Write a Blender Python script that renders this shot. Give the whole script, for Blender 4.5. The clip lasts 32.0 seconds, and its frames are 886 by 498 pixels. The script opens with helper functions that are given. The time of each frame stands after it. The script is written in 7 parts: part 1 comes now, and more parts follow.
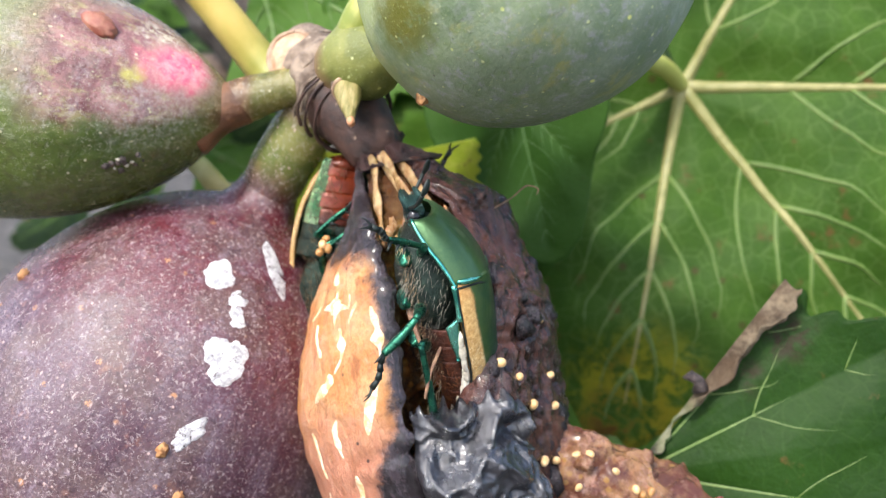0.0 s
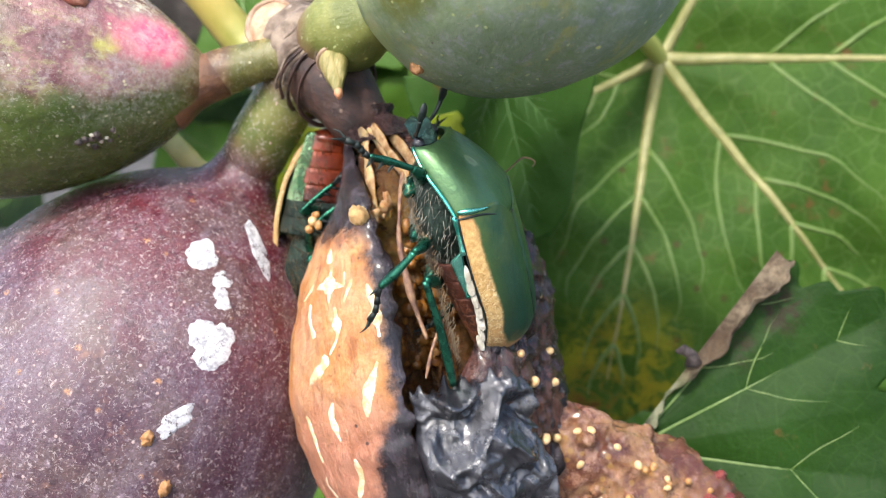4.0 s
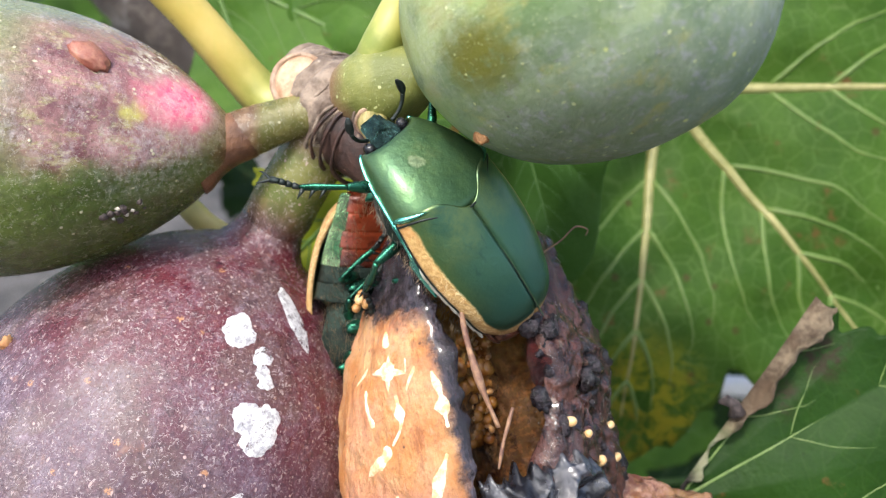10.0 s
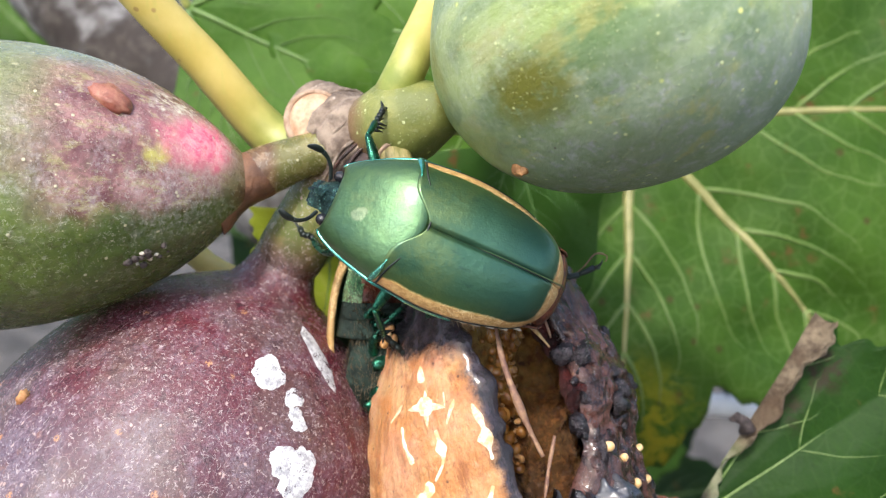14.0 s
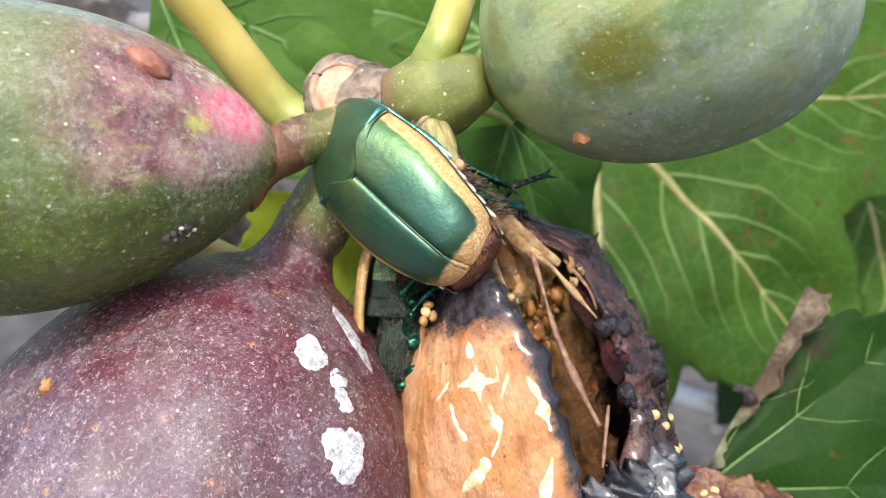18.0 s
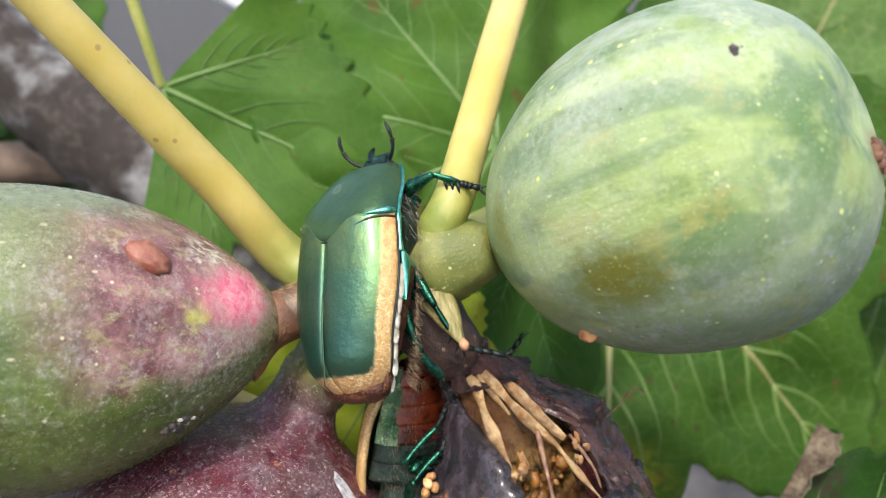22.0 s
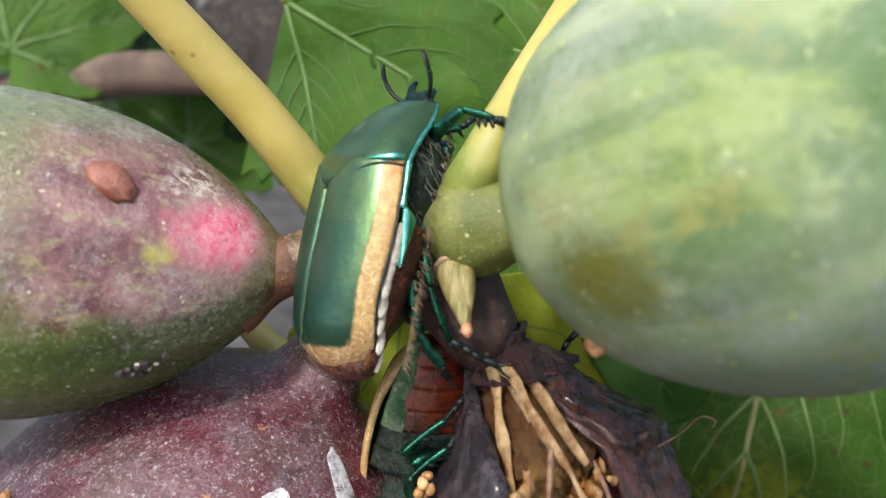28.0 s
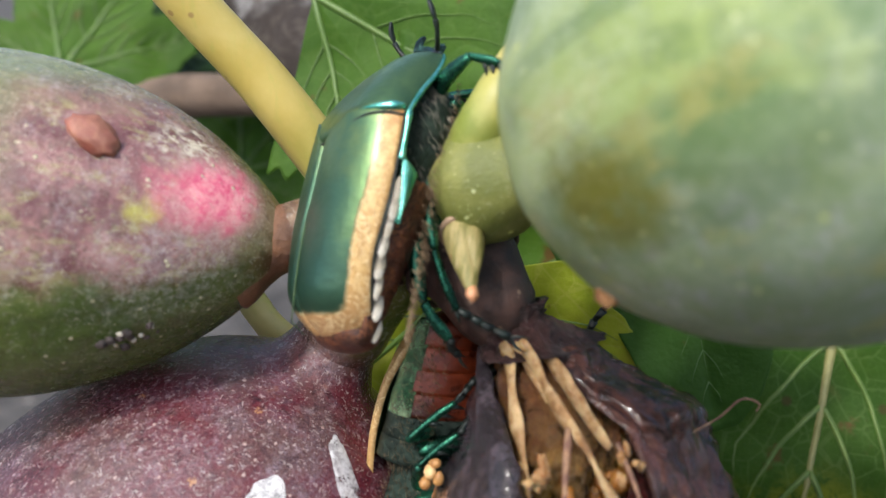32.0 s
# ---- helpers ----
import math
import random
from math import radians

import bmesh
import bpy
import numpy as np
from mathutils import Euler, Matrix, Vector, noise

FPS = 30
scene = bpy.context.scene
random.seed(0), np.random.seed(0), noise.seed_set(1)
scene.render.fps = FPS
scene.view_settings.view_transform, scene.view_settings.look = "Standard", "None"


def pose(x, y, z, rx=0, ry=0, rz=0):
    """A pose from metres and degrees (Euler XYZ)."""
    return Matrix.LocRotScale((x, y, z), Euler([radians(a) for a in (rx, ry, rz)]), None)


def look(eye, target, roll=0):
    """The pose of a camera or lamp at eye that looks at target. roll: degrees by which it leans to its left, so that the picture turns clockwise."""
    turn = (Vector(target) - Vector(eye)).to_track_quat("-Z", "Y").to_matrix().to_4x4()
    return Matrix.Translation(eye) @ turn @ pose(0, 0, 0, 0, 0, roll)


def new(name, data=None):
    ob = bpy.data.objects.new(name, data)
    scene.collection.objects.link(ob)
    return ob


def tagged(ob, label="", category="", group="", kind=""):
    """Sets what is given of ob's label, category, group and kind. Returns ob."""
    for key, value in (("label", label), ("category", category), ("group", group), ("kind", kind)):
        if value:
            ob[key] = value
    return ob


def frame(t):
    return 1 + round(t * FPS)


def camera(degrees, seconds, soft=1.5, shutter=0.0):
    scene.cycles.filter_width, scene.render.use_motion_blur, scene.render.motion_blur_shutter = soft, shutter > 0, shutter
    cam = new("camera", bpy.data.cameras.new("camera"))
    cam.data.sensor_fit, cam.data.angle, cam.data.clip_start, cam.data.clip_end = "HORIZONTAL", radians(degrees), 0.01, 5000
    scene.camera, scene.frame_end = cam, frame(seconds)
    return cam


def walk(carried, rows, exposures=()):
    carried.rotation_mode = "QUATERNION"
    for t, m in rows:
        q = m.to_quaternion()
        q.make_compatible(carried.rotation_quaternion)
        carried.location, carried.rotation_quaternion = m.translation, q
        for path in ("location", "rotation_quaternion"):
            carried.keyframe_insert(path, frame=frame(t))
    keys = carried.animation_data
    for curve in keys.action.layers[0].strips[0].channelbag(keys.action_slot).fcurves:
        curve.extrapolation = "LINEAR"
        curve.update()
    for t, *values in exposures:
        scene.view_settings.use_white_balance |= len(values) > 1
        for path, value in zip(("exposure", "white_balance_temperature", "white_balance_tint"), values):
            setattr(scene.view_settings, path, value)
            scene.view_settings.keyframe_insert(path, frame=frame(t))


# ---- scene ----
# All lengths below are in centimetres; CM turns them into metres.
CM = 0.01
cam = camera(52.0, 32.0, soft=1.15)
cam.data.dof.use_dof = True
cam.data.dof.focus_distance = 0.102
cam.data.dof.aperture_fstop = 29.0
# seconds, eye, a point looked at, roll
PATH = [
    (0, 1.110, 0.007, -0.480, 0.9110, 1.9070, -1.0720, -0.2),
    (0.5, 0.968, 0.142, -0.612, 0.7910, 2.0420, -1.2120, -0.2),
    (1, 0.693, 0.366, -0.462, 0.5580, 2.2540, -1.1100, 0.4),
    (1.5, 0.540, 0.534, -0.359, 0.4280, 2.4110, -1.0410, 0.8),
    (2, 0.606, 0.565, -0.681, 0.4810, 2.4490, -1.3400, 0.3),
    (2.5, 0.500, 0.553, -0.922, 0.3900, 2.4410, -1.5710, 0.2),
    (3, 0.463, 0.521, -1.043, 0.3620, 2.4140, -1.6810, 0.1),
    (3.5, 0.419, 0.462, -0.993, 0.3300, 2.3590, -1.6200, -0.0),
    (4, 0.589, 0.287, -0.632, 0.4910, 2.1810, -1.2670, -0.1),
    (4.5, 0.645, 0.085, -0.276, 0.5590, 1.9750, -0.9240, 0.1),
    (6.5, 0.063, -0.196, -0.081, 0.0720, 1.6990, -0.7210, -0.0),
    (7, -0.202, -0.083, -0.176, -0.1660, 1.8110, -0.8170, -0.1),
    (7.5, -0.212, -0.007, -0.290, -0.1840, 1.8870, -0.9310, -0.5),
    (8, -0.104, 0.073, -0.251, -0.1030, 1.9650, -0.9000, -1.0),
    (8.5, -0.286, 0.264, -0.035, -0.2690, 2.1510, -0.6960, -0.8),
    (9, -0.402, 0.481, -0.178, -0.3890, 2.3840, -0.7940, -1.2),
    (9.5, -0.625, 0.858, 0.079, -0.6020, 2.7500, -0.5700, -0.8),
    (10, -0.939, 1.039, 0.061, -0.8810, 2.9310, -0.5850, -0.5),
    (10.5, -0.859, 1.078, -0.132, -0.8250, 2.9780, -0.7570, -1.4),
    (11, -1.059, 1.097, -0.002, -0.9920, 2.9870, -0.6520, -1.0),
    (11.5, -1.156, 1.059, -0.228, -1.0750, 2.9590, -0.8490, -1.3),
    (12, -1.185, 1.124, 0.034, -1.1030, 3.0050, -0.6400, -1.2),
    (12.5, -1.287, 1.094, -0.124, -1.1950, 2.9800, -0.7810, -1.6),
    (13, -1.528, 1.131, -0.165, -1.4060, 3.0260, -0.7930, -1.8),
    (13.5, -1.835, 1.274, 0.288, -1.6680, 3.1640, -0.3430, -1.1),
    (14, -2.254, 1.119, 0.112, -2.0180, 3.0170, -0.4720, -1.1),
    (14.5, -2.831, 0.935, 0.259, -2.4940, 2.8070, -0.3570, -0.2),
    (16.5, -4.294, 1.477, 0.183, -3.8000, 3.3080, -0.4510, 1.3),
    (17, -4.399, 1.688, 0.179, -3.8870, 3.5110, -0.4640, 1.5),
    (17.5, -4.346, 1.478, -0.465, -3.8310, 3.3360, -0.9970, 0.2),
    (18, -4.263, 1.589, -0.292, -3.7490, 3.4340, -0.8660, 0.5),
    (18.5, -4.183, 1.493, -0.660, -3.6690, 3.3570, -1.1730, -0.2),
    (19, -3.714, 1.563, -0.336, -3.2800, 3.4320, -0.8990, -0.7),
    (19.5, -3.967, 1.575, -0.162, -3.4790, 3.4340, -0.7140, -0.1),
    (20, -3.879, 1.731, 0.174, -3.4040, 3.5910, -0.3850, 0.1),
    (20.5, -4.026, 1.951, 0.379, -3.5240, 3.8130, -0.1510, 0.1),
    (21, -3.937, 2.322, 1.296, -3.4550, 4.1610, 0.6750, 1.1),
    (21.5, -3.853, 2.392, 1.745, -3.3890, 4.2340, 1.1210, 1.0),
    (22, -3.944, 2.387, 1.833, -3.4650, 4.2290, 1.2190, 1.0),
    (22.5, -4.095, 2.304, 1.692, -3.5850, 4.1450, 1.0980, 0.7),
    (23, -4.192, 2.252, 1.918, -3.6610, 4.0740, 1.2870, 1.6),
    (23.5, -4.082, 1.991, 1.714, -3.5590, 3.8300, 1.1260, 1.0),
    (24, -3.986, 1.785, 1.612, -3.4690, 3.6330, 1.0490, 1.0),
    (24.5, -3.568, 1.495, 1.931, -3.1180, 3.3460, 1.3240, 1.6),
    (26.5, -2.683, 2.678, 1.951, -2.4220, 4.5230, 1.2260, 5.6),
    (27, -2.424, 3.073, 1.776, -2.2260, 4.9280, 1.0540, 5.0),
    (27.5, -1.661, 3.413, 1.630, -1.6270, 5.2760, 0.9030, 3.3),
    (28, -1.081, 3.977, 1.511, -1.1940, 5.8260, 0.7570, 2.0),
    (28.5, -0.526, 4.430, 1.281, -0.7840, 6.2670, 0.5340, 0.6),
    (29, -0.554, 4.607, 1.210, -0.8100, 6.4420, 0.4560, 1.0),
    (29.5, -0.414, 4.777, 1.218, -0.7060, 6.5990, 0.4460, 1.0),
    (30, -0.280, 4.818, 1.161, -0.6040, 6.6360, 0.3940, 0.6),
    (30.5, -0.403, 4.773, 1.145, -0.6980, 6.5960, 0.3770, 0.9),
    (31, -0.487, 4.732, 1.108, -0.7630, 6.5590, 0.3420, 1.1),
    (31.5, -0.628, 4.655, 1.056, -0.8700, 6.4880, 0.2930, 1.5),
    (32, -0.527, 4.478, 0.461, -0.7960, 6.3500, -0.1890, 0.2),
]
walk(cam, [(t, look(Vector((ex, ey, ez)) * CM, Vector((tx, ty, tz)) * CM, roll)) for t, ex, ey, ez, tx, ty, tz, roll in PATH],
     exposures=[(0.0, 0.53), (9.0, 0.45), (14.0, 0.39), (20.0, 0.3), (22.0, 0.16), (24.0, 0.13), (27.0, 0.02), (29.0, -0.12), (32.0, -0.02)])

# ---- light: bright hazy daylight from above ----
SUN_DIR = Vector((-0.34, -0.6, 0.95)).normalized()
world = bpy.data.worlds.new("sky")
scene.world = world
world.use_nodes = True
sky = world.node_tree.nodes.new("ShaderNodeTexSky")
sky.sky_type, sky.sun_disc = "NISHITA", False
sky.sun_elevation = math.asin(SUN_DIR.z)
sky.sun_rotation = math.atan2(SUN_DIR.x, SUN_DIR.y)
sky.dust_density = 3.0
world.node_tree.links.new(sky.outputs[0], world.node_tree.nodes["Background"].inputs[0])
world.node_tree.nodes["Background"].inputs[1].default_value = 0.3
sun = new("sun", bpy.data.lights.new("sun", "SUN"))
sun.data.energy, sun.data.angle, sun.data.color = 2.9, radians(6), (0.98, 0.97, 0.94)
sun.matrix_world = look((0, 0, 1), Vector((0, 0, 1)) - SUN_DIR)


# ---- materials ----
class Mat:
    """A small writer of node materials; co is the object's own space in centimetres."""

    def __init__(self, name, rough=0.5, metal=0.0, **extra):
        self.m = bpy.data.materials.new(name)
        self.m.use_nodes = True
        self.t = self.m.node_tree
        self.b = self.t.nodes["Principled BSDF"]
        self.b.inputs["Roughness"].default_value = rough
        self.b.inputs["Metallic"].default_value = metal
        for k, v in extra.items():
            self.b.inputs[k.replace("_", " ")].default_value = v
        tc = self.t.nodes.new("ShaderNodeTexCoord")
        s = self.t.nodes.new("ShaderNodeVectorMath")
        s.operation = "SCALE"
        s.inputs["Scale"].default_value = 100.0
        self.t.links.new(tc.outputs["Object"], s.inputs[0])
        self.co = s.outputs[0]

    def put(self, sock, v):
        if isinstance(v, bpy.types.NodeSocket):
            self.t.links.new(v, sock)
        elif isinstance(v, (tuple, list)) and len(v) == 3 and sock.type == "RGBA":
            sock.default_value = (*v, 1)
        else:
            sock.default_value = v

    def math(self, op, a, b=0.0, clamp=False):
        n = self.t.nodes.new("ShaderNodeMath")
        n.operation, n.use_clamp = op, clamp
        self.put(n.inputs[0], a), self.put(n.inputs[1], b)
        return n.outputs[0]

    def stretch(self, v, co=None):
        n = self.t.nodes.new("ShaderNodeVectorMath")
        n.operation = "MULTIPLY"
        self.put(n.inputs[0], co or self.co)
        n.inputs[1].default_value = v
        return n.outputs[0]

    def noise(self, scale, detail=4.0, rough=0.55, co=None, twist=0.0):
        n = self.t.nodes.new("ShaderNodeTexNoise")
        self.put(n.inputs["Vector"], co or self.co)
        n.inputs["Scale"].default_value, n.inputs["Detail"].default_value = scale, detail
        n.inputs["Roughness"].default_value, n.inputs["Distortion"].default_value = rough, twist
        return n.outputs["Fac"]

    def cells(self, scale, feature="F1", co=None, out="Distance", rand=1.0):
        n = self.t.nodes.new("ShaderNodeTexVoronoi")
        n.feature = feature
        self.put(n.inputs["Vector"], co or self.co)
        n.inputs["Scale"].default_value = scale
        n.inputs["Randomness"].default_value = rand
        return n.outputs[out]

    def ramp(self, f, *stops):
        n = self.t.nodes.new("ShaderNodeValToRGB")
        self.put(n.inputs[0], f)
        el = n.color_ramp.elements
        while len(el) < len(stops):
            el.new(0.5)
        for e, (p, c) in zip(el, stops):
            e.position = p
            e.color = (*c, 1) if isinstance(c, tuple) else (c, c, c, 1)
        return n.outputs[0]

    def step(self, f, lo, hi):
        """0 below lo, 1 above hi (or the other way round)."""
        n = self.t.nodes.new("ShaderNodeMapRange")
        n.interpolation_type = "SMOOTHSTEP"
        self.put(n.inputs[0], f)
        n.inputs[1].default_value, n.inputs[2].default_value = min(lo, hi), max(lo, hi)
        n.inputs[3].default_value, n.inputs[4].default_value = (0, 1) if lo < hi else (1, 0)
        return n.outputs[0]

    def mix(self, f, a, b, mode="MIX"):
        n = self.t.nodes.new("ShaderNodeMix")
        n.data_type, n.blend_type = "RGBA", mode
        self.put(n.inputs[0], f), self.put(n.inputs[6], a), self.put(n.inputs[7], b)
        return n.outputs[2]

    def axis(self, k):
        n = self.t.nodes.new("ShaderNodeSeparateXYZ")
        self.put(n.inputs[0], self.co)
        return n.outputs[k]

    def near(self, p, lo, hi, wobble=0.0, scale=4.0, size=(1, 1, 1)):
        """1 near the point p (cm, object space), falling to 0 from lo to hi."""
        n = self.t.nodes.new("ShaderNodeVectorMath")
        n.operation = "SUBTRACT"
        self.put(n.inputs[0], self.co)
        n.inputs[1].default_value = p
        s = self.stretch((1 / size[0], 1 / size[1], 1 / size[2]), n.outputs[0])
        q = self.t.nodes.new("ShaderNodeVectorMath")
        q.operation = "LENGTH"
        self.put(q.inputs[0], s)
        d = q.outputs[1] if wobble == 0 else self.math("ADD", q.outputs[1], self.math("MULTIPLY", self.math("SUBTRACT", self.noise(scale), 0.5), wobble))
        return self.step(d, hi, lo)

    def attr(self, name):
        n = self.t.nodes.new("ShaderNodeAttribute")
        n.attribute_name = name
        return n.outputs["Fac"]

    def rand(self):
        return self.t.nodes.new("ShaderNodeObjectInfo").outputs["Random"]

    def island(self):
        return self.t.nodes.new("ShaderNodeNewGeometry").outputs["Random Per Island"]

    def bump(self, h, strength=0.3, dist=0.02):
        n = self.t.nodes.new("ShaderNodeBump")
        n.inputs["Strength"].default_value, n.inputs["Distance"].default_value = strength, dist * CM
        self.put(n.inputs["Height"], h)
        last = self.b.inputs["Normal"]
        if last.is_linked:
            self.t.links.new(last.links[0].from_socket, n.inputs["Normal"])
        self.t.links.new(n.outputs[0], last)
        return self

    def set(self, key, v):
        self.put(self.b.inputs[key], v)
        return self

    def color(self, v):
        return self.set("Base Color", v)


def dots(m, scale, size, share, co=None):
    """Scattered small dots: a mask. size: radius against the cell; share: how many of the cells have one."""
    d = m.cells(scale, co=co)
    c = m.cells(scale, co=co, out="Color")
    pick = m.step(m.math("MULTIPLY", c, 1.0), 1 - share - 0.02, 1 - share + 0.02)
    return m.math("MULTIPLY", m.step(d, size, size * 0.55), pick)


def fig_base(m, c, dot, dots_n, rough, streak_bump=0.25, worms=0.2):
    """What every fig skin has: lenticels, scratches, dark flecks and fine relief over the colour c."""
    pale = dots(m, 6.0, 0.15, dots_n)
    fine = dots(m, 19.0, 0.22, dots_n)
    long = dots(m, 8.0, 0.15, dots_n * 0.7, m.stretch((1, 1, 0.4)))
    worm = m.math("ABSOLUTE", m.math("SUBTRACT", m.noise(9.0, 2, 0.5, None, 1.2), 0.5))
    worm = m.math("MULTIPLY", m.step(worm, 0.034, 0.012), m.step(m.noise(17, 3, 0.6), 0.49, 0.58))
    c = m.mix(m.math("MULTIPLY", worm, worms), c, tuple(0.3 + 0.7 * v for v in dot))
    scratch = m.math("MULTIPLY", m.step(m.cells(9.0, "DISTANCE_TO_EDGE", m.stretch((1, 1, 0.3))), 0.025, 0.006), m.step(m.noise(2.2, 4), 0.5, 0.62))
    c = m.mix(m.math("MULTIPLY", pale, 0.8), c, dot)
    c = m.mix(m.math("MULTIPLY", fine, 0.35), c, dot)
    c = m.mix(m.math("MULTIPLY", long, 0.65), c, dot)
    c = m.mix(m.math("MULTIPLY", scratch, 0.15), c, dot)
    c = m.mix(m.math("MULTIPLY", dots(m, 5.0, 0.1, 0.25), 0.8), c, (0.05, 0.03, 0.02))
    m.color(c)
    m.set("Roughness", m.math("ADD", m.math("MULTIPLY", m.noise(5, 4), 0.25), rough - 0.1))
    ribs = m.noise(1.0, 3, co=m.stretch((2.6, 2.6, 0.35)))
    m.bump(m.noise(26, 5, 0.7), 0.35, 0.03).bump(m.noise(8, 6, 0.75, None, 0.5), 0.35, 0.045).bump(m.math("ADD", pale, fine), 0.6, 0.014).bump(ribs, streak_bump, 0.1)
    return m.m


def turning_skin(local):
    """Green fig flushed dusky purple above, with a pink patch and a grey scuff. local turns world places into the fig's space."""
    m = Mat("turning_fig_skin", 0.4)
    x = m.axis(0)
    green = m.mix(m.step(m.noise(0.8, 4), 0.35, 0.65), (0.055, 0.088, 0.015), (0.105, 0.142, 0.028))
    green = m.mix(m.step(x, 0.7, 1.6), green, (0.2, 0.22, 0.1))
    green = m.mix(m.math("MULTIPLY", m.step(m.noise(11, 6, 0.75), 0.42, 0.75), 0.55), green, (0.035, 0.06, 0.015))
    w = m.math("ADD", x, m.math("MULTIPLY", m.math("SUBTRACT", m.noise(1.6, 6, 0.7), 0.5), 0.9))
    flush = m.math("MULTIPLY", m.near(local((-4.45, 11.72, -1.75)), 0.7, 1.7, 1.0, 1.3, (1.0, 1.0, 1.0)), m.step(w, -0.22, 0.12))
    plum = m.mix(m.step(m.noise(2.5, 6, 0.7), 0.35, 0.65), (0.12, 0.04, 0.044), (0.32, 0.155, 0.145))
    plum = m.mix(m.math("MULTIPLY", m.step(m.noise(4, 6, 0.75, m.stretch((1.6, 1.6, 0.5))), 0.5, 0.64), 0.7), plum, (0.34, 0.3, 0.13))
    c = m.mix(flush, green, plum)
    c = m.mix(m.math("MULTIPLY", m.step(m.noise(5, 6, 0.78, None, 0.6), 0.5, 0.64), 0.45), c, (0.05, 0.042, 0.016))
    scuff = m.math("MULTIPLY", m.near(local((-4.05, 11.72, -2.25)), 0.2, 0.85, 0.7, 1.8, (1.0, 1.0, 1.5)), m.step(m.noise(17, 5, 0.75), 0.38, 0.6))
    c = m.mix(m.math("MULTIPLY", scuff, 0.24), c, (0.5, 0.48, 0.46))
    bloom = m.math("MULTIPLY", m.step(m.noise(1.7, 6, 0.75), 0.47, 0.66), m.step(m.noise(15, 4, 0.7), 0.35, 0.7))
    c = m.mix(m.math("MULTIPLY", m.math("MULTIPLY", bloom, m.step(x, -0.5, 0.3)), 0.34), c, (0.66, 0.6, 0.6))
    c = m.mix(m.math("MULTIPLY", m.near(local((-3.68, 12.15, -1.8)), 0.1, 0.75, 0.45, 2.5, (0.85, 1, 1.5)), 0.8), c, (0.55, 0.3, 0.28))
    c = m.mix(m.math("MULTIPLY", m.near(local((-3.7, 12.13, -1.8)), 0.16, 0.58, 0.5, 3.4, (0.72, 1, 1.85)), m.step(m.noise(6, 6, 0.75, m.stretch((2, 2, 0.5))), 0.22, 0.42)), c, m.mix(m.step(m.noise(7, 5, 0.7), 0.36, 0.64), (0.72, 0.1, 0.2), (0.84, 0.34, 0.36)))
    c = m.mix(m.near(local((-4.27, 11.66, -1.83)), 0.02, 0.24, 0.3, 7), c, (0.5, 0.46, 0.1))
    ridge = m.math("MULTIPLY", m.near(local((-3.9, 12.35, -1.35)), 0.15, 0.5, 0.4, 4, (0.5, 1, 1.6)), m.step(m.noise(13, 5, 0.75, m.stretch((1, 1, 0.5))), 0.48, 0.6))
    c = m.mix(ridge, c, (0.66, 0.58, 0.45))
    c = m.mix(m.step(m.math("ADD", m.axis(2), m.math("MULTIPLY", m.noise(3, 4), 0.5)), 0.62, 0.25), c, m.mix(m.step(m.noise(5, 5), 0.4, 0.6), (0.1, 0.052, 0.024), (0.2, 0.12, 0.06)))
    c = m.mix(m.step(m.axis(2), -0.22, -0.42), c, m.mix(m.step(m.noise(2.5, 5), 0.35, 0.65), (0.1, 0.1, 0.024), (0.19, 0.165, 0.05)))
    c = m.mix(m.step(m.math("ADD", m.axis(2), m.math("MULTIPLY", m.noise(3, 4), 0.5)), -0.6, -1.1), c, (0.1, 0.056, 0.03))
    return fig_base(m, c, (0.6, 0.55, 0.36), 0.42, 0.24)


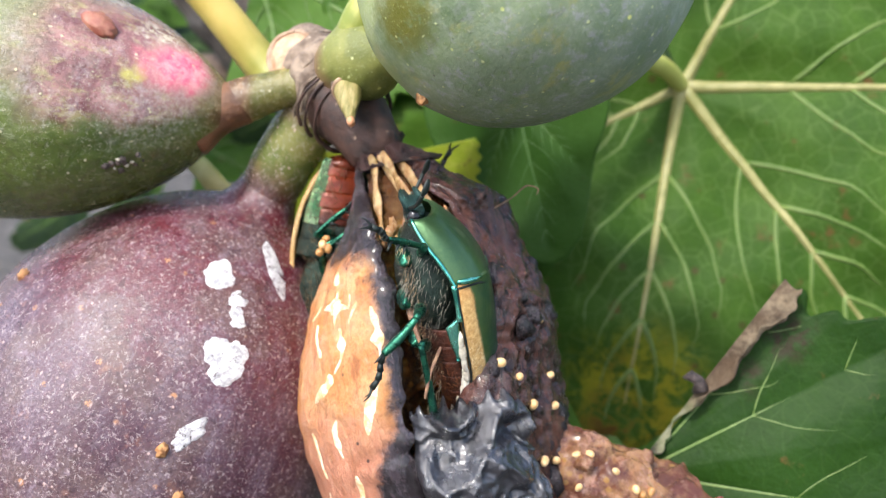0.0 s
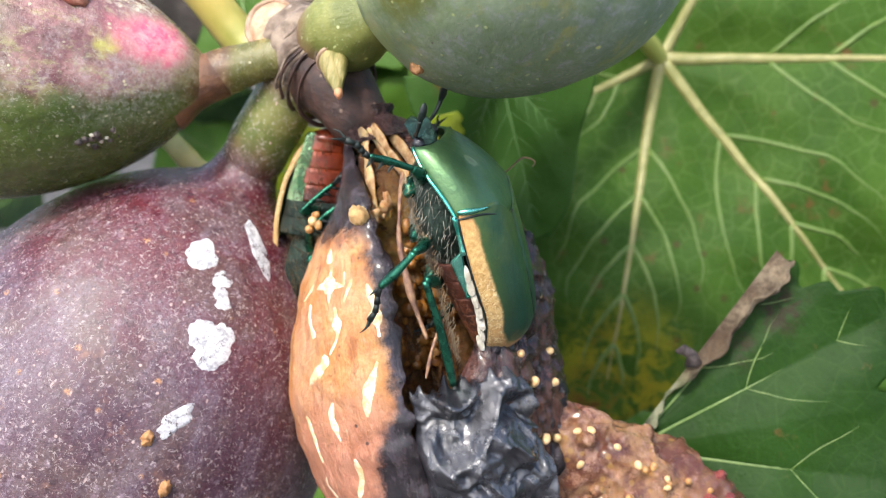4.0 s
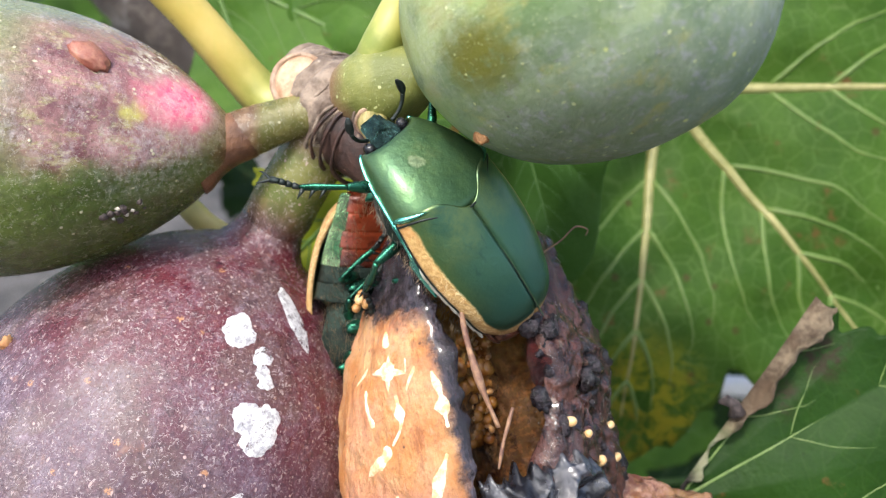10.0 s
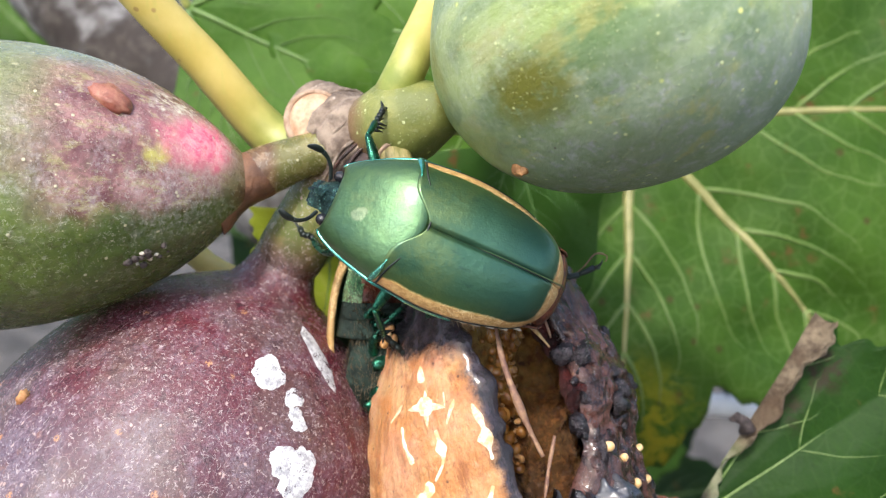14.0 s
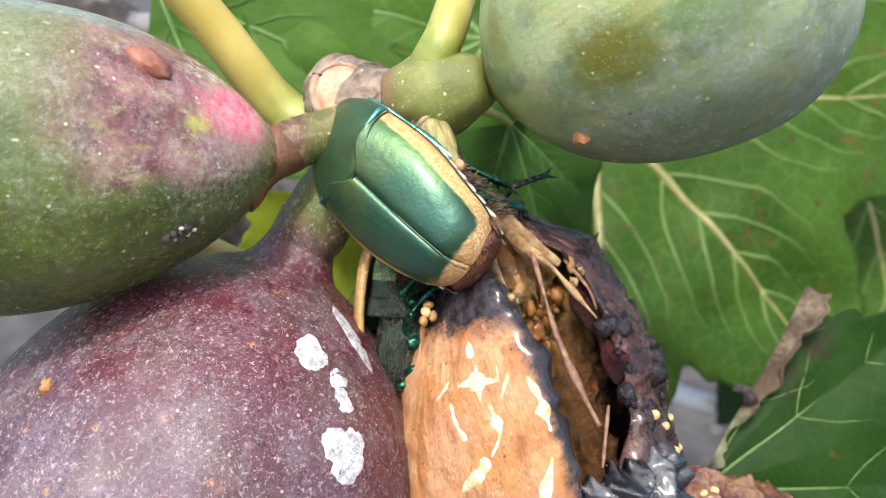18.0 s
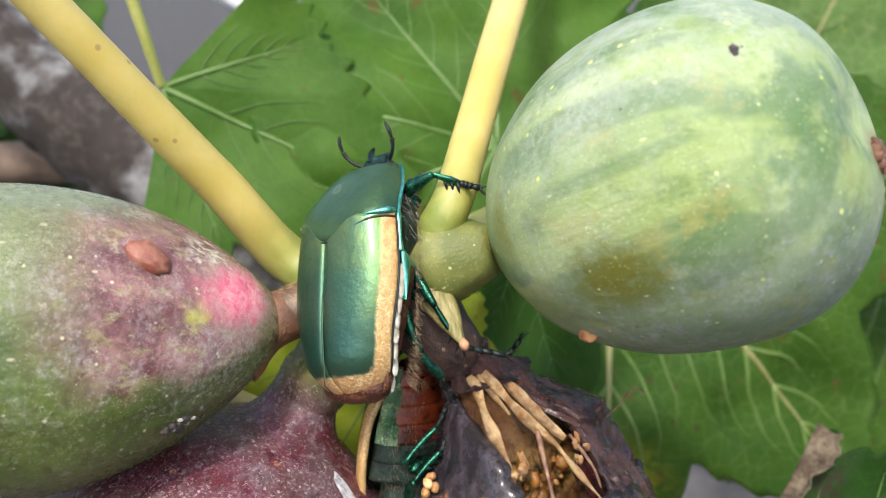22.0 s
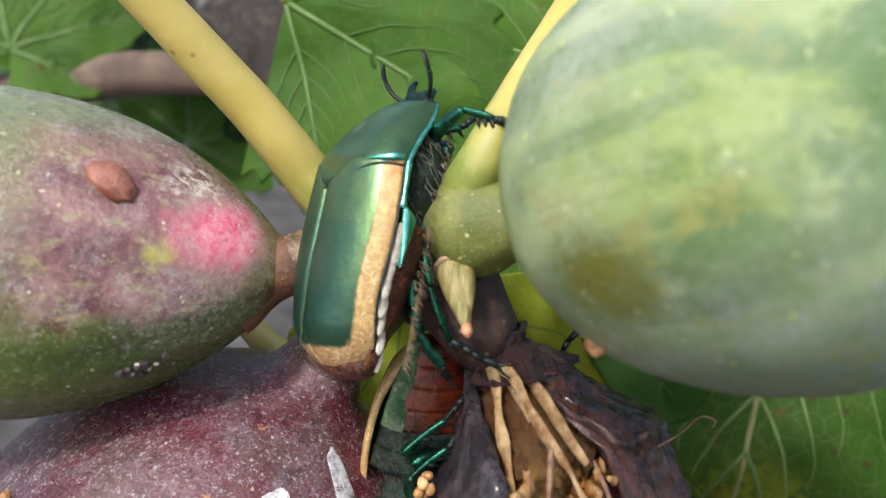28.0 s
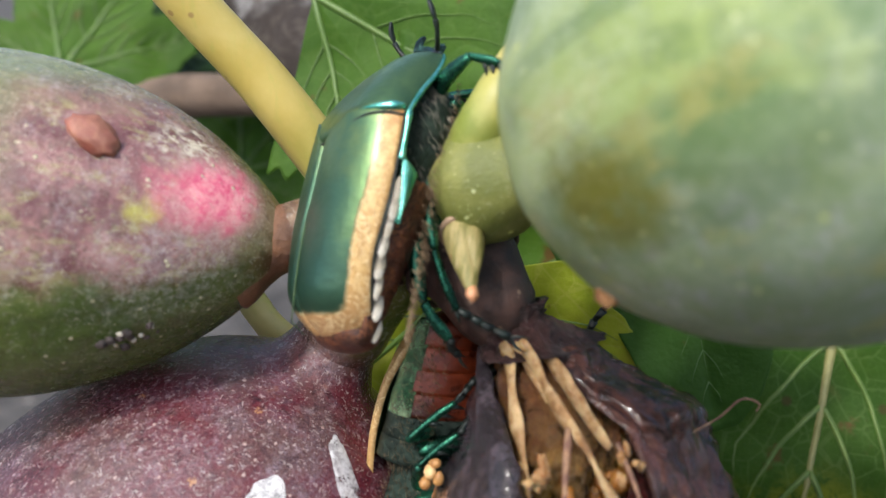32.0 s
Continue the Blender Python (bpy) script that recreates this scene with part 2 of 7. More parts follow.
def ripe_skin():
    """Dark purple fig, reddish towards the stalk, with a thin blue bloom."""
    m = Mat("ripe_fig_skin", 0.36)
    z = m.axis(2)
    c = m.mix(m.step(m.math("ADD", z, m.math("MULTIPLY", m.noise(1.1, 5), 1.2)), 1.8, 4.2), (0.105, 0.016, 0.024), (0.058, 0.02, 0.032))
    c = m.mix(m.math("MULTIPLY", m.step(m.noise(0.9, 5, 0.65), 0.45, 0.62), 0.7), c, (0.1, 0.06, 0.05))
    c = m.mix(m.math("MULTIPLY", m.step(m.noise(13, 6, 0.8), 0.45, 0.7), 0.75), c, (0.028, 0.01, 0.02))
    c = m.mix(m.math("MULTIPLY", m.step(m.noise(24, 5, 0.8), 0.52, 0.72), 0.5), c, (0.3, 0.16, 0.17))
    bloom = m.math("MULTIPLY", m.step(m.noise(0.6, 4, 0.6), 0.36, 0.66), m.step(m.noise(20, 5, 0.8), 0.3, 0.75))
    streak = m.step(m.noise(1.5, 5, 0.65, m.stretch((1.6, 1.6, 0.3)), 0.5), 0.42, 0.66)
    c = m.mix(m.math("MULTIPLY", m.math("MULTIPLY", bloom, m.step(z, 1.6, 3.6)), 0.17), c, (0.46, 0.41, 0.5))
    c = m.mix(m.math("MULTIPLY", m.math("MULTIPLY", streak, m.step(m.noise(30, 4, 0.8), 0.34, 0.62)), 0.18), c, (0.4, 0.36, 0.45))
    c = m.mix(m.math("MULTIPLY", m.step(m.noise(4.5, 6, 0.78, None, 0.8), 0.54, 0.64), 0.6), c, (0.03, 0.012, 0.016))
    c = m.mix(m.math("MULTIPLY", m.step(m.noise(2.6, 5, 0.7), 0.6, 0.72), 0.35), c, (0.3, 0.13, 0.08))
    c = m.mix(m.math("MULTIPLY", m.step(m.noise(7, 5, 0.75), 0.54, 0.7), 0.32), c, (0.4, 0.3, 0.36))
    neck = m.step(m.math("ADD", z, m.math("MULTIPLY", m.noise(1.5, 4), 0.8)), 0.9, 0.1)
    c = m.mix(neck, c, m.mix(m.step(m.noise(3, 4), 0.4, 0.6), (0.1, 0.12, 0.028), (0.17, 0.17, 0.05)))
    c = m.mix(m.math("MULTIPLY", m.step(m.math("ADD", z, m.math("MULTIPLY", m.noise(2, 4), 0.6)), -0.3, -0.75), 0.9), c, (0.11, 0.07, 0.035))
    c = m.mix(m.math("MULTIPLY", m.math("MULTIPLY", dots(m, 2.4, 0.14, 0.5), m.step(m.noise(21, 4, 0.75), 0.44, 0.56)), 0.9), c, (0.42, 0.2, 0.09))
    return fig_base(m, c, (0.5, 0.35, 0.32), 0.42, 0.22, 0.25, 0.36)


def green_skin(local, length, R):
    """Unripe fig: pale green with soft darker ribs, yellow dots, a dull blue-grey underside darkened to stand in for
    shade, and olive bruises.
    """
    m = Mat("green_fig_skin", 0.45)
    x = m.axis(0)
    rib = m.noise(1.0, 3, 0.5, m.stretch((1.5, 1.5, 0.22)), 0.6)
    c = m.mix(m.step(rib, 0.4, 0.58), (0.25, 0.33, 0.09), (0.092, 0.168, 0.043))
    c = m.mix(m.math("MULTIPLY", m.step(m.noise(1.0, 4, 0.6, m.stretch((2.6, 2.6, 0.5))), 0.52, 0.66), 0.6), c, (0.33, 0.4, 0.14))
    # dull blue-grey underside, its shade also darkened into the colour
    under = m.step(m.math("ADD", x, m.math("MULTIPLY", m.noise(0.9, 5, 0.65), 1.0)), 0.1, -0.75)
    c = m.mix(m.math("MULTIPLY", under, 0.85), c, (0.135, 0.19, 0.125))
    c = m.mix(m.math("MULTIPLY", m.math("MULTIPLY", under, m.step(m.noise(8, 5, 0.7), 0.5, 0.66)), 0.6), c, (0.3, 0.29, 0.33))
    c = m.mix(m.math("MULTIPLY", m.step(m.noise(3.2, 6, 0.72), 0.5, 0.66), 0.6), c, (0.1, 0.17, 0.04))
    c = m.mix(m.math("MULTIPLY", m.step(m.noise(1.4, 5, 0.7, m.stretch((1.3, 1.3, 0.7))), 0.55, 0.66), 0.65), c, (0.27, 0.26, 0.055))
    bloom = m.math("MULTIPLY", m.step(m.noise(0.85, 6, 0.7), 0.4, 0.68), m.step(m.noise(12, 5, 0.75), 0.3, 0.75))
    c = m.mix(m.math("MULTIPLY", bloom, 0.44), c, (0.52, 0.56, 0.47))
    c = m.mix(m.math("MULTIPLY", m.step(m.noise(0.6, 4, 0.6), 0.35, 0.7), 0.2), c, (0.5, 0.55, 0.42))
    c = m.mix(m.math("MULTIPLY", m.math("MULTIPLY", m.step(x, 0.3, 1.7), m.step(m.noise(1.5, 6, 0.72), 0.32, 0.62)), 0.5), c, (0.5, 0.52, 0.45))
    for p, lo, hi, size, col in [((-.254, 9.822, -.962), 0.2, 0.56, (1, 1, 1.2), (0.14, 0.145, 0.018)), ((-0.95, 11.1, -0.9), 0.1, 0.4, (1.3, 1, 0.8), (0.2, 0.2, 0.05)), ((-0.5, 10.7, -1.55), 0.02, 0.16, (1, 1, 1), (0.22, 0.24, 0.05)), ((1.46, 9.316, .92), 0.03, 0.16, (1.2, 1, 0.7), (0.36, 0.3, 0.05))]:
        c = m.mix(m.math("MULTIPLY", m.near(local(p), lo, hi, 0.35, 3, size), m.step(m.noise(7, 5, 0.75), 0.26, 0.5)), c, col)
    c = m.mix(m.math("MULTIPLY", m.step(m.math("ADD", m.axis(2), m.math("MULTIPLY", m.noise(1.3, 5, 0.7), 1.2)), 1.9, 0.7), 0.45), c, m.mix(m.step(rib, 0.42, 0.56), (0.16, 0.24, 0.06), (0.065, 0.125, 0.03)))
    c = m.mix(m.near(local((2.403, 9.702, 0.091)), 0.1, 0.4, 0.25, 5), c, (0.16, 0.09, 0.05))
    c = m.mix(m.step(m.axis(2), -0.08, -0.2), c, (0.27, 0.19, 0.06))
    c = m.mix(m.step(m.axis(2), -0.2, -0.34), c, m.mix(m.step(m.noise(2.5, 5), 0.35, 0.65), (0.12, 0.14, 0.028), (0.21, 0.22, 0.055)))
    c = m.mix(m.step(m.math("ADD", m.axis(2), m.math("MULTIPLY", m.noise(3, 4), 0.5)), -0.8, -1.2), c, (0.18, 0.11, 0.05))
    c = m.mix(m.math("MULTIPLY", dots(m, 3.3, 0.12, 0.55), 0.9), c, (0.62, 0.64, 0.2))
    return fig_base(m, c, (0.56, 0.6, 0.3), 0.45, 0.45, 0.35, 0.08)


def leaf_skin(name, base, light, brown=0.0, yellow=0.0, rough=0.45, vein=(0.3, 0.36, 0.14), marks=(), net=1.0):
    m = Mat(name, rough)
    m.set("Specular IOR Level", 0.16)
    co = m.co
    n = m.noise(0.55, 5, 0.6)
    c = m.mix(m.step(n, 0.3, 0.7), base, light)
    fine = m.cells(2.6, "DISTANCE_TO_EDGE")
    finer = m.cells(7.5, "DISTANCE_TO_EDGE")
    c = m.mix(m.math("MULTIPLY", m.step(fine, 0.05, 0.012), 0.3 * net), c, vein)
    c = m.mix(m.math("MULTIPLY", m.step(finer, 0.06, 0.01), 0.16 * net), c, vein)
    c = m.mix(m.math("MULTIPLY", m.step(m.noise(9, 6, 0.75), 0.5, 0.8), 0.4), c, tuple(v * 0.5 for v in base))
    if yellow:
        c = m.mix(m.step(m.noise(0.33, 4, 0.6), 0.66 - 0.2 * yellow, 0.74 - 0.18 * yellow), c, (0.36, 0.36, 0.03))
    if brown:
        c = m.mix(m.step(m.noise(1.6, 5, 0.65), 0.66 - 0.08 * brown, 0.74 - 0.06 * brown), c, (0.12, 0.07, 0.02))
        c = m.mix(m.math("MULTIPLY", dots(m, 2.2, 0.22, 0.3 * brown), 0.8), c, (0.07, 0.045, 0.015))
    for p, lo, hi, col in marks:
        c = m.mix(m.math("MULTIPLY", m.near(p, lo, hi, 0.9, 1.5), m.step(m.noise(2.6, 6, 0.78, None, 0.8), 0.45, 0.56)), c, col)
    m.color(c)
    m.bump(m.noise(16, 5, 0.7), 0.25, 0.03).bump(fine, 0.4 * net, 0.05).bump(finer, 0.25 * net, 0.02).bump(m.noise(1.6, 4, 0.6), 0.3, 0.2)
    # light passes through the thin blade
    tr = m.t.nodes.new("ShaderNodeBsdfTranslucent")
    m.put(tr.inputs[0], m.mix(0.5, c, light))
    mx = m.t.nodes.new("ShaderNodeMixShader")
    mx.inputs[0].default_value = 0.35
    out = m.t.nodes["Material Output"]
    m.t.links.new(m.b.outputs[0], mx.inputs[1])
    m.t.links.new(tr.outputs[0], mx.inputs[2])
    m.t.links.new(mx.outputs[0], out.inputs[0])
    return m.m


def plain(name, c1, c2, scale=6.0, rough=0.5, metal=0.0, bump=0.3, dist=0.03, speck=None, sub=0.0, detail=5):
    m = Mat(name, rough, metal)
    n = m.noise(scale, detail, 0.62)
    c = m.mix(m.step(n, 0.32, 0.68), c1, c2)
    c = m.mix(m.math("MULTIPLY", m.step(m.noise(scale * 4.3, 5, 0.7), 0.5, 0.8), 0.45), c, tuple(v * 0.45 for v in c1))
    if speck:
        c = m.mix(m.math("MULTIPLY", dots(m, scale * 1.7, 0.2, 0.4), 0.8), c, speck)
    m.color(c)
    if sub:
        m.set("Subsurface Weight", sub)
        m.b.inputs["Subsurface Radius"].default_value = (0.003, 0.0015, 0.0006)
    m.set("Roughness", m.math("ADD", m.math("MULTIPLY", m.noise(scale * 2), 0.3), rough - 0.15))
    m.bump(m.noise(scale * 3, 6, 0.7), bump, dist)
    return m.m


def shell_metal(name, tan):
    """Wing cases and shield of a green fruit beetle: satin metallic green, tan margin by the "edge" attribute."""
    m = Mat(name, 0.34)
    m.set("Specular Tint", (0.8, 1.0, 0.85, 1))
    c = m.mix(m.step(m.noise(0.5, 2), 0.3, 0.7), (0.047, 0.113, 0.05), (0.1, 0.16, 0.053))
    c = m.mix(m.math("MULTIPLY", m.step(m.noise(1.3, 5, 0.7), 0.42, 0.66), 0.5), c, (0.025, 0.075, 0.045))
    c = m.mix(m.math("MULTIPLY", m.step(m.noise(34, 4, 0.7), 0.45, 0.75), 0.45), c, (0.03, 0.09, 0.04))
    c = m.mix(m.math("MULTIPLY", m.step(m.noise(2.2, 5, 0.7, m.stretch((1, 0.6, 1))), 0.55, 0.75), 0.3), c, (0.16, 0.17, 0.06))
    c = m.mix(m.math("MULTIPLY", dots(m, 4.0, 0.1, 0.3), 0.8), c, (0.01, 0.025, 0.02))
    c = m.mix(m.math("MULTIPLY", dots(m, 8.0, 0.1, 0.16), 0.5), c, (0.34, 0.38, 0.28))
    if not tan:
        # an old scar, ring-shaped
        c = m.mix(m.math("MULTIPLY", m.near((-0.13, 0.99, 0.53), 0.07, 0.11, 0.08, 12, (1, 1, 4)), 0.55), c, (0.24, 0.29, 0.17))
        c = m.mix(m.math("MULTIPLY", m.near((-0.13, 0.99, 0.53), 0.03, 0.07, 0.06, 12, (1, 1, 4)), 0.7), c, (0.05, 0.1, 0.05))
    metal = 0.72
    if tan:
        raw = m.attr("edge")
        e = m.math("ADD", raw, m.math("MULTIPLY", m.math("SUBTRACT", m.noise(4, 5, 0.7), 0.5), 0.34))
        # iridescent sheen put into the colour: teal inward, yellow-green by the margin
        c = m.mix(m.math("MULTIPLY", m.step(e, 0.25, -0.6), 0.85), c, (0.035, 0.1, 0.06))
        c = m.mix(m.math("MULTIPLY", m.step(e, -0.1, 0.42), 0.32), c, (0.11, 0.19, 0.05))
        # the rear third is darker and bluer, the shoulders yellower
        rear = m.math("ADD", m.axis(1), m.math("MULTIPLY", m.math("SUBTRACT", m.noise(2.4, 5, 0.7), 0.5), 0.9))
        c = m.mix(m.math("MULTIPLY", m.step(rear, -0.2, -1.1), 0.7), c, (0.018, 0.072, 0.06))
        c = m.mix(m.math("MULTIPLY", m.math("MULTIPLY", m.step(rear, -0.35, 0.3), m.step(m.noise(1.7, 5, 0.7), 0.3, 0.6)), 0.6), c, (0.15, 0.19, 0.05))
        c = m.mix(m.math("MULTIPLY", m.step(m.noise(5, 6, 0.75, m.stretch((1, 0.4, 1))), 0.58, 0.7), 0.5), c, (0.012, 0.045, 0.035))
        k = m.step(e, 0.34, 0.52)
        t = m.mix(m.step(m.noise(13, 5, 0.7), 0.35, 0.65), (0.42, 0.235, 0.075), (0.62, 0.4, 0.16))
        t = m.mix(m.math("MULTIPLY", m.step(rear, -0.85, -1.3), 0.75), t, (0.42, 0.22, 0.085))
        t = m.mix(m.math("MULTIPLY", m.step(rear, 0.3, 0.5), 0.6), t, (0.46, 0.2, 0.06))
        t = m.mix(m.math("MULTIPLY", dots(m, 11, 0.2, 0.4), 0.5), t, (0.36, 0.19, 0.06))
        t = m.mix(m.math("MULTIPLY", m.step(e, 0.95, 1.2), 0.6), t, (0.36, 0.2, 0.08))
        worm = m.math("MULTIPLY", m.step(m.math("ABSOLUTE", m.math("SUBTRACT", m.noise(9, 2, 0.5, None, 1.4), 0.5)), 0.035, 0.012), m.step(rear, 0.1, -0.5))
        t = m.mix(m.math("MULTIPLY", worm, 0.65), t, (0.8, 0.62, 0.34))
        m.bump(m.math("MULTIPLY", m.math("MULTIPLY", worm, k), 1.0), 0.5, 0.02)
        c = m.mix(k, c, t)
        metal = m.math("MULTIPLY", m.math("SUBTRACT", 1.0, k), 0.72)
        m.bump(m.math("MULTIPLY", k, m.noise(17, 3, 0.6, m.stretch((1, 0.6, 1)), 0.8)), 0.7, 0.03)
    m.color(c)
    m.set("Metallic", metal)
    m.set("Coat Weight", 0.3)
    m.set("Coat Roughness", 0.22)
    m.set("Roughness", m.math("ADD", m.math("MULTIPLY", m.noise(4, 5, 0.7), 0.26), 0.28))
    m.bump(m.noise(45, 4, 0.7), 0.3, 0.01).bump(m.noise(2.6, 4, 0.6), 0.28, 0.08).bump(m.noise(6, 3, 0.6, m.stretch((1, 0.35, 1))), 0.14, 0.03).bump(m.cells(14), 0.1, 0.012)
    return m.m


M_stalk_brown = plain("fig_stalk_collar", (0.075, 0.03, 0.014), (0.2, 0.09, 0.042), 3, 0.42, bump=0.8, dist=0.05, speck=(0.3, 0.2, 0.1))
m = Mat("petiole_skin", 0.45)
c = m.mix(m.step(m.noise(1.2, 4), 0.3, 0.7), (0.54, 0.4, 0.09), (0.64, 0.5, 0.16))
c = m.mix(m.math("MULTIPLY", m.step(m.noise(4, 5, 0.7, m.stretch((2, 2, 0.4))), 0.5, 0.75), 0.4), c, (0.44, 0.42, 0.09))
c = m.mix(m.near((0, 0, 0), 0.7, 1.9, 0.8, 1.2), c, m.mix(m.step(m.noise(2.5, 4), 0.4, 0.6), (0.2, 0.24, 0.045), (0.3, 0.32, 0.08)))
c = m.mix(m.near((0, 0, 0), 0.35, 0.75, 0.5, 3), c, (0.16, 0.1, 0.05))
c = m.mix(m.math("MULTIPLY", dots(m, 3.5, 0.16, 0.4), 0.8), c, (0.34, 0.2, 0.07))
c = m.mix(m.math("MULTIPLY", dots(m, 1.1, 0.12, 0.35), 0.85), c, (0.3, 0.13, 0.05))
m.color(c)
m.bump(m.noise(9, 5, 0.7), 0.25, 0.03)
M_petiole = m.m
M_leafstalk = plain("leaf_stalk_skin", (0.34, 0.36, 0.08), (0.46, 0.45, 0.13), 1.2, 0.45, bump=0.15, speck=(0.3, 0.16, 0.06))
M_bark = plain("twig_bark", (0.1, 0.066, 0.046), (0.36, 0.28, 0.21), 4, 0.75, bump=0.8, dist=0.06, speck=(0.5, 0.42, 0.34))
# reddish bark, darkened further to carry the shade on the lower twig
M_bark_red_shaded = plain("young_bark_shaded", (0.018, 0.01, 0.008), (0.075, 0.036, 0.026), 4, 0.5, bump=0.9, speck=(0.22, 0.15, 0.1))
M_scar = plain("leaf_scar", (0.36, 0.2, 0.11), (0.62, 0.44, 0.29), 4.5, 0.75, bump=0.6, speck=(0.2, 0.1, 0.05))
M_scar_rim = plain("scar_rim", (0.28, 0.17, 0.1), (0.45, 0.32, 0.22), 7, 0.7, bump=0.7)
m = Mat("bud_scales", 0.5)
c = m.mix(m.step(m.noise(7, 5, 0.7, m.stretch((1.6, 0.2, 0.4))), 0.36, 0.64), (0.16, 0.15, 0.04), (0.36, 0.29, 0.12))
c = m.mix(m.math("MULTIPLY", m.step(m.noise(12, 5, 0.7, m.stretch((1.6, 0.2, 0.4))), 0.58, 0.7), 0.8), c, (0.5, 0.4, 0.22))
c = m.mix(m.math("MULTIPLY", dots(m, 8, 0.2, 0.3), 0.7), c, (0.25, 0.12, 0.04))
m.color(c)
m.bump(m.noise(9, 5, 0.7, m.stretch((1.6, 0.2, 0.4))), 0.6, 0.05)
M_bud = m.m
M_bud_tip = plain("bud_tip", (0.5, 0.22, 0.1), (0.6, 0.3, 0.16), 8, 0.5)
def splash(name, lo, hi, holes):
    """A dried film, chalky in the middle and worn through in holes."""
    m = Mat(name, 0.75)
    n = m.noise(9, 6, 0.75)
    c = m.mix(m.step(n, 0.35, 0.6), lo, hi)
    c = m.mix(m.math("MULTIPLY", m.step(m.noise(26, 5, 0.8), 0.5, 0.7), 0.5), c, tuple(v * 0.6 for v in lo))
    m.color(c)
    m.set("Alpha", m.step(m.math("ADD", m.noise(5, 6, 0.8, None, 0.4), m.math("MULTIPLY", m.noise(40, 3, 0.7), 0.12)), holes, holes + 0.09))
    m.bump(m.noise(14, 6, 0.75), 0.9, 0.04)
    return m.m


M_white = splash("dried_white", (0.34, 0.33, 0.35), (0.82, 0.81, 0.8), 0.415)
M_grey = splash("grey_film", (0.3, 0.28, 0.29), (0.66, 0.65, 0.66), 0.44)
M_scale = plain("scale_blister", (0.22, 0.055, 0.035), (0.42, 0.19, 0.12), 5, 0.35, bump=0.7)
M_dry_bract = plain("dried_bract", (0.3, 0.12, 0.04), (0.55, 0.3, 0.12), 8, 0.6, bump=0.7)
M_crust = plain("dark_crust", (0.02, 0.014, 0.014), (0.12, 0.09, 0.08), 14, 0.6, bump=0.8)
m = Mat("rotten_rind", 0.35)
long_co = m.stretch((1.7, 1.7, 0.6))
c = m.mix(m.step(m.noise(2.2, 7, 0.7, long_co, 0.6), 0.36, 0.64), (0.024, 0.01, 0.009), (0.16, 0.06, 0.042))
c = m.mix(m.math("MULTIPLY", m.step(m.noise(6, 6, 0.75, long_co), 0.54, 0.68), 0.7), c, (0.13, 0.042, 0.026))
c = m.mix(m.math("MULTIPLY", m.step(m.noise(1.1, 4), 0.55, 0.68), 0.35), c, (0.06, 0.05, 0.058))
m.set("Specular IOR Level", 0.5)
c = m.mix(m.math("MULTIPLY", dots(m, 9, 0.22, 0.2), 0.8), c, (0.3, 0.13, 0.06))
m.color(c)
m.set("Roughness", m.math("ADD", m.math("MULTIPLY", m.noise(5, 4, 0.7), 0.35), 0.06))
m.bump(m.noise(5, 6, 0.75, long_co), 1.0, 0.25).bump(m.noise(15, 6, 0.8, long_co), 0.9, 0.07)
m.set("Coat Weight", 0.5)
m.set("Coat Roughness", 0.05)
M_rind = m.m
m = Mat("tarry_rot", 0.22)
m.color(m.mix(m.step(m.noise(7, 5, 0.7), 0.4, 0.66), (0.007, 0.006, 0.008), (0.04, 0.03, 0.034)))
m.set("Roughness", m.math("ADD", m.math("MULTIPLY", m.noise(9, 4, 0.7), 0.4), 0.04))
m.bump(m.noise(16, 6, 0.75), 0.8, 0.05)
M_tar = m.m
m = Mat("black_skin", 0.3)
m.color(m.mix(m.step(m.noise(2.4, 5, 0.65), 0.35, 0.68), (0.006, 0.006, 0.009), (0.034, 0.034, 0.043)))
m.set("Roughness", m.math("ADD", m.math("MULTIPLY", m.noise(4, 4, 0.65), 0.3), 0.14))
m.set("Specular IOR Level", 0.9)
m.set("Coat Weight", 0.7)
m.set("Coat Roughness", 0.16)
m.bump(m.noise(9, 6, 0.75, None, 0.6), 0.45, 0.08)
M_black_skin = m.m
M_neck = plain("shrivelled_neck", (0.012, 0.005, 0.005), (0.055, 0.022, 0.02), 4, 0.38, bump=1.0, dist=0.1, speck=(0.16, 0.07, 0.05))
M_pulp_red = plain("red_pulp", (0.16, 0.03, 0.03), (0.3, 0.07, 0.06), 6, 0.3, bump=1.0, dist=0.06, sub=0.2)
m = Mat("dry_pulp", 0.3)
c = m.mix(m.step(m.noise(2.2, 6, 0.7), 0.34, 0.6), (0.15, 0.06, 0.016), (0.38, 0.22, 0.06))
c = m.mix(m.math("MULTIPLY", m.step(m.noise(6, 6, 0.75), 0.54, 0.68), 0.7), c, (0.36, 0.18, 0.05))
c = m.mix(m.math("MULTIPLY", dots(m, 7, 0.3, 0.5), 0.7), c, (0.44, 0.18, 0.04))
# lower hollow darkened in the colour, standing in for the shade inside it
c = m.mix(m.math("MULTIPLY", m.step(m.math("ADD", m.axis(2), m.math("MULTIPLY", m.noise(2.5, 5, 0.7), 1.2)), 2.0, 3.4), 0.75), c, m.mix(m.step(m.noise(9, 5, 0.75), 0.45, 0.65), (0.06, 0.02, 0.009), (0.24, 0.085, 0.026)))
c = m.mix(m.math("MULTIPLY", m.step(m.noise(4, 5, 0.7), 0.6, 0.7), 0.8), c, (0.05, 0.016, 0.01))
c = m.mix(m.math("MULTIPLY", m.step(m.math("ADD", m.axis(2), m.math("MULTIPLY", m.noise(3, 5, 0.7), 0.8)), 1.8, 1.2), 0.75), c, (0.1, 0.036, 0.016))
